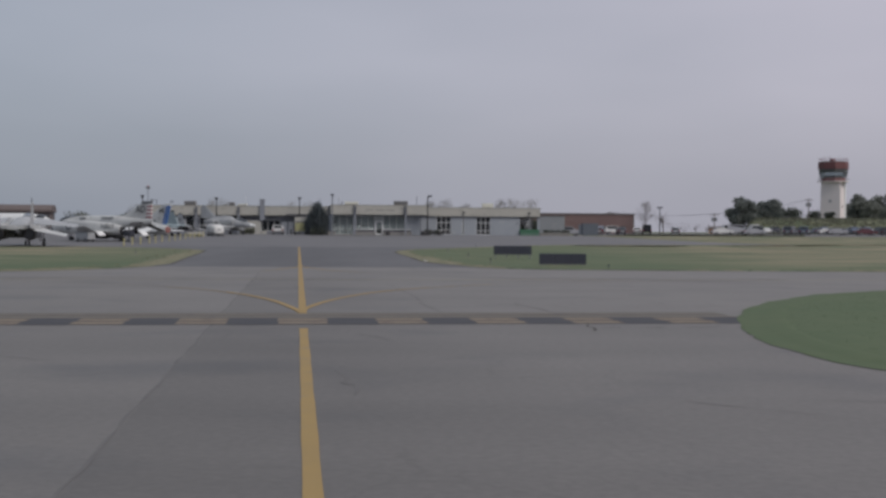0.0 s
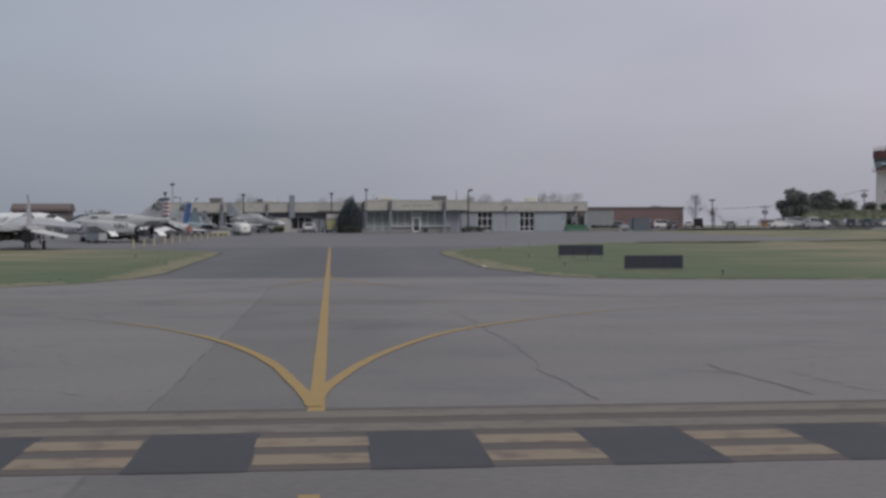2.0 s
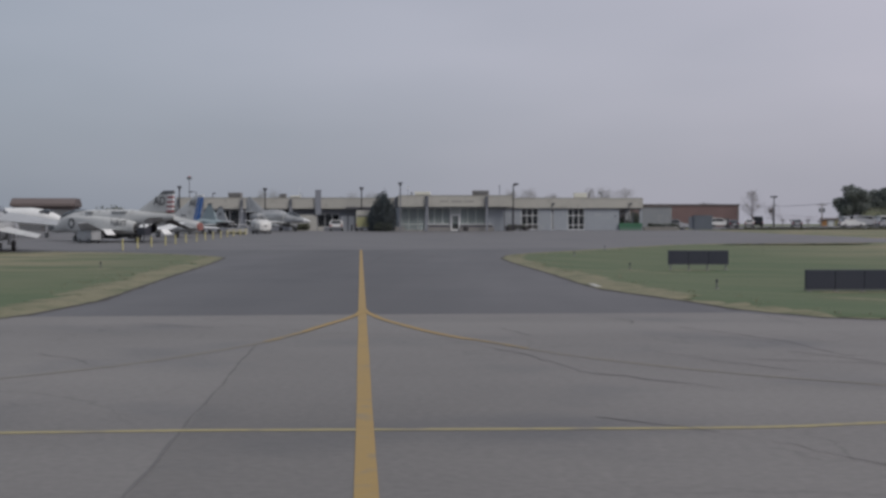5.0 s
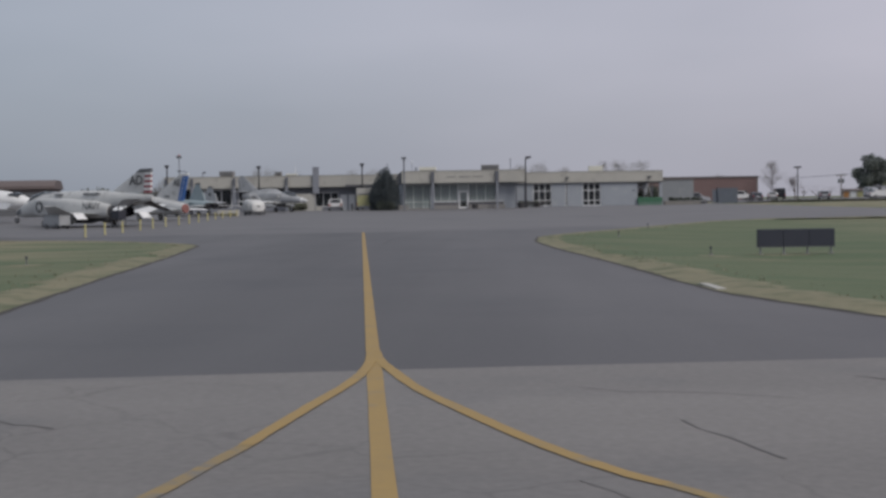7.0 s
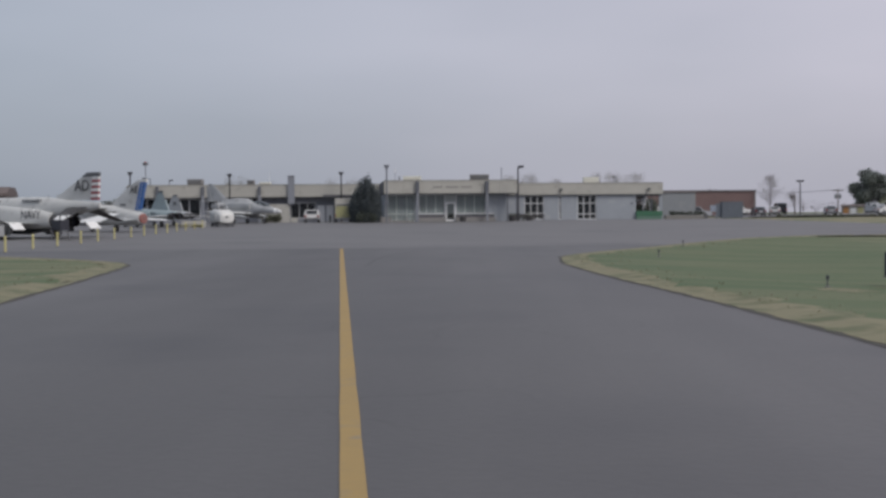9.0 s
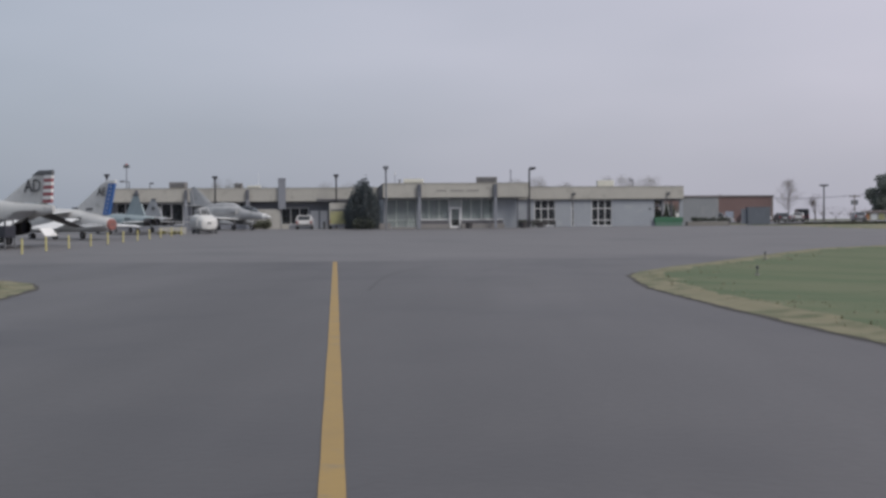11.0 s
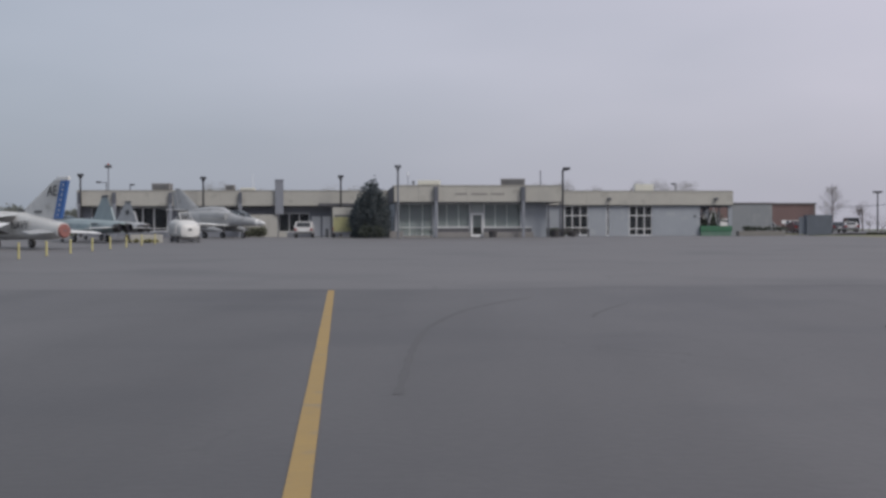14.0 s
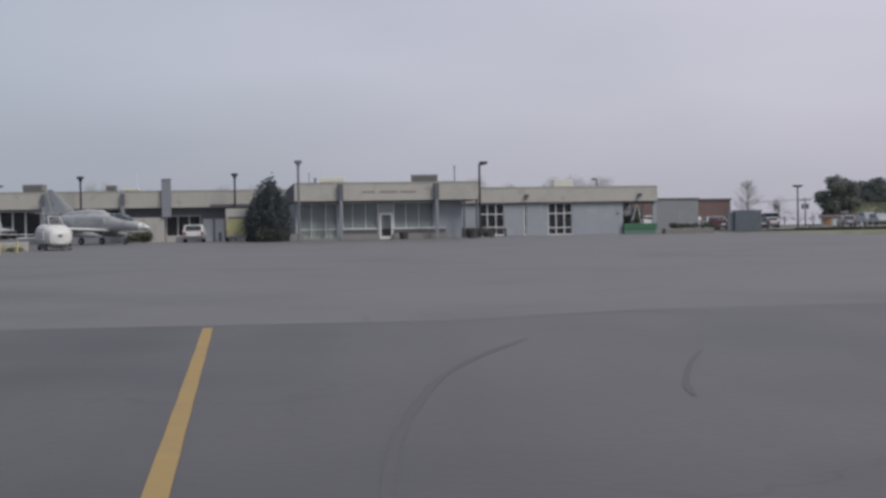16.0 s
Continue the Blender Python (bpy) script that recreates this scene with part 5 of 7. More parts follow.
yard = thing("yard_screen", Matrix.Translation((25.55, 234.0, earth_at(26.5, 235) + 0.06)) @ pose(0, 0, 0, 0, 0, 4), "blue-grey ribbed metal yard enclosure", "enclosure")
part("backing", boxed(0.05, 2.85, 0.05, 1.3, 0, 2.1), "slate_fence", yard)
for k in range(14):
    part("rib", boxed(0.03 + k * 0.205, 0.16 + k * 0.205, 0.0, 0.06, -0.02, 2.14), "slate_fence", yard)
part("rail", boxed(-0.03, 2.93, -0.03, 1.35, 2.14, 2.2), "slate_fence", yard)
part("gate_post", boxed(-0.75, -0.66, 0.3, 0.4, -0.02, 2.0), "slate_fence", yard)
part("gate_leaf", boxed(-0.66, -0.02, 0.33, 0.37, 0.08, 1.95), "slate_fence", yard, "plain sheet gate leaf")
# brown shed far left
shed = thing("hangar", Matrix.Translation((-71.5, 219, 0.9)) @ pose(0, 0, 0, 0, 0, 12), "small brown metal hangar with a shallow roof", "hangar")
part("wall", boxed(-4.3, 4.3, 0, 8, -0.3, 3.6), "brown_roof", shed)
part("roof", prism([(-0.5, 3.62), (-0.5, 4.1), (1.6, 4.9), (6.4, 4.9), (8.5, 4.1), (8.5, 3.62)], "x", -4.6, 4.6, 0.1), "brown_roof", shed)
for k in range(2):
    part("door", boxed(-4 + 4.1 * k, -0.1 + 4.1 * k, -0.1, -0.01, -0.2, 3.2), "dark_grey", shed)


# ---- control tower ----
TZ = earth_at(119.0, 391) - 0.1
tower = thing("control_tower", Matrix.Translation((118.75, 391, TZ)) @ pose(0, 0, 0, 0, 0, -32.5) @ Matrix.Diagonal((0.93, 0.93, 1.0, 1.0)), "pale pink control tower with a glass cab between dark red bands", "control tower")


def octagon(r, z0, r2, z1, material, name, parent, label=""):
    bm = bmesh.new()
    m = Matrix.Translation((0, 0, (z0 + z1) / 2)) @ pose(0, 0, 0, 0, 0, 22.5)
    bmesh.ops.create_cone(bm, cap_ends=True, segments=8, radius1=r, radius2=r2, depth=z1 - z0, matrix=m)
    return part(name, bm, material, parent, label)


def corner(r, k, z):
    a = radians(45 * k + 22.5)
    return Vector((r * math.cos(a), r * math.sin(a), z))


def cab_pane(r0, z0, r1, z1, k, thick):
    """One sloping pane of the cab, between two corners."""
    bm = bmesh.new()
    outer = [corner(r0, k, z0), corner(r0, k + 1, z0), corner(r1, k + 1, z1), corner(r1, k, z1)]
    inner = [corner(r0 - thick, k, z0), corner(r0 - thick, k + 1, z0), corner(r1 - thick, k + 1, z1), corner(r1 - thick, k, z1)]
    o, i = [bm.verts.new(p) for p in outer], [bm.verts.new(p) for p in inner]
    bm.faces.new(o)
    bm.faces.new(i[::-1])
    for a in range(4):
        b = (a + 1) % 4
        bm.faces.new((o[b], o[a], i[a], i[b]))
    return bm


DECK, SILL, HEAD, EAVE, TOP = 17.28 - TZ, 18.5 - TZ, 20.35 - TZ, 21.2 - TZ, 23.3 - TZ
shaft_bm = bmesh.new()
low, high = 3.3, 3.12
sv = [[shaft_bm.verts.new((x * h, y * h, z)) for x, y in ((-1, -1), (1, -1), (1, 1), (-1, 1))] for h, z in ((low, 0.0), (high, DECK))]
for a in range(4):
    b = (a + 1) % 4
    shaft_bm.faces.new((sv[0][a], sv[0][b], sv[1][b], sv[1][a]))
shaft_bm.faces.new(sv[1])
shaft_bm.faces.new(sv[0][::-1])
bmesh.ops.bevel(shaft_bm, geom=[e for e in shaft_bm.edges if abs(e.verts[0].co.z - e.verts[1].co.z) > 1], offset=0.12, segments=2, affect="EDGES")
shaft = part("shaft", shaft_bm, "tower_wall", tower)
part("shaft_pilaster", boxed(3.16, 3.42, 1.6, 3.1, 0.02, DECK - 0.02, 0.04), "white_frame", shaft, "white corner strip")
part("window", boxed(-0.35, 0.3, -3.24, -3.17, 11.0 - TZ, 11.75 - TZ), "column", shaft)
part("window", boxed(3.17, 3.25, -0.9, -0.2, 9.3 - TZ, 10.2 - TZ), "car_glass", shaft)
part("door", boxed(-1.6, -0.7, -3.33, -3.27, 0.1, 2.2), "column", shaft)
deck = octagon(5.1, DECK, 5.1, DECK + 0.22, "tower_wall", "balcony", tower, "pale walkway slab round the cab")
for k in range(8):
    p, q = corner(4.95, k, DECK + 0.2), corner(4.95, k + 1, DECK + 0.2)
    for f in (0.0, 0.5):
        b = p.lerp(q, f)
        part("rail_post", rod(b, b + Vector((0, 0, 1.1)), 0.03, sides=6), "steel", deck)
    for h in (0.55, 1.1):
        part("rail", rod(p + Vector((0, 0, h)), q + Vector((0, 0, h)), 0.025, sides=6), "steel", deck)
octagon(3.85, DECK + 0.225, 4.0, SILL - 0.05, "tower_red", "lower_band", tower, "dark red band below the cab windows")
octagon(4.03, SILL - 0.05, 4.05, SILL, "tower_wall", "sill_ring", tower, "pale sill below the cab windows")
for k in range(8):
    part("cab_pane", cab_pane(3.95, SILL + 0.01, 4.45, HEAD, k, 0.06), "cab_glass", tower, "sloping clear cab window")
    part("cab_mullion", rod(corner(3.98, k, SILL), corner(4.5, k, HEAD), 0.15), "dark_grey", tower)
    for f in (1 / 3, 2 / 3):
        part("glazing_bar", rod(corner(3.98, k, SILL).lerp(corner(3.98, k + 1, SILL), f), corner(4.47, k, HEAD).lerp(corner(4.47, k + 1, HEAD), f), 0.09, sides=6), "dark_grey", tower)
octagon(2.9, SILL + 0.005, 2.8, SILL + 0.75, "dark_grey", "desk", tower, "dark ring of desks inside the cab")
# the shade under the parapet is put into this band's dark colour
octagon(4.5, HEAD, 4.72, EAVE, "dark_grey", "cab_head", tower, "band above the cab windows with its shade painted dark grey")
octagon(4.86, EAVE, 4.86, TOP, "tower_red", "upper_band", tower, "dark red parapet band")
octagon(4.3, TOP, 4.1, TOP + 0.2, "dark_grey", "cab_roof", tower)
smooth(part("roof_dome", rod((-0.3, 0, TOP + 0.2), (-0.3, 0, TOP + 1.05), 0.95, 0.75, 12), "tower_red", tower))
for k in range(8):
    for f in (0.0, 0.5):
        p = corner(4.6, k, TOP).lerp(corner(4.6, k + 1, TOP), f)
        part("roof_post", rod(p - Vector((0, 0, 0.05)), p + Vector((0, 0, 1.0 + 0.35 * (k % 3))), 0.055, sides=6), "tower_red", tower)
    part("roof_rail", rod(corner(4.6, k, TOP + 0.9), corner(4.6, k + 1, TOP + 0.9), 0.04, sides=6), "tower_red", tower)
part("whip_antenna", rod((1.6, 0.5, TOP + 0.1), (1.6, 0.5, TOP + 2.1), 0.05, 0.02, 6), "pole_grey", tower)

# ---- parked aircraft ----
def wheel(parent, x, y, z, r, w, name="wheel"):
    bm = bmesh.new()
    bmesh.ops.create_cone(bm, cap_ends=True, segments=20, radius1=r, radius2=r, depth=w, matrix=Matrix.Translation((x, y, z)) @ pose(0, 0, 0, 90, 0, 0))
    bmesh.ops.bevel(bm, geom=[e for e in bm.edges if abs(e.verts[0].co.y - e.verts[1].co.y) < 1e-5], offset=w * 0.22, segments=2, affect="EDGES")
    wh = smooth(part(name, bm, "rubber", parent))
    hub = bmesh.new()
    bmesh.ops.create_cone(hub, cap_ends=True, segments=14, radius1=r * 0.55, radius2=r * 0.55, depth=w + 0.012, matrix=Matrix.Translation((x, y, z)) @ pose(0, 0, 0, 90, 0, 0))
    part("rim", hub, "steel", wh)
    return wh


def gear(parent, x, y, top, r, twin=0.0, lean=0.0, lift=0.0):
    leg = part("landing_gear", rod((x + lean, y, top), (x, y, r + lift), 0.075, 0.06), "white_paint", parent)
    part("gear_strut", rod((x + lean + 0.55, y, top), (x, y, r + lift + 0.25), 0.04), "steel", leg)
    for off in ((-twin, twin) if twin else (0.0,)):
        wheel(leg, x, y + off, r + lift, r, r * 0.6)


def mirror(parent, name, root, tip, thick, material, label=""):
    """A left and a right surface."""
    for s in (1, -1):
        f = [[(p[0], p[1] * s, p[2]) for p in side] for side in (root, tip)]
        smooth(part(name, panel(f[0], f[1], thick), material, parent, label), 30)


def nozzle(parent, x, y, z, r, length, material="burnt"):
    nz = smooth(part("nozzle", loft([(x + 0.3, y, z, r * 1.05, r * 1.05), (x, y, z, r * 1.04, r * 1.04), (x - length, y, z, r * 0.82, r * 0.82)], 18, caps=False), material, parent))
    # near-black disc paints in the darkness inside the nozzle
    part("nozzle_shade_disc", loft([(x - length * 0.5, y, z, r * 0.86, r * 0.86), (x - length * 0.51, y, z, r * 0.2, r * 0.2)], 18), "car_dark", nz)
    return nz


def face(x, y, z, heading, scale=1.0):
    return Matrix.Translation((x, y, z)) @ pose(0, 0, 0, 0, 0, heading) @ Matrix.Scale(scale, 4)


def on_side(x, y, z, lean=0.0):
    """Upright letters on the left flank, read with the nose to the left."""
    return Matrix.Translation((x, y, z)) @ pose(0, 0, 0, 0, 0, 180) @ pose(0, 0, 0, 90 + lean, 0, 0)


def strip_on_fin(parent, name, a, b, c, d, half, material):
    """A four-cornered plate on the fin: a, b at the bottom and c, d at the top, given as (x, z)."""
    return part(name, prism([a, b, d, c], "y", -half, half), material, parent)


# twin-engined fighter with striped rudder
ph = thing("fighter_jet", face(-41.4, 154.45, ground_z(0, 151) - 0.27, 90 + 57), "grey navy fighter jet with red and white striped rudder", "aircraft", "display aircraft")
smooth(part("fuselage", loft([(8.7, 0, 1.45, 0.05, 0.05), (8.2, 0, 1.5, 0.34, 0.32), (7.2, 0, 1.68, 0.6, 0.58), (6.0, 0, 1.92, 0.7, 0.78), (4.4, 0, 2.15, 0.78, 1.02), (2.4, 0, 2.2, 0.82, 1.1), (-0.5, 0, 2.24, 0.85, 1.08), (-3.5, 0, 2.34, 0.82, 0.95), (-5.6, 0, 2.42, 0.66, 0.68), (-7.4, 0, 2.52, 0.42, 0.46), (-9.3, 0, 2.62, 0.12, 0.22)], 24, 2.4), "light_grey", ph))
smooth(part("nose_cone", loft([(8.73, 0, 1.45, 0.02, 0.02), (8.6, 0, 1.46, 0.16, 0.15), (8.2, 0, 1.5, 0.36, 0.34), (7.25, 0, 1.67, 0.61, 0.585)], 20), "dark_grey", ph, "dark radome"))
for s in (1, -1):
    smooth(part("intake", loft([(4.3, s * 1.02, 2.0, 0.36, 0.74, 4), (3.4, s * 1.1, 1.95, 0.46, 0.8, 4), (0, s * 1.12, 1.85, 0.5, 0.82, 3), (-3.4, s * 0.95, 1.7, 0.52, 0.72, 3), (-5.0, s * 0.62, 1.55, 0.52, 0.55, 2.2)], 20), "light_grey", ph))
    # flat dark disc stands in for the shade inside the intake
    part("intake_shade_disc", loft([(4.33, s * 1.02, 2.0, 0.3, 0.66, 4), (4.31, s * 1.02, 2.0, 0.31, 0.67, 4)], 20), "dark_grey", ph)
    nozzle(ph, -5.0, s * 0.58, 1.52, 0.5, 0.9)
smooth(part("canopy", loft([(6.9, 0, 2.45, 0.2, 0.08), (6.0, 0, 2.75, 0.42, 0.34), (4.6, 0, 2.98, 0.46, 0.4), (3.2, 0, 3.0, 0.44, 0.34), (2.2, 0, 2.98, 0.35, 0.15)], 18), "canopy", ph, "long two-seat glass canopy"))
mirror(ph, "wing", [(2.6, 0.8, 1.38), (-4.1, 0.8, 1.38)], [(-1.4, 4.1, 1.42), (-4.2, 4.1, 1.42)], 0.28, "light_grey")
mirror(ph, "outer_wing", [(-1.15, 4.1, 1.42), (-4.25, 4.1, 1.42)], [(-3.0, 5.85, 2.05), (-4.5, 5.85, 2.05)], 0.18, "white_paint", "white outer wing panel")
mirror(ph, "tailplane", [(-6.0, 0.35, 2.5), (-8.3, 0.35, 2.5)], [(-6.9, 1.75, 1.95), (-8.3, 1.75, 1.95)], 0.16, "burnt", "dark bare metal drooping tailplane")
smooth(part("tailplane_tip", panel([(-6.9, 1.76, 1.945), (-8.3, 1.76, 1.945)], [(-7.3, 2.7, 1.5), (-8.3, 2.7, 1.5)], 0.12), "white_paint", ph, "white tailplane tip"), 30)
smooth(part("tailplane_tip", panel([(-6.9, -1.76, 1.945), (-8.3, -1.76, 1.945)], [(-7.4, -2.95, 1.5), (-8.4, -2.95, 1.5)], 0.12), "burnt", ph, "dark bare metal tailplane tip"), 30)
# tank added among the stores; its dark colour fills in the underside shadow
smooth(part("drop_tank", loft([(3.2, 0, 0.92, 0.05, 0.05), (2.2, 0, 0.92, 0.34, 0.34), (-1.6, 0, 0.92, 0.38, 0.38), (-3.4, 0, 0.95, 0.06, 0.06)], 16), "dark_grey", ph, "dark centreline tank added to fill the shadow under the fuselage"))
for s in (1, -1):
    part("pylon", boxed(-1.4, 0.6, s * 1.75 - 0.06, s * 1.75 + 0.06, 0.85, 1.3, 0.02), "navy_grey", ph)
    smooth(part("missile", loft([(1.7, s * 1.75, 0.78, 0.03, 0.03), (1.4, s * 1.75, 0.78, 0.11, 0.11), (-1.6, s * 1.75, 0.78, 0.11, 0.11)], 12), "white_paint", ph))
smooth(part("fin", panel([(-4.3, 0, 3.15), (-8.5, 0, 3.0)], [(-7.45, 0, 4.72), (-8.7, 0, 4.72)], 0.28), "light_grey", ph), 30)
part("fin_cap", prism([(-7.4, 4.68), (-8.0, 4.98), (-9.3, 4.98), (-9.3, 4.68)], "y", -0.1, 0.1, 0.03), "dark_grey", ph, "dark fin cap")
for k in range(8):
    a, b = k / 8, (k + 1) / 8
    xl = lambda t: -8.35 - 0.2 * t
    xr = lambda t: -9.15 - 0.1 * t
    zz = lambda t: 3.0 + 1.68 * t
    strip_on_fin(ph, "rudder_stripe", (xl(a), zz(a)), (xr(a), zz(a)), (xl(b), zz(b)), (xr(b), zz(b)), 0.085, "red_stripe" if k % 2 == 0 else "white_paint")
letters("AD", 1.12, "marking", ph, on_side(-7.5, 0.15, 4.02, -2))
letters("NAVY", 0.85, "marking", ph, on_side(-3.45, 1.5, 1.98, -4))
part("tail_shield", loft([(-5.2, 0, 2.25, 0.6, 0.5), (-7.2, 0, 2.38, 0.4, 0.42)], 18), "burnt", ph, "bare dark metal tail shielding")
star = bmesh.new()
bmesh.ops.create_cone(star, cap_ends=True, segments=20, radius1=0.5, radius2=0.5, depth=0.03, matrix=Matrix.Translation((3.3, 1.57, 2.0)) @ pose(0, 0, 0, 90, 0, 0))
rd = part("roundel", star, "marking", ph, "dark round emblem")
st = []
for k in range(10):
    r = 0.36 if k % 2 == 0 else 0.15
    st.append((3.3 + r * 1.2 * math.sin(k * math.pi / 5), 2.0 + r * 1.2 * math.cos(k * math.pi / 5)))
part("roundel_star", prism(st, "y", 1.58, 1.605), "light_grey", rd)
for z, x0, x1 in ((2.98, 1.2, 2.2), (2.98, -3.6, -1.6)):
    part("stencil", boxed(x0, x1, 0.5, 0.83, z, z + 0.14), "steel", ph, "grey unreadable stencil")
gear(ph, 4.6, 0, 1.3, 0.27, 0.16, 0.0, 0.27)
for s in (1, -1):
    gear(ph, -1.3, s * 2.6, 1.3, 0.4, 0.0, 0.0, 0.27)
    part("drooped_flap", prism([(-4.0, 1.46), (-4.12, 1.46), (-4.75, 0.95), (-4.66, 0.93)], "y", s * 3.4 - 0.5, s * 3.4 + 0.5), "white_paint", ph, "white drooped trailing flap")
    part("gear_door", boxed(-2.0, -0.4, s * 2.2 - 0.03, s * 2.2 + 0.03, 0.5, 1.3), "light_grey", ph)

cart = thing("ground_cart", face(-40.8, 147.3, ground_z(0, 147), 90 + 51), "grey box-shaped ground power cart beside the jet", "cart")
part("body", boxed(-1.2, 1.2, -0.5, 0.5, 0.25, 1.05, 0.06), "navy_grey", cart)
part("lid", boxed(-1.22, 1.22, -0.52, 0.52, 1.05, 1.12, 0.02), "dark_grey", cart)
for x in (-0.8, 0.8):
    for y in (-0.45, 0.45):
        wheel(cart, x, y, 0.22, 0.22, 0.14)
rack = thing("service_stand", face(-35.7, 147.0, ground_z(0, 147), 90 + 57, 0.9), "dark steel service stand under the jet's tail", "stand")
part("platform", boxed(-0.55, 0.55, -0.42, 0.42, 0.75, 1.55, 0.04), "car_dark", rack)
part("shelf", boxed(-0.46, 0.46, -0.36, 0.36, 0.22, 0.3), "dark_grey", rack)
for x in (-0.5, 0.5):
    for y in (-0.4, 0.4):
        part("leg", rod((x, y, -0.02), (x * 0.8, y * 0.8, 1.9), 0.05), "dark_grey", rack)
part("top_rail", boxed(-0.45, 0.45, -0.36, 0.36, 1.86, 1.94), "dark_grey", rack)

# single-engined attack jet with blue rudder and red exhaust cover
cor = thing("attack_jet", face(-42.0, 176.3, ground_z(0, 174) - 0.4, 90 + 52, 0.97), "pale grey attack jet with starred blue rudder, red exhaust cover", "aircraft", "display aircraft")
smooth(part("fuselage", loft([(7.2, 0, 1.75, 0.3, 0.25), (6.8, 0, 1.8, 0.5, 0.55), (5.4, 0, 1.9, 0.68, 0.85), (3.4, 0, 1.98, 0.76, 1.0), (0.5, 0, 2.0, 0.8, 1.0), (-2.5, 0, 1.95, 0.78, 0.92), (-4.8, 0, 1.76, 0.66, 0.74), (-6.8, 0, 1.62, 0.5, 0.52)], 24, 2.4), "pale_grey", cor))
smooth(part("nose_cone", loft([(7.6, 0, 2.25, 0.04, 0.04), (7.2, 0, 2.2, 0.24, 0.24), (6.6, 0, 2.15, 0.42, 0.4), (5.9, 0, 2.1, 0.5, 0.5)], 18), "dark_grey", cor))
smooth(part("canopy", loft([(5.6, 0, 2.7, 0.2, 0.1), (5.0, 0, 2.9, 0.36, 0.34), (4.0, 0, 2.98, 0.38, 0.36), (2.8, 0, 2.9, 0.3, 0.15)], 16), "canopy", cor))
plug = smooth(part("exhaust_cover", loft([(-6.78, 0, 1.62, 0.46, 0.47), (-6.9, 0, 1.62, 0.46, 0.47), (-6.98, 0, 1.62, 0.4, 0.41)], 22), "red_plug", cor, "faded red round exhaust cover"))
part("cover_handle", rod((-7.0, -0.15, 1.64), (-7.0, 0.15, 1.64), 0.025), "dark_grey", plug)
mirror(cor, "wing", [(1.6, 0.6, 2.7), (-2.2, 0.6, 2.7)], [(-0.6, 3.2, 2.45), (-2.6, 3.2, 2.45)], 0.26, "pale_grey")
for s, paint in ((1, "ghost_grey"), (-1, "white_paint")):
    smooth(part("tailplane", panel([(-4.4, s * 0.5, 1.68), (-6.5, s * 0.5, 1.52)], [(-6.0, s * 2.75, 1.56), (-7.2, s * 2.75, 1.42)], 0.2), paint, cor), 30)
smooth(part("fin", panel([(-1.4, 0, 2.7), (-6.2, 0, 2.4)], [(-5.6, 0, 4.95), (-6.75, 0, 4.95)], 0.26), "pale_grey", cor), 30)
part("fin_cap", prism([(-5.75, 4.93), (-6.25, 5.2), (-7.5, 5.2), (-7.45, 4.93)], "y", -0.1, 0.1, 0.04), "white_paint", cor, "white fin cap")
rud = strip_on_fin(cor, "rudder", (-5.75, 2.42), (-6.6, 2.42), (-6.6, 4.93), (-7.42, 4.93), 0.085, "blue")
tagged(rud, "blue rudder with a row of white stars")
for k in range(7):
    t = (k + 0.7) / 7.4
    xc, zc = -6.15 - 0.85 * t, 2.42 + 2.5 * t
    part("star", prism([(xc + (0.11 if j % 2 == 0 else 0.045) * math.sin(j * math.pi / 5), zc + (0.11 if j % 2 == 0 else 0.045) * math.cos(j * math.pi / 5)) for j in range(10)], "y", -0.092, 0.092), "white_paint", rud)
letters("AE", 1.0, "marking", cor, on_side(-5.7, 0.15, 4.25, -2))
letters("NAVY", 0.8, "marking", cor, on_side(-2.85, 0.84, 1.98, -6))
part("stencil", boxed(-2.4, -1.6, 0.1, 0.17, 2.95, 3.07), "marking", cor)
part("stencil", boxed(-4.4, -3.6, 0.1, 0.17, 2.85, 2.97), "marking", cor)
gear(cor, 4.6, 0, 1.4, 0.26, 0.15, 0.0, 0.41)
for s in (1, -1):
    gear(cor, -0.9, s * 1.35, 1.4, 0.36, 0.0, 0.4, 0.41)

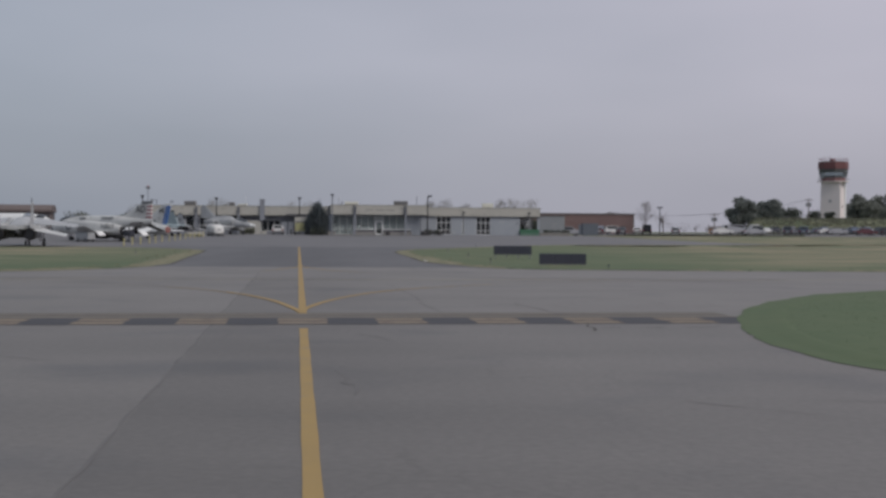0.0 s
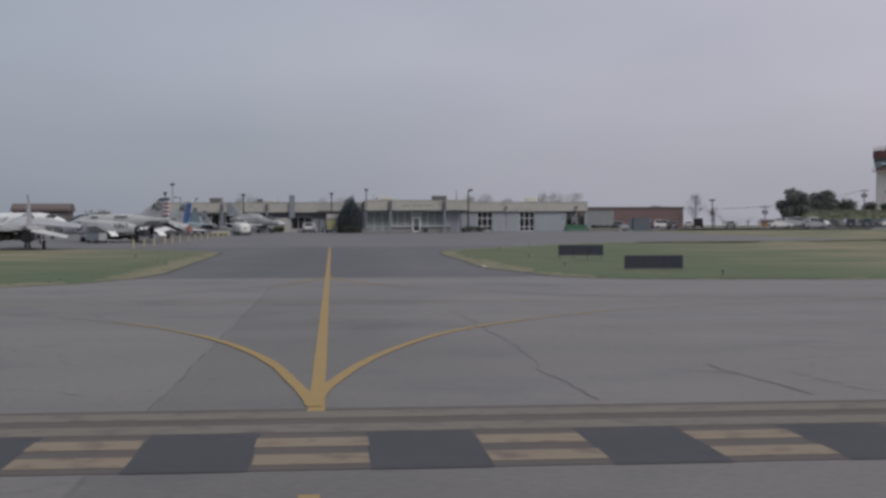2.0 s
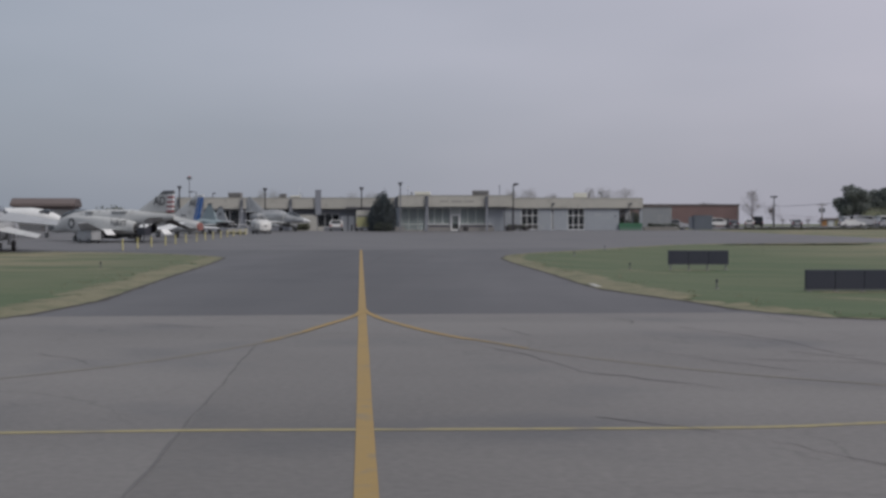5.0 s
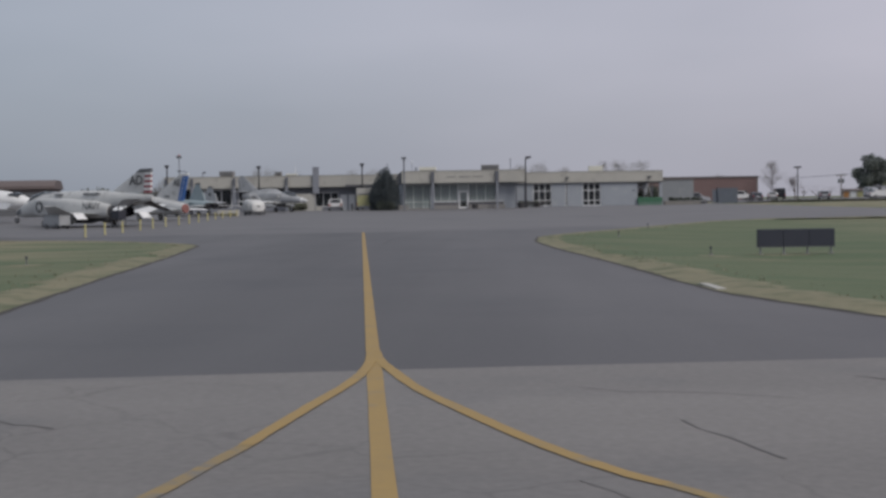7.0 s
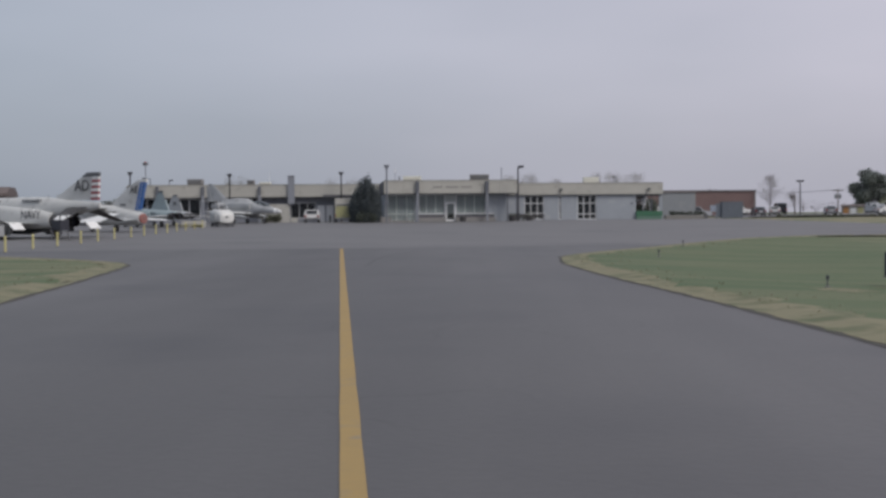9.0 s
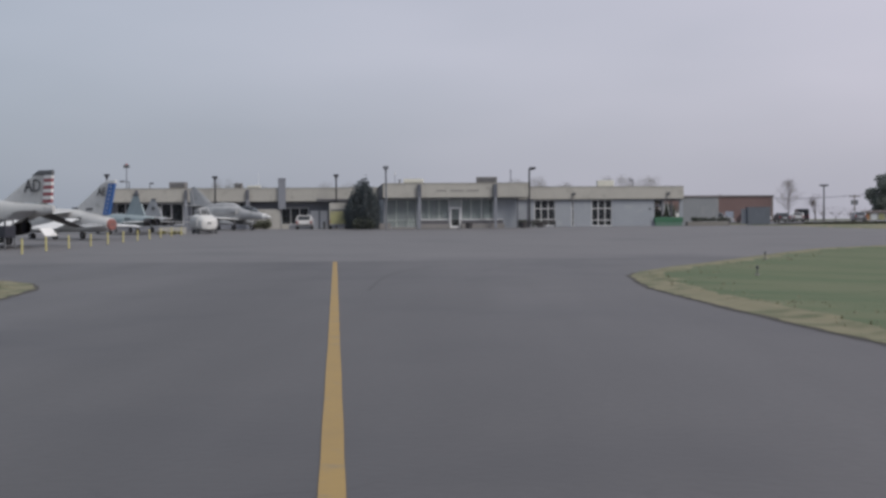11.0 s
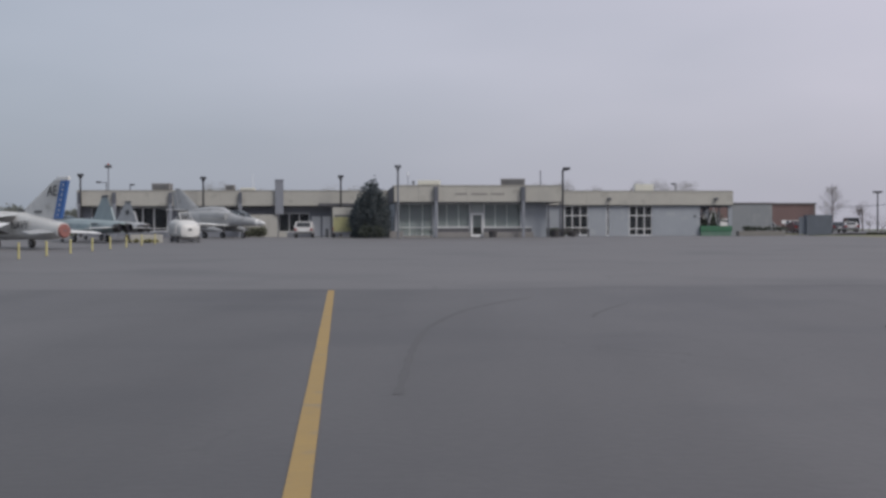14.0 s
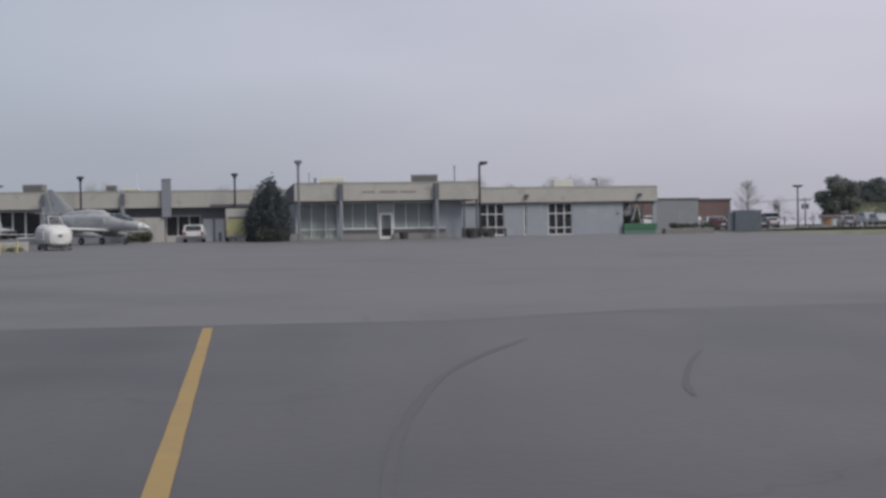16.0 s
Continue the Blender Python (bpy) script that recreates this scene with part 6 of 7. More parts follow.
# two small single-fin jets, one behind the other
def small_jet(x, y, heading, paint, number, label, scale=1.0):
    j = thing("fighter_jet", face(x, y, ground_z(0, y) - 0.02, heading, scale), label, "aircraft", "display aircraft")
    smooth(part("fuselage", loft([(7.7, 0, 1.3, 0.04, 0.04), (6.6, 0, 1.32, 0.3, 0.3), (5.0, 0, 1.36, 0.48, 0.52), (3.0, 0, 1.38, 0.62, 0.64), (0.6, 0, 1.36, 0.72, 0.62), (-2.4, 0, 1.32, 0.78, 0.58), (-5.0, 0, 1.26, 0.74, 0.5), (-6.2, 0, 1.22, 0.66, 0.42)], 24, 2.6), paint, j))
    smooth(part("canopy", loft([(4.9, 0, 1.72, 0.16, 0.06), (4.2, 0, 1.9, 0.32, 0.3), (3.2, 0, 1.98, 0.35, 0.34), (1.9, 0, 1.9, 0.26, 0.14)], 16), "canopy", j))
    smooth(part("fin", panel([(-1.2, 0, 1.85), (-4.9, 0, 1.7)], [(-2.8, 0, 3.7), (-3.75, 0, 3.7)], 0.18), paint, j), 30)
    part("fin_cap", prism([(-2.75, 3.68), (-3.0, 3.88), (-3.85, 3.88), (-3.8, 3.68)], "y", -0.07, 0.07, 0.02), "dark_grey", j, "dark fin tip")
    strip_on_fin(j, "rudder", (-4.3, 1.8), (-4.95, 1.8), (-3.9, 2.9), (-4.35, 2.9), 0.06, paint)
    for s in (1, -1):
        nozzle(j, -6.1, s * 0.36, 1.2, 0.36, 0.6)
        smooth(part("intake", loft([(2.2, s * 0.78, 1.3, 0.22, 0.38, 4), (0.6, s * 0.8, 1.28, 0.26, 0.4, 4), (-2.4, s * 0.7, 1.26, 0.22, 0.36, 3)], 18), paint, j))
        gear(j, -0.9, s * 1.5, 1.1, 0.3, 0.0, 0.15)
    if number:
        letters(number, 0.62, "marking", j, on_side(-3.3, 0.1, 2.75, -2))
    mirror(j, "wing", [(1.2, 0.7, 1.05), (-2.6, 0.7, 1.05)], [(-0.8, 2.75, 1.05), (-2.4, 2.75, 1.05)], 0.16, paint)
    mirror(j, "tailplane", [(-4.0, 0.6, 1.2), (-6.3, 0.6, 1.2)], [(-5.5, 3.0, 1.15), (-6.6, 3.0, 1.15)], 0.14, "white_paint", "pale tailplane")
    gear(j, 4.3, 0, 1.1, 0.24, 0.0, 0.1)
    part("stencil", boxed(-3.4, -2.4, 0.55, 0.79, 1.45, 1.55), "marking", j)
    return j


small_jet(-43.4, 197.4, 135, "teal", "", "pale blue and grey camouflaged small twin-engined jet")
small_jet(-44.0, 206.0, 140, "ghost_grey", "08", "grey small twin-engined jet with a numbered fin", 0.9)

# small delta-wing attack jet, nose towards the terminal doors
sky = thing("attack_jet", face(-36.2, 215.0, ground_z(0, 213) - 0.32, -31, 1.0) @ pose(0, 0, 0, 0, 3.4, 0), "light grey single-seat attack jet with a humped spine", "aircraft", "display aircraft")
smooth(part("fuselage", loft([(6.2, 0, 2.08, 0.06, 0.06), (5.6, 0, 2.11, 0.26, 0.25), (4.6, 0, 2.17, 0.42, 0.4), (3.3, 0, 2.23, 0.56, 0.54), (2.0, 0, 2.28, 0.68, 0.74), (0.2, 0, 2.3, 0.74, 0.88), (-1.8, 0, 2.26, 0.66, 0.76), (-3.8, 0, 2.2, 0.5, 0.56), (-4.9, 0, 2.18, 0.4, 0.42)], 24, 2.3), "ghost_grey", sky))
smooth(part("spine", loft([(1.6, 0, 3.0, 0.2, 0.1), (0.8, 0, 3.08, 0.38, 0.3), (-0.8, 0, 3.05, 0.4, 0.34), (-2.4, 0, 2.9, 0.34, 0.26), (-3.6, 0, 2.75, 0.2, 0.12)], 18), "ghost_grey", sky, "raised equipment hump"))
smooth(part("canopy", loft([(4.5, 0, 2.5, 0.16, 0.08), (3.9, 0, 2.68, 0.32, 0.3), (3.0, 0, 2.84, 0.38, 0.36), (2.0, 0, 2.9, 0.32, 0.25)], 16), "canopy", sky))
smooth(part("nose_cone", loft([(6.28, 0, 2.08, 0.02, 0.02), (6.1, 0, 2.09, 0.1, 0.1), (5.6, 0, 2.11, 0.265, 0.255), (5.2, 0, 2.13, 0.35, 0.35)], 18), "white_paint", sky, "white nose cone"))
for s in (1, -1):
    smooth(part("intake", loft([(1.9, s * 0.82, 2.55, 0.22, 0.34), (0.6, s * 0.8, 2.5, 0.26, 0.4), (-1.6, s * 0.6, 2.4, 0.2, 0.4)], 16), "navy_grey", sky))
    gear(sky, -0.3, s * 1.25, 1.7, 0.31, 0.0, 0.2, 0.3)
nozzle(sky, -4.8, 0, 2.18, 0.4, 0.35)
mirror(sky, "wing", [(2.2, 0.5, 1.68), (-2.3, 0.5, 1.68)], [(-1.5, 4.15, 1.72), (-2.4, 4.15, 1.72)], 0.24, "white_paint", "pale delta wing")
mirror(sky, "slat", [(2.3, 0.7, 1.6), (2.0, 0.7, 1.62)], [(-1.3, 4.1, 1.6), (-1.55, 4.1, 1.65)], 0.06, "steel")
mirror(sky, "tailplane", [(-3.9, 0.12, 2.85), (-5.5, 0.12, 2.85)], [(-5.2, 1.75, 2.85), (-5.9, 1.75, 2.85)], 0.12, "ghost_grey")
smooth(part("fin", panel([(-2.0, 0, 2.9), (-5.2, 0, 2.75)], [(-5.1, 0, 4.95), (-5.75, 0, 4.95)], 0.2), "ghost_grey", sky), 30)
strip_on_fin(sky, "rudder", (-5.1, 2.75), (-5.75, 2.75), (-5.7, 4.6), (-6.05, 4.6), 0.07, "navy_grey")
gear(sky, 3.5, 0, 1.7, 0.27, 0.0, 0.15, 0.53)
part("stencil", boxed(1.2, 2.1, 0.62, 0.7, 2.65, 2.8), "marking", sky)
for s in (1, -1):
    smooth(part("drop_tank", loft([(2.4, s * 1.9, 1.25, 0.05, 0.05), (1.5, s * 1.9, 1.25, 0.24, 0.24), (-0.6, s * 1.9, 1.25, 0.26, 0.26), (-2.2, s * 1.9, 1.25, 0.05, 0.05)], 14), "navy_grey", sky))

# twin-tail interceptor seen from behind
tom = thing("interceptor_jet", face(-39.6, 121.9, ground_z(0, 121) - 0.03, 102, 0.86), "pale grey twin-tail interceptor jet with drooping wings", "aircraft", "display aircraft")
smooth(part("fuselage", loft([(11.0, 0, 1.9, 0.05, 0.05), (9.8, 0, 1.95, 0.38, 0.38), (8.0, 0, 2.1, 0.58, 0.68), (5.5, 0, 2.3, 0.72, 1.0), (3.0, 0, 2.4, 0.9, 0.95), (0, 0, 2.4, 1.1, 0.75), (-4, 0, 2.2, 0.9, 0.45), (-8.2, 0, 1.95, 0.7, 0.14)], 24, 2.3), "ghost_grey", tom))
smooth(part("canopy", loft([(8.4, 0, 2.75, 0.2, 0.08), (7.4, 0, 3.1, 0.42, 0.4), (5.6, 0, 3.3, 0.5, 0.45), (3.2, 0, 3.2, 0.4, 0.2)], 16), "canopy", tom))
part("deck", prism([(4.6, 1.0), (2.0, 1.9), (-4.2, 2.9), (-7.2, 2.6), (-7.8, 0.7), (-7.8, -0.7), (-7.2, -2.6), (-4.2, -2.9), (2.0, -1.9), (4.6, -1.0)], "z", 1.85, 2.3, 0.08), "ghost_grey", tom)
for s in (1, -1):
    smooth(part("engine_duct", loft([(3.6, s * 1.5, 1.65, 0.45, 0.62, 5), (1.5, s * 1.5, 1.6, 0.52, 0.62, 4), (-3, s * 1.42, 1.45, 0.6, 0.62, 2.6), (-7.0, s * 1.55, 1.42, 0.68, 0.68, 2.1)], 22), "ghost_grey", tom))
    nozzle(tom, -7.0, s * 1.55, 1.42, 0.68, 1.1)
    smooth(part("fin", panel([(-3.9, s * 1.65, 2.15), (-8.0, s * 1.65, 2.15)], [(-7.0, s * 1.85, 4.75), (-8.6, s * 1.85, 4.75)], 0.18), "ghost_grey", tom), 30)
    part("fin_aerial", rod((-8.4, s * 1.86, 4.7), (-8.4, s * 1.87, 5.15), 0.05), "dark_grey", tom)
    gear(tom, -2.2, s * 2.5, 1.6, 0.45, 0.0, 0.3)
mirror(tom, "wing", [(2.8, 1.5, 3.15), (-4.2, 1.5, 2.5)], [(-2.2, 6.1, 2.45), (-4.3, 6.1, 2.1)], 0.26, "ghost_grey")
mirror(tom, "tailplane", [(-5.2, 2.1, 2.1), (-8.4, 2.1, 1.75)], [(-7.6, 5.4, 1.4), (-9.4, 5.4, 1.15)], 0.16, "light_grey")
gear(tom, 5.2, 0, 1.4, 0.3, 0.2)
for s in (1, -1):
    # added dark boxes stand in for the shaded underside between the ducts
    part("belly_shade_box", boxed(-5.6, 1.6, s * 0.5 - 0.4, s * 0.5 + 0.4, 0.95, 1.5, 0.08), "dark_grey", tom, "dark box added for the shade under the belly between the engine ducts")
    part("gear_door", boxed(-2.9, -1.6, s * 2.15 - 0.03, s * 2.15 + 0.03, 0.55, 1.4), "navy_grey", tom)

# white jets in the rear row
def white_jet(x, y, heading, scale=1.0):
    j = thing("business_jet", face(x, y, ground_z(x, y) - 0.02, heading, scale), "small white twin-engined jet parked in the rear row", "aircraft", "white jets")
    smooth(part("fuselage", loft([(6.5, 0, 1.55, 0.05, 0.05), (5.9, 0, 1.6, 0.4, 0.36), (4.8, 0, 1.75, 0.7, 0.68), (3, 0, 1.85, 0.8, 0.8), (-2, 0, 1.85, 0.8, 0.8), (-5, 0, 2.0, 0.45, 0.5), (-7, 0, 2.15, 0.1, 0.15)], 22), "white_paint", j))
    part("windscreen", loft([(5.2, 0, 2.1, 0.5, 0.25), (4.6, 0, 2.25, 0.66, 0.26), (4.3, 0, 2.3, 0.66, 0.1)], 16), "car_glass", j)
    mirror(j, "wing", [(1.0, 0.6, 1.3), (-1.8, 0.6, 1.3)], [(-0.9, 6.0, 1.6), (-1.9, 6.0, 1.6)], 0.22, "white_paint")
    smooth(part("fin", panel([(-3.8, 0, 2.3), (-6.6, 0, 2.3)], [(-6.2, 0, 4.2), (-7.4, 0, 4.2)], 0.2), "white_paint", j), 30)
    mirror(j, "tailplane", [(-6.0, 0.05, 4.1), (-7.4, 0.05, 4.1)], [(-6.8, 2.0, 4.15), (-7.5, 2.0, 4.15)], 0.12, "white_paint")
    for s in (1, -1):
        smooth(part("engine", loft([(-1.8, s * 1.15, 2.2, 0.3, 0.3), (-3.6, s * 1.15, 2.2, 0.33, 0.33), (-4.4, s * 1.1, 2.2, 0.22, 0.22)], 16), "white_paint", j))
        gear(j, -0.8, s * 1.5, 1.3, 0.3)
    gear(j, 4.6, 0, 1.2, 0.22)
    return j


white_jet(-59.4, 174.8, -20, 1.25)
white_jet(-71.4, 189.0, -20, 1.25)

# cockpit section on a trolley
cock = thing("cockpit_section", face(-34.3, 194.6, ground_z(0, 194) - 0.15, -60, 0.88), "white cut-off aircraft cockpit section with open canopy frame on a trolley", "cockpit")
smooth(part("shell", loft([(1.62, 0, 1.12, 0.5, 0.42, 3), (1.45, 0, 1.2, 0.85, 0.62, 3.2), (0.9, 0, 1.3, 1.05, 0.8, 3.4), (0.2, 0, 1.38, 1.12, 0.9, 3.4), (-0.9, 0, 1.42, 1.15, 0.95, 3.2), (-1.75, 0, 1.4, 1.12, 0.92, 3)], 28, 3), "pale_grey", cock), 28)
part("bulkhead", loft([(-1.74, 0, 1.4, 1.0, 0.8, 3), (-1.8, 0, 1.4, 1.0, 0.8, 3)], 20), "dark_grey", cock)
# no well is cut; a dark slab on top paints in its shade
part("cockpit_shade_slab", boxed(-1.3, 0.3, -0.55, 0.55, 2.18, 2.36, 0.04), "dark_grey", cock, "dark slab standing in for the shaded cockpit well")
for y in (-0.6, 0.6):
    part("canopy_frame", rod((0.45, y, 2.2), (-0.5, y * 0.7, 2.95), 0.05), "light_grey", cock)
    part("canopy_frame", rod((-1.3, y, 2.3), (-0.5, y * 0.7, 2.95), 0.05), "light_grey", cock)
part("canopy_bow", rod((-0.5, -0.45, 2.95), (-0.5, 0.45, 2.95), 0.05), "light_grey", cock)
part("seat", boxed(-1.0, -0.5, -0.35, 0.35, 2.0, 2.7, 0.06), "dark_grey", cock)
part("access_hatch", boxed(1.3, 1.66, -0.2, 0.12, 1.25, 1.45, 0.02), "dark_grey", cock)
for x in (-1.1, -0.2, 0.7):
    part("panel_strip", boxed(x, x + 0.04, -1.17, 1.17, 1.0, 1.75), "light_grey", cock)
for s in (-1, 1):
    part("side_step", boxed(-0.4, 0.1, s * 1.2 - 0.12, s * 1.2 + 0.12, 0.62, 0.7), "steel", cock)
part("trolley_bed", boxed(-1.7, 1.3, -1.0, 1.0, 0.3, 0.5, 0.03), "dark_grey", cock)
part("tow_bar", rod((1.3, 0, 0.4), (2.4, 0.1, 0.24), 0.04), "dark_grey", cock)
for x in (-1.2, 0.8):
    for y in (-0.95, 0.95):
        wheel(cock, x, y, 0.47, 0.27, 0.2)


# ---- bollards ----
post = thing("bollard", Matrix.Translation((-30.0, 122.0, ground_z(0, 122))), "slim yellow painted steel bollard on the apron", "bollard", "row of bollards")
smooth(part("post", rod((0, 0, -0.05), (0, 0, 0.76), 0.058, sides=12), "bollard", post))
cap = bmesh.new()
bmesh.ops.create_uvsphere(cap, u_segments=12, v_segments=6, radius=0.058, matrix=Matrix.Translation((0, 0, 0.76)))
smooth(part("cap", cap, "bollard", post))
part("base_collar", rod((0, 0, -0.02), (0, 0, 0.03), 0.12, sides=12), "plinth", post)
rng = random.Random(4)
for k in range(1, 14):
    y = 122.0 + 5.0 * k
    x = -30.0 - 0.075 * (y - 122.0) + rng.uniform(-0.08, 0.08)
    copy_thing(post, Matrix.Translation((x, y, ground_z(x, y))) @ pose(0, 0, 0, rng.uniform(-1.5, 1.5), rng.uniform(-1.5, 1.5), 0))

plan = thing("low_planter", Matrix.Translation((-37.1, 193.2, ground_z(0, 193))) @ pose(0, 0, 0, 0, 0, 8), "low cream concrete planter wall", "planter")
part("wall", boxed(-1.25, 1.25, -0.3, 0.3, -0.05, 0.66, 0.05), "white_wall", plan)
part("soil", boxed(-1.15, 1.15, -0.2, 0.2, 0.655, 0.68), "bark", plan)


# ---- signs in the grass ----
def sign_board(x, y, turn, w, h, low, label):
    z = earth_at(x, y)
    s = thing("taxiway_sign", Matrix.Translation((x, y, z)) @ pose(0, 0, 0, 0, 0, turn), label, "sign", "taxiway signs")
    n = 3
    for k in range(n):
        a = -w / 2 + k * w / n
        part("panel", boxed(a + 0.004, a + w / n - 0.004, -0.09, 0.09, low, low + h, 0.015), "black_panel", s)
    part("top_rail", boxed(-w / 2 - 0.02, w / 2 + 0.02, -0.1, 0.1, low - 0.03, low - 0.001), "dark_grey", s)
    for k in range(4):
        a = -w / 2 + 0.12 + k * (w - 0.24) / 3
        leg = part("leg", rod((a, 0, -0.06), (a, 0, low - 0.03), 0.035), "steel", s)
        part("foot", boxed(a - 0.09, a + 0.09, -0.09, 0.09, -0.04, 0.03), "plinth", leg)
    return s


sign_board(7.25, 74.9, 3, 2.72, 0.60, 0.08, "plain black back of a taxiway sign on short legs")
sign_board(5.33, 93.3, 2, 2.74, 0.62, 0.28, "plain black back of a taxiway sign on short legs")


EDGE_LIGHTS = ((0.7, 112.3), (3.4, 123.5), (2.1, 91.8), (3.07, 74.2), (-20.8, 88.7), (8.8, 66.2))


def edge_light(x, y):
    z = earth_at(x, y)
    e = thing("taxiway_light", Matrix.Translation((x, y, z)), "small dark taxiway edge light on a stake", "light", "taxiway lights")
    part("stake", rod((0, 0, -0.05), (0, 0, 0.2), 0.02), "dark_grey", e)
    smooth(part("globe", rod((0, 0, 0.2), (0, 0, 0.3), 0.045, 0.03, 10), "car_dark", e))
    part("base", rod((0, 0, -0.02), (0, 0, 0.03), 0.08, sides=12), "plinth", e)


for x, y in EDGE_LIGHTS:
    edge_light(x, y)


def bare_patch(x, y, rx, ry, seed):
    """A worn patch of dry turf with a ragged edge, a little above the lawn."""
    rng = random.Random(seed)
    rim_pts = [(x + rx * math.cos(a) * w, y + ry * math.sin(a) * w) for a, w in ((k * math.pi / 14, rng.uniform(0.6, 1.15)) for k in range(28))]
    verts = [(x, y, earth_at(x, y) + 0.022)] + [(px, py, earth_at(px, py) + 0.006) for px, py in rim_pts]
    me = bpy.data.meshes.new("bare_patch")
    me.from_pydata(verts, [], [(0, k + 1, (k + 1) % 28 + 1) for k in range(28)])
    me.materials.append(M["verge"])
    tagged(new("bare_patch", me), "worn dry patch in the lawn", "ground", kind="structure")


for k, (x, y, rx, ry) in enumerate(((2.2, 90.6, 0.8, 0.9), (3.3, 88.2, 0.9, 0.7), (4.6, 92.6, 1.3, 0.5), (7.2, 74.3, 1.4, 0.5), (-20.6, 88.4, 0.8, 0.9), (9.2, 66.0, 0.9, 0.6), (6.2, 70.5, 1.1, 0.8))):
    bare_patch(x, y, rx, ry, 300 + k)
slab = thing("concrete_pad", Matrix.Translation((-0.66, 74.1, 0.0)) @ pose(0, 0, 0, 0, 0, 93), "short pale concrete edge slab beside the taxiway", "slab")
part("slab", boxed(-0.9, 0.9, -0.1, 0.1, -0.08, 0.035, 0.01), "white_wall", slab)

# ---- lamp posts and poles ----
def post_lamp(x, y, h, label, head="box", grey=False):
    z = ground_z(x, y) if y < 240 and x < 24 else earth_at(x, y) + 0.1
    lp = thing("lamp_post", Matrix.Translation((x, y, z)), label, "lamp post", "apron lamp posts")
    m = "pole_grey" if grey else "pole"
    smooth(part("pole", rod((0, 0, -0.05), (0, 0, h), 0.12, 0.09, 10), m, lp))
    part("base_plate", boxed(-0.25, 0.25, -0.25, 0.25, -0.02, 0.06, 0.02), "plinth", lp)
    if head == "box":
        hd = part("lamp_head", boxed(-0.3, 0.3, -0.2, 0.2, h, h + 0.24, 0.04), m, lp)
        part("lens", boxed(-0.25, 0.25, -0.14, 0.14, h - 0.02, h + 0.002), "lens", hd)
        part("bracket", boxed(-0.14, 0.14, -0.14, 0.14, h - 0.25, h), m, lp)
    elif head == "side":
        part("arm", rod((0, 0, h - 0.1), (0.55, 0, h), 0.05), m, lp)
        hd = part("lamp_head", boxed(0.0, 0.72, -0.18, 0.18, h, h + 0.22, 0.05), m, lp)
        part("lens", boxed(0.08, 0.64, -0.13, 0.13, h - 0.02, h + 0.002), "lens", hd)
    else:
        part("cross_arm", boxed(-0.5, 0.5, -0.06, 0.06, h - 0.1, h), m, lp)
        for s in (-1, 1):
            hd = part("lamp_head", boxed(s * 0.36 - 0.33, s * 0.36 + 0.33, -0.2, 0.2, h, h + 0.2, 0.04), m, lp)
            part("lens", boxed(s * 0.36 - 0.26, s * 0.36 + 0.26, -0.15, 0.15, h - 0.02, h + 0.002), "lens", hd)
    return lp


post_lamp(-17.95, 208.7, 6.55, "grey lamp post with a dark box head before the entrance", "box", True)
post_lamp(-2.5, 214.4, 6.5, "dark lamp post with a side-mounted head", "side")
post_lamp(-39.9, 226.0, 6.2, "dark lamp post with a box head before the wing", "box")
post_lamp(-25.4, 227.3, 6.35, "dark lamp post with a box head", "box")
post_lamp(-52.6, 224.5, 6.5, "dark lamp post at the end of the wing", "box")
post_lamp(47.5, 281.2, 5.75, "dark twin-headed car park lamp post", "twin")

mast = thing("beacon_mast", Matrix.Translation((-58.5, 254.0, G)), "thin grey mast with a red beacon on top", "mast")
part("mast", rod((0, 0, -0.1), (0, 0, 8.8), 0.09, 0.06, 10), "pole_grey", mast)
bcn = part("beacon", boxed(-0.4, 0.4, -0.25, 0.25, 8.8, 9.2, 0.06), "dark_grey", mast)
part("beacon_lens", rod((0, 0, 9.2), (0, 0, 9.4), 0.16, 0.1, 12), "copper", bcn)


def utility_pole(x, y, h, label):
    u = thing("utility_pole", Matrix.Translation((x, y, earth_at(x, y))), label, "utility pole")
    part("pole", rod((0, 0, -0.2), (0, 0, h), 0.16, 0.11, 8), "timber", u)
    part("cross_arm", boxed(-1.3, 1.3, -0.08, 0.08, h - 0.6, h - 0.42), "timber", u)
    for s in (-1.1, -0.5, 0.5, 1.1):
        part("insulator", rod((s, 0, h - 0.42), (s, 0, h - 0.2), 0.05, 0.04), "white_frame", u)
    for s in (-0.5, 0.5):
        part("transformer", rod((s, 0, h - 2.4), (s, 0, h - 1.3), 0.3, 0.3, 12), "pole_grey", u)
    return u


utility_pole(78.5, 371.6, 7.3 - earth_at(78.5, 371.6), "timber utility pole with cross arm and transformers")
utility_pole(105.9, 372, 5.9, "timber utility pole with cross arm beside the mound")


# overhead wires between the utility poles
def wire(a, b, sag, label):
    bm = bmesh.new()
    pts = [Vector(a).lerp(Vector(b), k / 14) - Vector((0, 0, sag * 4 * (k / 14) * (1 - k / 14))) for k in range(15)]
    for p, q in zip(pts, pts[1:]):
        tube(bm, p, q, 0.012, 0.012, 4)
    tagged(part("overhead_wire", bm, "pole"), label, "wire", "overhead wires")


top_a, top_b = 7.1, earth_at(105.9, 372) + 5.7
for s_ in (-1.1, -0.5, 0.5, 1.1):
    wire((78.5 + s_, 371.6, top_a), (105.9 + s_, 372, top_b), 0.9, "thin dark overhead wire between timber poles")
    wire((78.5 + s_, 371.6, top_a), (50.0 + s_, 385, earth_at(50, 385) + 6.4), 0.8, "thin dark overhead wire running behind the car park")
utility_pole(50.0, 385, 6.6, "timber utility pole behind the car park trees")


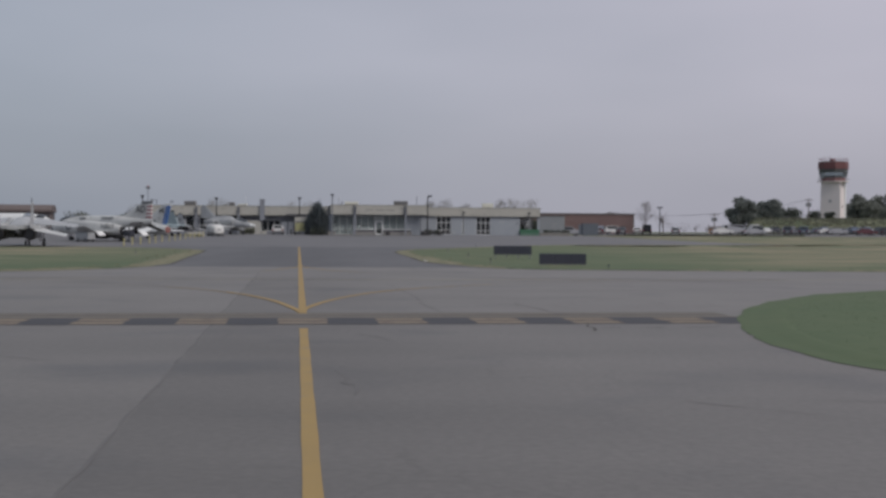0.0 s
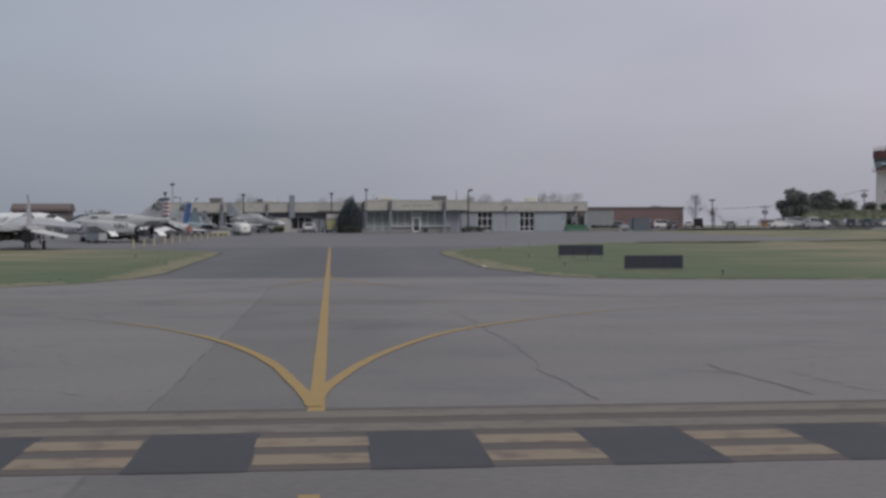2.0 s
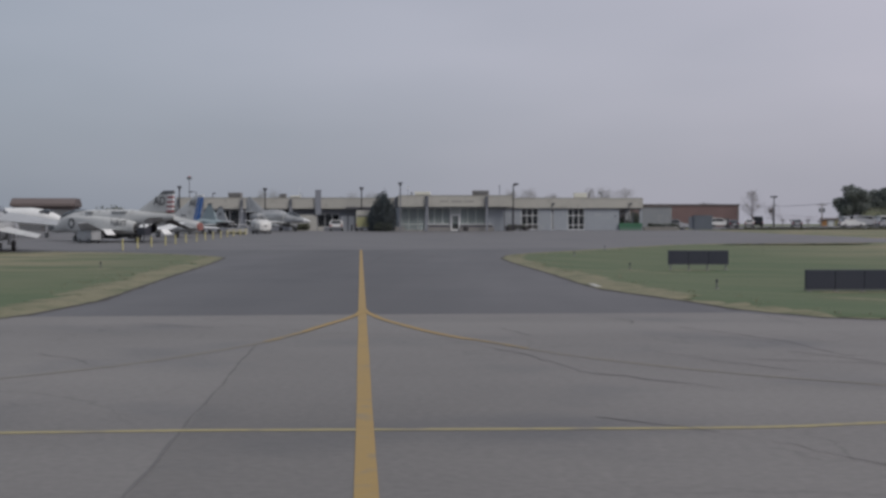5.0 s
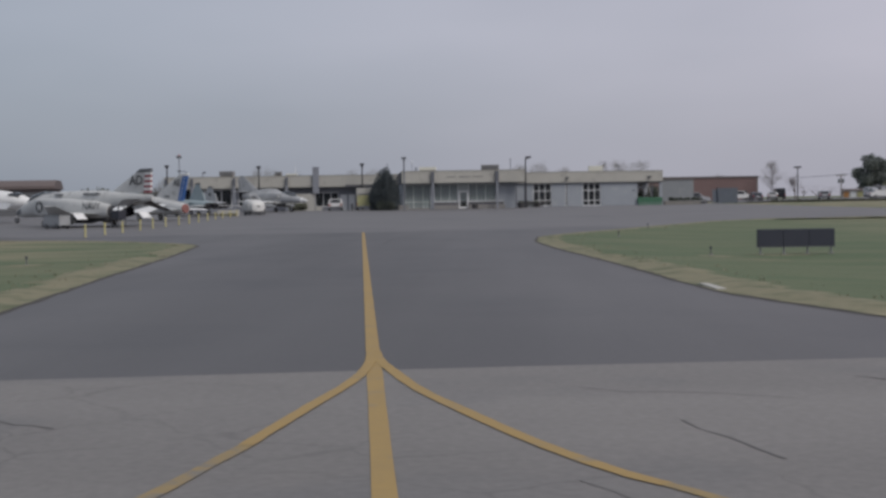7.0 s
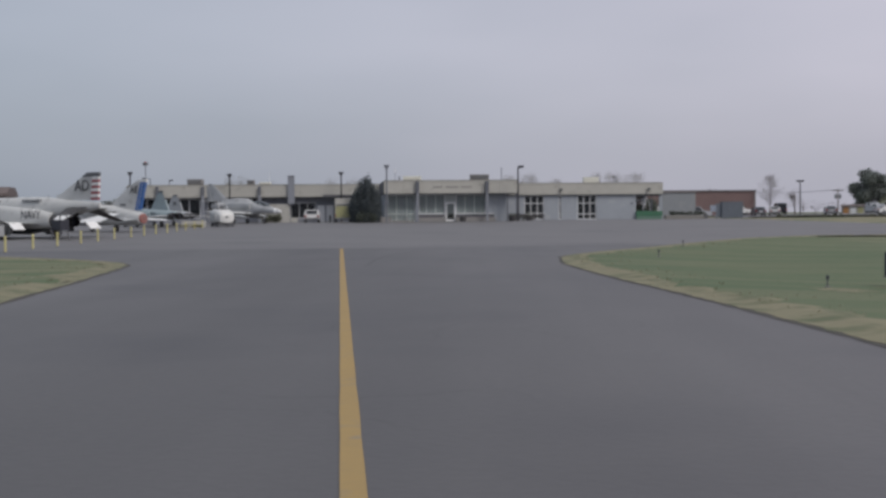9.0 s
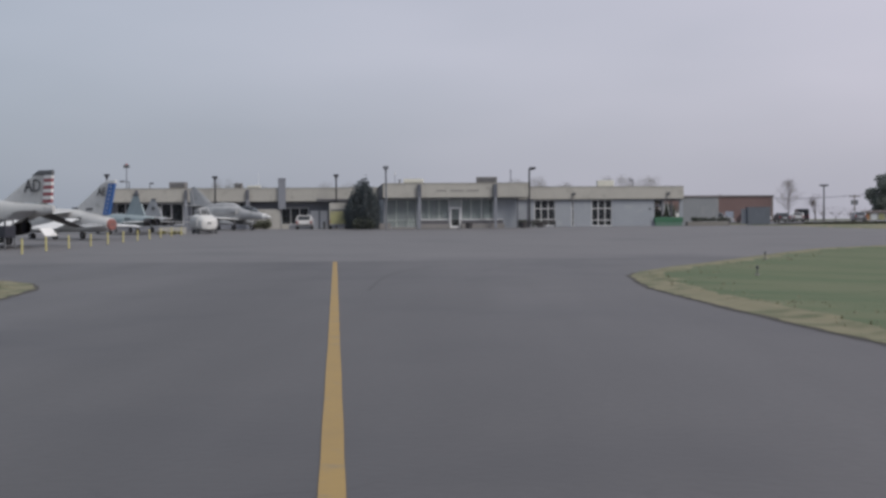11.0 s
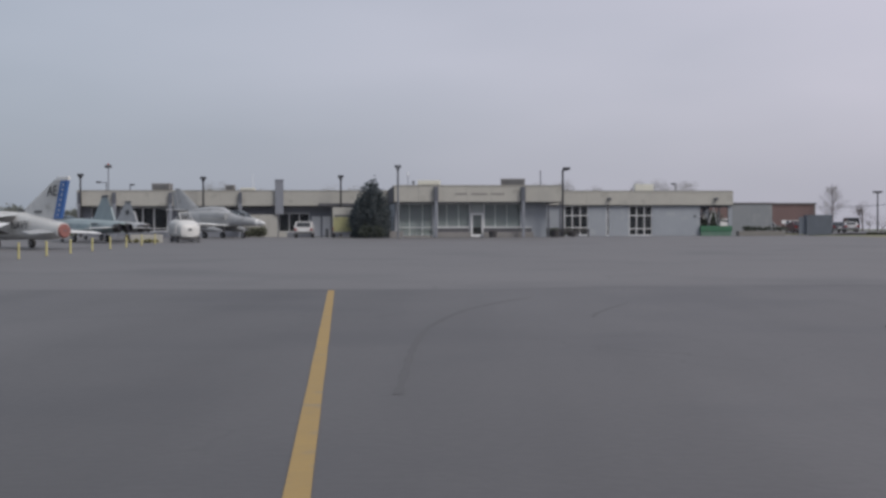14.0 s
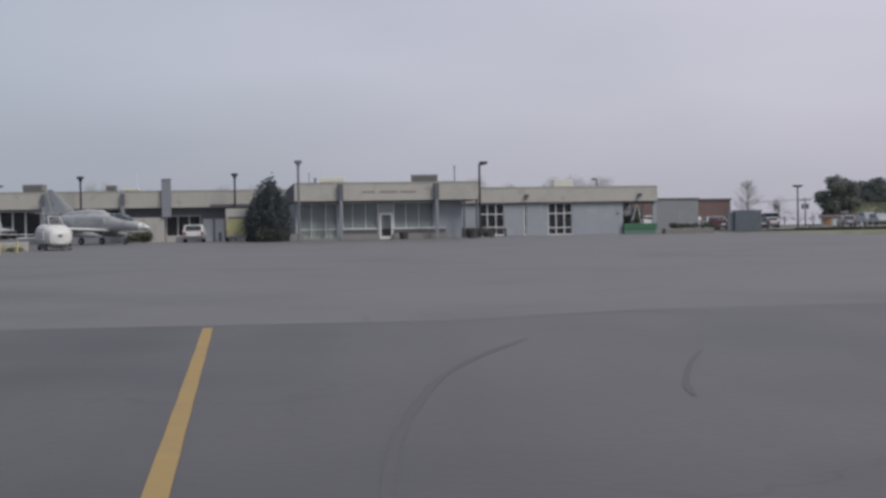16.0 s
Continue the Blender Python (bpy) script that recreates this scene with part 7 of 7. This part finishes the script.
# ---- vehicles ----
PROFILES = {
    "sedan": ([(-2.25, 0.45), (-2.3, 0.85), (-1.75, 0.98), (-1.15, 1.42), (0.35, 1.45), (1.05, 1.0), (2.1, 0.85), (2.3, 0.6), (2.28, 0.35), (-2.2, 0.3)], [(-1.55, 0.98), (-1.08, 1.36), (0.3, 1.39), (0.88, 1.0)], 1.74),
    "suv": ([(-2.25, 0.5), (-2.3, 1.05), (-2.05, 1.75), (0.45, 1.78), (1.1, 1.15), (2.15, 1.02), (2.3, 0.7), (2.28, 0.4), (-2.2, 0.36)], [(-2.0, 1.1), (-1.88, 1.68), (0.4, 1.7), (0.92, 1.14)], 1.84),
    "wagon": ([(-2.25, 0.45), (-2.3, 0.95), (-2.0, 1.58), (0.3, 1.6), (1.05, 1.05), (2.1, 0.92), (2.3, 0.65), (2.28, 0.38), (-2.2, 0.34)], [(-1.98, 1.0), (-1.82, 1.5), (0.25, 1.53), (0.88, 1.04)], 1.86),
    "van": ([(-2.5, 0.45), (-2.52, 2.0), (-2.35, 2.08), (1.1, 2.05), (1.85, 1.25), (2.45, 1.05), (2.55, 0.5), (2.5, 0.36), (-2.45, 0.36)], [(-1.9, 1.25), (-1.9, 1.9), (1.0, 1.9), (1.6, 1.22)], 1.95),
}


def vehicle(name, style, x, y, heading, paint, label, z=None, group=""):
    outline, glass, width = PROFILES[style]
    z = (earth_at(x, y) + 0.14 if y > 238 and x > 30 else ground_z(x, y)) if z is None else z
    c = thing(name, Matrix.Translation((x, y, z)) @ pose(0, 0, 0, 0, 0, heading), label, "car" if style != "van" else "van", group)
    w = width / 2
    bm = prism(outline, "y", -w, w)
    for v in bm.verts:
        if v.co.z > 1.1:
            v.co.y *= 0.86
    bmesh.ops.bevel(bm, geom=list(bm.edges), offset=0.05, segments=2, affect="EDGES")
    smooth(part("body", bm, paint, c), 35)
    gl = prism(glass, "y", -w * 0.93 - 0.02, w * 0.93 + 0.02)
    for v in gl.verts:
        if v.co.z > 1.15:
            v.co.y *= 0.93
    part("side_window", gl, "car_glass", c)
    zt = max(p[1] for p in glass)
    zb = min(p[1] for p in glass)
    xr, xf = min(p[0] for p in outline if p[1] > 1.0), glass[-1][0]
    part("rear_window", prism([(outline[1][0] * 0.995 + (0.42 if style == "sedan" else -0.015), zb + 0.08), (glass[1][0] - 0.24 if style != "van" else -2.535, zt - 0.02), (glass[1][0] - 0.1, zt - 0.02), (-1.9, zb + 0.08)], "y", -w * 0.72, w * 0.72), "car_glass", c)
    part("windscreen", prism([(xf + 0.16, zb + 0.03), (glass[-2][0] + 0.14, zt - 0.01), (glass[-2][0], zt - 0.01), (xf, zb + 0.03)], "y", -w * 0.74, w * 0.74), "car_glass", c)
    for s in (-1, 1):
        part("tail_light", boxed(outline[1][0] - 0.03, outline[1][0] + 0.12, s * (w - 0.16) - 0.12, s * (w - 0.16) + 0.12, 0.68, 0.92, 0.02), "tail_red", c)
        part("headlight", boxed(2.1, 2.29, s * (w - 0.25) - 0.16, s * (w - 0.25) + 0.16, 0.6, 0.78, 0.02), "lens", c)
        part("mirror", boxed(glass[-1][0] - 0.25, glass[-1][0] - 0.1, s * (w + 0.08) - 0.08, s * (w + 0.08) + 0.08, zb, zb + 0.15, 0.02), paint, c)
        for ax in (-1.4, 1.42):
            wheel(c, ax, s * (w - 0.1), 0.33, 0.33, 0.22)
    part("rear_bumper", boxed(-2.4, -2.2, -w + 0.06, w - 0.06, 0.38, 0.58, 0.04), "dark_grey", c)
    part("front_bumper", boxed(2.2, 2.38, -w + 0.06, w - 0.06, 0.38, 0.56, 0.04), "dark_grey", c)
    part("plate", boxed(-2.425, -2.398, -0.26, 0.26, 0.62, 0.76), "white_frame", c)
    return c


vehicle("parked_suv", "wagon", -28.2, 219.6, 96, "car_white", "white sport utility vehicle parked facing the terminal", group="")
vehicle("parked_car", "sedan", 31.9, 266.0, 96, "car_red", "dark red saloon parked beyond the metal enclosure")

van = thing("delivery_van", Matrix.Translation((-24.2, 218.4, ground_z(0, 218))) @ pose(0, 0, 0, 0, 0, 97), "boxy cream and pale yellow delivery van seen from behind", "van")
part("box_body", boxed(-2.6, 1.2, -1.0, 1.0, 0.45, 2.95, 0.06), "white_wall", van)
part("cab", prism([(1.22, 0.4), (1.22, 2.0), (1.9, 1.95), (2.5, 1.2), (3.0, 1.0), (3.05, 0.4)], "y", -0.92, 0.92, 0.05), "white_wall", van)
part("rear_door", boxed(-2.64, -2.598, -0.92, 0.92, 0.6, 2.0, 0.01), "yellow_van", van, "pale yellow lower rear panel")
part("rear_window", boxed(-2.635, -2.6, -0.8, 0.8, 2.05, 2.22), "dark_grey", van)
part("rear_bumper", boxed(-2.75, -2.55, -0.95, 0.95, 0.38, 0.58, 0.03), "steel", van)
for s in (-1, 1):
    part("tail_light", boxed(-2.66, -2.6, s * 0.94 - 0.04, s * 0.94 + 0.04, 0.7, 1.0), "tail_red", van)
    for ax in (-1.5, 2.1):
        wheel(van, ax, s * 0.88, 0.36, 0.36, 0.24)

LOT = (
    (47.5, 262, 80, "sedan", "car_silver", "silver saloon"), 
    (41.5, 274, 80, "sedan", "car_white", "white saloon"), (57.5, 264, 5, "sedan", "car_white", "white saloon"),
    (62.5, 258, 8, "sedan", "car_silver", "silver saloon"), 
    (66.5, 270, 70, "suv", "car_grey", "grey sport utility vehicle"), (64.5, 281, 5, "van", "car_silver", "silver van"),
    (71.0, 262, 60, "suv", "car_grey", "grey sport utility vehicle"), (75.5, 268, 70, "suv", "car_blue", "blue-grey sport utility vehicle"),
    (69.5, 287, 85, "van", "car_white", "white van"), (80.5, 290, 10, "sedan", "car_dark", "dark saloon"),
    (87.5, 292, 8, "sedan", "car_white", "white saloon"), (83.5, 272, 10, "sedan", "car_silver", "silver saloon"),
    (87.0, 264, 12, "sedan", "car_red", "dark red saloon"), (93.5, 268, 8, "suv", "car_dark", "black sport utility vehicle"),
    (95.0, 262, 10, "sedan", "car_white", "white saloon"), (100.5, 266, 8, "sedan", "car_white", "white saloon"),
    (46.0, 290, 85, "van", "car_dark", "dark van"),
    (36.5, 263, 88, "sedan", "car_grey", "grey saloon"), (39.0, 292, 5, "suv", "car_white", "white sport utility vehicle"),
)
for x, y, h, style, paint, what in LOT:
    vehicle("parked_car", style, x, y, h, paint, what + " in the car park beyond the verge", group="cars in the car park")

rng = random.Random(21)
PAINTS = (("car_white", "white"), ("car_silver", "silver"), ("car_grey", "grey"), ("car_dark", "dark"), ("car_blue", "blue-grey"), ("car_white", "white"))
for row_y, x_from, x_to in ((301.0, 67.0, 118.0), (312.0, 69.0, 112.0)):
    x = x_from
    while x < x_to:
        paint, word = rng.choice(PAINTS)
        style = rng.choice(("sedan", "suv", "sedan", "suv", "van"))
        vehicle("parked_car", style, x, row_y + rng.uniform(-0.3, 0.3), 88 + rng.uniform(-3, 3) + rng.choice((0, 180)), paint, word + {"sedan": " saloon", "suv": " sport utility vehicle", "van": " van"}[style] + " in a back row of the car park", group="cars in the car park")
        x += rng.choice((2.9, 2.9, 3.1, 6.0))

# low maintenance shed at the foot of the mound
sh = thing("maintenance_shed", Matrix.Translation((72.2, 331, earth_at(72.2, 331) - 0.05)) @ pose(0, 0, 0, 0, 0, -12), "low white shed with orange and yellow doors below the mound", "shed")
part("wall", boxed(-3.7, 3.7, 0, 2.6, 0, 1.62), "white_wall", sh)
part("roof", prism([(-0.3, 1.63), (-0.3, 1.72), (1.3, 2.05), (2.9, 1.72), (2.9, 1.63)], "x", -3.9, 3.9), "brown_roof", sh)
for k in range(5):
    part("door", boxed(-3.5 + 1.45 * k, -2.4 + 1.45 * k, -0.06, -0.005, 0.05, 1.45), ("orange", "white_frame", "yellow_van", "dark_grey", "white_frame")[k], sh)


# ---- trees ----
def leaves(parent, name, material, centres, per, size, seed, flat=1.0):
    """A crown of many small leaf plates round clump centres (x, y, z, radius)."""
    rng = np.random.default_rng(seed)
    verts, faces = [], []
    for cx_, cy_, cz_, r in centres:
        n = max(int(per * r * r), 9)
        d = rng.normal(size=(n, 3))
        d /= np.linalg.norm(d, axis=1)[:, None]
        d *= (r * rng.uniform(0.35, 1.3, n) ** 0.8)[:, None]
        d[:, 2] *= flat
        u = rng.normal(size=(n, 3))
        u /= np.linalg.norm(u, axis=1)[:, None]
        v = np.cross(u, rng.normal(size=(n, 3)))
        v /= np.linalg.norm(v, axis=1)[:, None] + 1e-9
        s = size * rng.uniform(0.5, 1.3, n)[:, None]
        c = d + (cx_, cy_, cz_)
        quad = np.stack([c - u * s, c - v * s * 0.6, c + u * s, c + v * s * 0.6], 1)
        base = len(verts)
        verts += quad.reshape(-1, 3).tolist()
        faces += [(base + 4 * k, base + 4 * k + 1, base + 4 * k + 2, base + 4 * k + 3) for k in range(n)]
    me = bpy.data.meshes.new(name)
    me.from_pydata(verts, [], faces)
    me.materials.append(M[material])
    ob = new(name, me)
    if parent:
        ob.parent = parent
    return ob


def limbs(bm, a, way, length, r, depth, rng, spread=0.6, sides=5):
    a = Vector(a)
    b = a + Vector(way).normalized() * length
    tube(bm, a, b, r, r * 0.6, sides)
    if depth == 0:
        return
    for _ in range(rng.choice((2, 3, 3))):
        w = Vector(way).normalized() + Vector((rng.uniform(-1, 1), rng.uniform(-1, 1), rng.uniform(-0.3, 0.8))) * spread
        limbs(bm, a.lerp(b, rng.uniform(0.6, 1.0)), w, length * rng.uniform(0.55, 0.8), r * 0.58, depth - 1, rng, spread, 4 if depth > 1 else 3)


def evergreen(x, y, z, h, w, label, seed):
    """A dense upright shrub-like evergreen with several pointed leaders."""
    t = thing("evergreen_tree", Matrix.Translation((x, y, z)), label, "tree")
    part("trunk", rod((0, 0, -0.2), (0, 0, h * 0.8), 0.16, 0.05), "bark", t)
    rng = random.Random(seed)
    cl = []
    for k in range(26):
        a, r = k * 2.4 + rng.uniform(-0.3, 0.3), w * 0.36 * math.sqrt((k + 0.6) / 26)
        px, py = r * math.cos(a), r * math.sin(a)
        top = h * (1.0 - 0.34 * (r / (0.36 * w)) ** 1.3 + 0.06 * px / w) * rng.uniform(0.84, 1.0)
        part("limb", rod((px * 0.2, py * 0.2, 0.3), (px, py, top * 0.85), 0.06, 0.02, 5), "bark", t)
        for j in range(12):
            f = j / 11
            out = 0.78 + 0.22 * min(f * 1.8, 1.0)
            cl.append((px * out + rng.uniform(-0.08, 0.08), py * out + rng.uniform(-0.08, 0.08), 0.3 + f * (top - 0.35), w * (0.165 - 0.145 * f ** 1.5) * rng.uniform(0.7, 1.25)))
    for j in range(11):
        f = j / 10
        cl.append((rng.uniform(-0.1, 0.1), rng.uniform(-0.1, 0.1), 0.5 + f * (h * 0.75 - 0.6), w * (0.23 + 0.14 * f - 0.24 * f * f)))
    leaves(t, "crown", "conifer", cl, 800, 0.085, seed)
    return t


def broadleaf(x, y, z, h, w, material, label, seed, density=26, size=0.3, low=0.25, name="tree"):
    t = thing(name, Matrix.Translation((x, y, z)), label, "tree")
    rng = random.Random(seed)
    bm = bmesh.new()
    tube(bm, (0, 0, -0.3), (0, 0, h * 0.45), h * 0.035, h * 0.022, 8)
    cl = []
    for k in range(21):
        a = k * 2.4 + rng.uniform(-0.4, 0.4)
        r = w * 0.5 * rng.uniform(0.25, 0.88)
        zt = h * rng.uniform(low + 0.08, 0.88) * (1.0 - 0.28 * (r / (w * 0.5)) ** 2)
        tip = (r * math.cos(a), r * math.sin(a), zt)
        tube(bm, (0, 0, h * rng.uniform(0.15, 0.42)), tip, h * 0.014, h * 0.004, 5)
        cl.append((*tip, w * rng.uniform(0.12, 0.2)))
        for _ in range(4):
            cl.append((tip[0] * rng.uniform(0.7, 1.15) + rng.uniform(-1, 1) * w * 0.09, tip[1] + rng.uniform(-1, 1) * w * 0.12, tip[2] + rng.uniform(-1, 1) * w * 0.1, w * rng.uniform(0.06, 0.13)))
    for k in range(16):
        f = rng.uniform(0.12, 0.86)
        side = w * (0.34 - 0.2 * f)
        cl.append((rng.uniform(-1, 1) * side, rng.uniform(-1, 1) * side, h * max(f, low), w * rng.uniform(0.12, 0.18)))
    part("trunk", bm, "bark", t)
    leaves(t, "crown", material, cl, density, size, seed, 0.85)
    return t


def bare_tree(x, y, z, h, label, seed, haze=0, spread=0.5, wide=0.11):
    t = thing("bare_tree", Matrix.Translation((x, y, z)), label, "tree", "bare trees")
    rng = random.Random(seed)
    bm = bmesh.new()
    limbs(bm, (0, 0, -0.2), (0, 0, 1), h * 0.36, h * 0.034, 5, rng, spread)
    part("branches", bm, "twig", t)
    if haze:
        cl = [(rng.gauss(0, h * wide), rng.gauss(0, h * wide), h * rng.uniform(0.35, 0.95), h * rng.uniform(0.06, 0.12)) for _ in range(26)]
        leaves(t, "crown", "spring" if haze > 300 else "bud", cl, haze, 0.035 if haze > 500 else 0.05, seed)
    return t


evergreen(-20.95, 214.6, ground_z(0, 214), 6.75, 4.45, "dark evergreen tree with pointed tops beside the terminal entrance", 3)
broadleaf(88.0, 378, earth_at(88.0, 378) - 0.2, 12.2, 9.2, "oak", "large dark spreading tree on the grassy mound", 5, 150, 0.24, 0.02)
broadleaf(97.5, 381, earth_at(97.5, 381) - 0.2, 5.9, 9.6, "oak", "lower dark rounded tree beside the large tree", 6, 150, 0.24, 0.02)
for k, (x, y, h) in enumerate(((110, 380, 2.6), (114, 378, 2.2), (126.5, 383, 2.4), (131, 379, 3.0), (135, 381, 2.6), (103, 378, 3.4))):
    broadleaf(x, y, earth_at(x, y) - 0.1, h, h * 1.7, "shrub", "low dark shrub on the mound", 30 + k, 60, 0.16, 0.02, "shrub")
for k, (x, y, h, w) in enumerate(((136, 415, 11, 11), (146, 422, 13, 12), (157, 418, 12, 12), (168, 425, 13, 13), (179, 420, 12, 12), (140, 432, 12, 12), (192, 424, 13, 13), (206, 428, 12, 13))):
    broadleaf(x, y, earth_at(x, y) - 0.3, h, w, "wood_leaf", "hazy half-leafed tree in the wood behind the tower", 50 + k, 70, 0.34, 0.05)
def slim_tree(x, y, z, h, w, label, seed):
    """A straight young tree: one leader, many thin rising branches, a haze of opening buds, widest low down."""
    t = thing("young_tree", Matrix.Translation((x, y, z)), label, "tree")
    rng = random.Random(seed)
    trunk, twigs, cl = bmesh.new(), bmesh.new(), []
    tube(trunk, (0, 0, -0.2), (0, 0, h * 0.95), h * 0.014, h * 0.003, 6)
    for k in range(70):
        f = rng.uniform(0.16, 0.97)
        a = k * 2.4
        reach = w * 0.5 * (1.1 - f) ** 0.75 * rng.uniform(0.6, 1.1)
        z0 = h * f * 0.93
        tip = Vector((reach * math.cos(a), reach * math.sin(a), z0 + reach * rng.uniform(0.6, 1.1)))
        root = Vector((0, 0, z0))
        tube(twigs, root, tip, h * 0.0035, h * 0.0012, 3)
        for _ in range(3):
            m = root.lerp(tip, rng.uniform(0.4, 0.95))
            tube(twigs, m, m + Vector((rng.uniform(-0.4, 0.4), rng.uniform(-0.4, 0.4), rng.uniform(0.1, 0.5))), h * 0.0016, h * 0.0008, 3)
            cl.append((m.x, m.y, m.z, 0.32))
        cl.append((*tip, 0.26))
    part("trunk", trunk, "twig", t)
    part("branches", twigs, "twig", t)
    leaves(t, "crown", "spring", cl, 200, 0.032, seed)
    return t


slim_tree(49.4, 313, earth_at(49.4, 313), 8.1, 7.4, "slim pale tree just coming into bud", 8)
bare_tree(52.5, 306, earth_at(52.5, 306), 5.1, "small bare reddish round-headed tree behind the car park", 12, 250, 0.75, 0.17)
for k, (x, y, h) in enumerate(((56.5, 316, 2.7), (60.0, 320, 2.9), (63.5, 322, 2.6), (67.0, 326, 2.5))):
    bare_tree(x, y, earth_at(x, y), h, "low bare twiggy shrub behind the parked cars", 14 + k, 240, 0.95, 0.3)
for k, (x, y, h) in enumerate(((0.5, 262, 7.2), (4.2, 264, 6.7), (-2.8, 268, 7.0), (15.3, 276, 8.0), (18.8, 278, 7.6), (12.6, 280, 7.9), (-44.5, 262, 6.9), (-47.5, 264, 7.2), (-41.0, 266, 6.8), (-31.5, 262, 6.6), (-27.5, 266, 6.7), (-63, 262, 6.0))):
    bare_tree(x, y, G - 0.05, h, "bare spring tree rising behind the terminal roof", 60 + k, 380, 0.62)
broadleaf(18.0, 250.5, G - 0.05, 3.4, 3.6, "shrub", "dark shrub seen through the open bay", 71, 70, 0.14, 0.05, "shrub")

# rough growth on the mound's slope
rng = random.Random(31)
spots = []
for _ in range(4200):
    x, y = rng.uniform(82, 150), rng.uniform(336, 385)
    spots.append((x, y, earth_at(x, y) + 0.03, rng.uniform(0.3, 0.65)))
tagged(leaves(None, "rough_growth", "rough", spots, 70, 0.17, 31, 0.4), "rough dark grass and weeds on the mound", "grass", kind="stuff")

# hedges, shrubs and pots by the buildings
def hedge(x, y, z, w, d, h, turn, material, label, seed):
    hd = thing("hedge", Matrix.Translation((x, y, z)) @ pose(0, 0, 0, 0, 0, turn), label, "hedge")
    rng = random.Random(seed)
    cl = [(rng.uniform(-w / 2, w / 2), rng.uniform(-d / 2, d / 2), h * rng.uniform(0.3, 0.75), h * rng.uniform(0.28, 0.42)) for _ in range(int(w * 14))]
    leaves(hd, "foliage", material, cl, 700, 0.09, seed)
    bm = bmesh.new()
    for _ in range(int(w * 3)):
        px = rng.uniform(-w / 2, w / 2)
        tube(bm, (px, 0, -0.1), (px + rng.uniform(-0.1, 0.1), rng.uniform(-0.1, 0.1), h * 0.6), 0.025, 0.01, 4)
    part("stems", bm, "bark", hd)
    return hd


bed = thing("raised_bed", Matrix.Translation((20.1, 232.0, G - 0.05)) @ pose(0, 0, 0, 0, 0, 6), "low grey concrete raised bed before the annex", "planter")
part("bed_wall", boxed(-2.6, 2.6, -0.55, 0.55, 0, 0.58, 0.04), "roofing", bed)
hedge(20.6, 232.0, G + 0.5, 4.9, 0.6, 0.55, 6, "shrub", "low dark clipped hedge in the raised bed", 1)
hedge(14.6, 237.6, G, 1.2, 0.5, 1.9, 8, "shrub", "dark pot plant inside the open bay", 7)
hedge(-34.2, 224.6, G - 0.03, 2.0, 0.8, 1.1, 7, "olive", "straggly olive shrub by the screen wall", 2)
hedge(-37.2, 192.6, ground_z(0, 192.6), 2.4, 0.4, 0.3, 8, "yellow_shrub", "dry yellow weeds before the low planter", 3)
hedge(-1.9, 231.6, G, 2.6, 0.8, 0.9, 7, "shrub", "dark shrubs below the wing window", 4)
hedge(-20.7, 213.2, G, 1.9, 0.8, 1.2, 7, "shrub", "dense dark shrub at the evergreen's foot", 5)
hedge(52, 244, earth_at(52, 244), 34.0, 1.0, 0.45, 2, "olive", "low rough growth along the car park edge", 6)


def urn(x, y, r, h, label):
    u = thing("planter_pot", Matrix.Translation((x, y, G - 0.02)), label, "planter")
    smooth(part("pot", rod((0, 0, 0), (0, 0, h), r * 0.8, r, 16), "pot", u))
    part("soil", rod((0, 0, h - 0.02), (0, 0, h + 0.015), r * 0.9, r * 0.85, 16), "bark", u)
    return u


urn(-9.2, 215.2, 0.42, 0.62, "dark round planter pot beside the entrance door")
urn(-3.2, 215.6, 0.45, 0.7, "dark round planter pot under the porch")
urn(-0.6, 229.6, 0.5, 0.6, "dark barrel planter before the wing")
for k, (x, y) in enumerate(((-2.0, 216.0), (0.6, 230.4))):
    b = thing("bench", Matrix.Translation((x, y, G - 0.02)) @ pose(0, 0, 0, 0, 0, 7), "dark slatted bench before the terminal", "bench", "benches")
    for s in (-0.6, 0.6):
        part("leg", boxed(s - 0.04, s + 0.04, -0.22, 0.22, 0, 0.44), "pole", b)
        part("arm", boxed(s - 0.03, s + 0.03, 0.16, 0.22, 0.44, 0.85), "pole", b)
    for j in range(4):
        part("seat_slat", boxed(-0.75, 0.75, -0.22 + 0.11 * j, -0.13 + 0.11 * j, 0.44, 0.475), "pot", b)
    for j in range(3):
        part("back_slat", boxed(-0.75, 0.75, 0.13, 0.16, 0.52 + 0.12 * j, 0.61 + 0.12 * j), "pot", b)

vehicle("parked_van", "van", 20.9, 253.5, 12, "car_white", "white van parked behind the open bay", G)
vehicle("parked_car", "suv", 24.6, 250.5, 8, "car_silver", "silver sport utility vehicle behind the hedge", G)
for k, (x, y, h, w) in enumerate(((-74, 262, 4.4, 7), (-66, 264, 4.0, 6), (-88, 268, 4.5, 8), (-104, 272, 4.6, 9), (-59, 266, 4.2, 6))):
    broadleaf(x, y, 0.8, h, w, "wood_leaf", "low dark tree beyond the apron", 90 + k, 30, 0.22, 0.03)
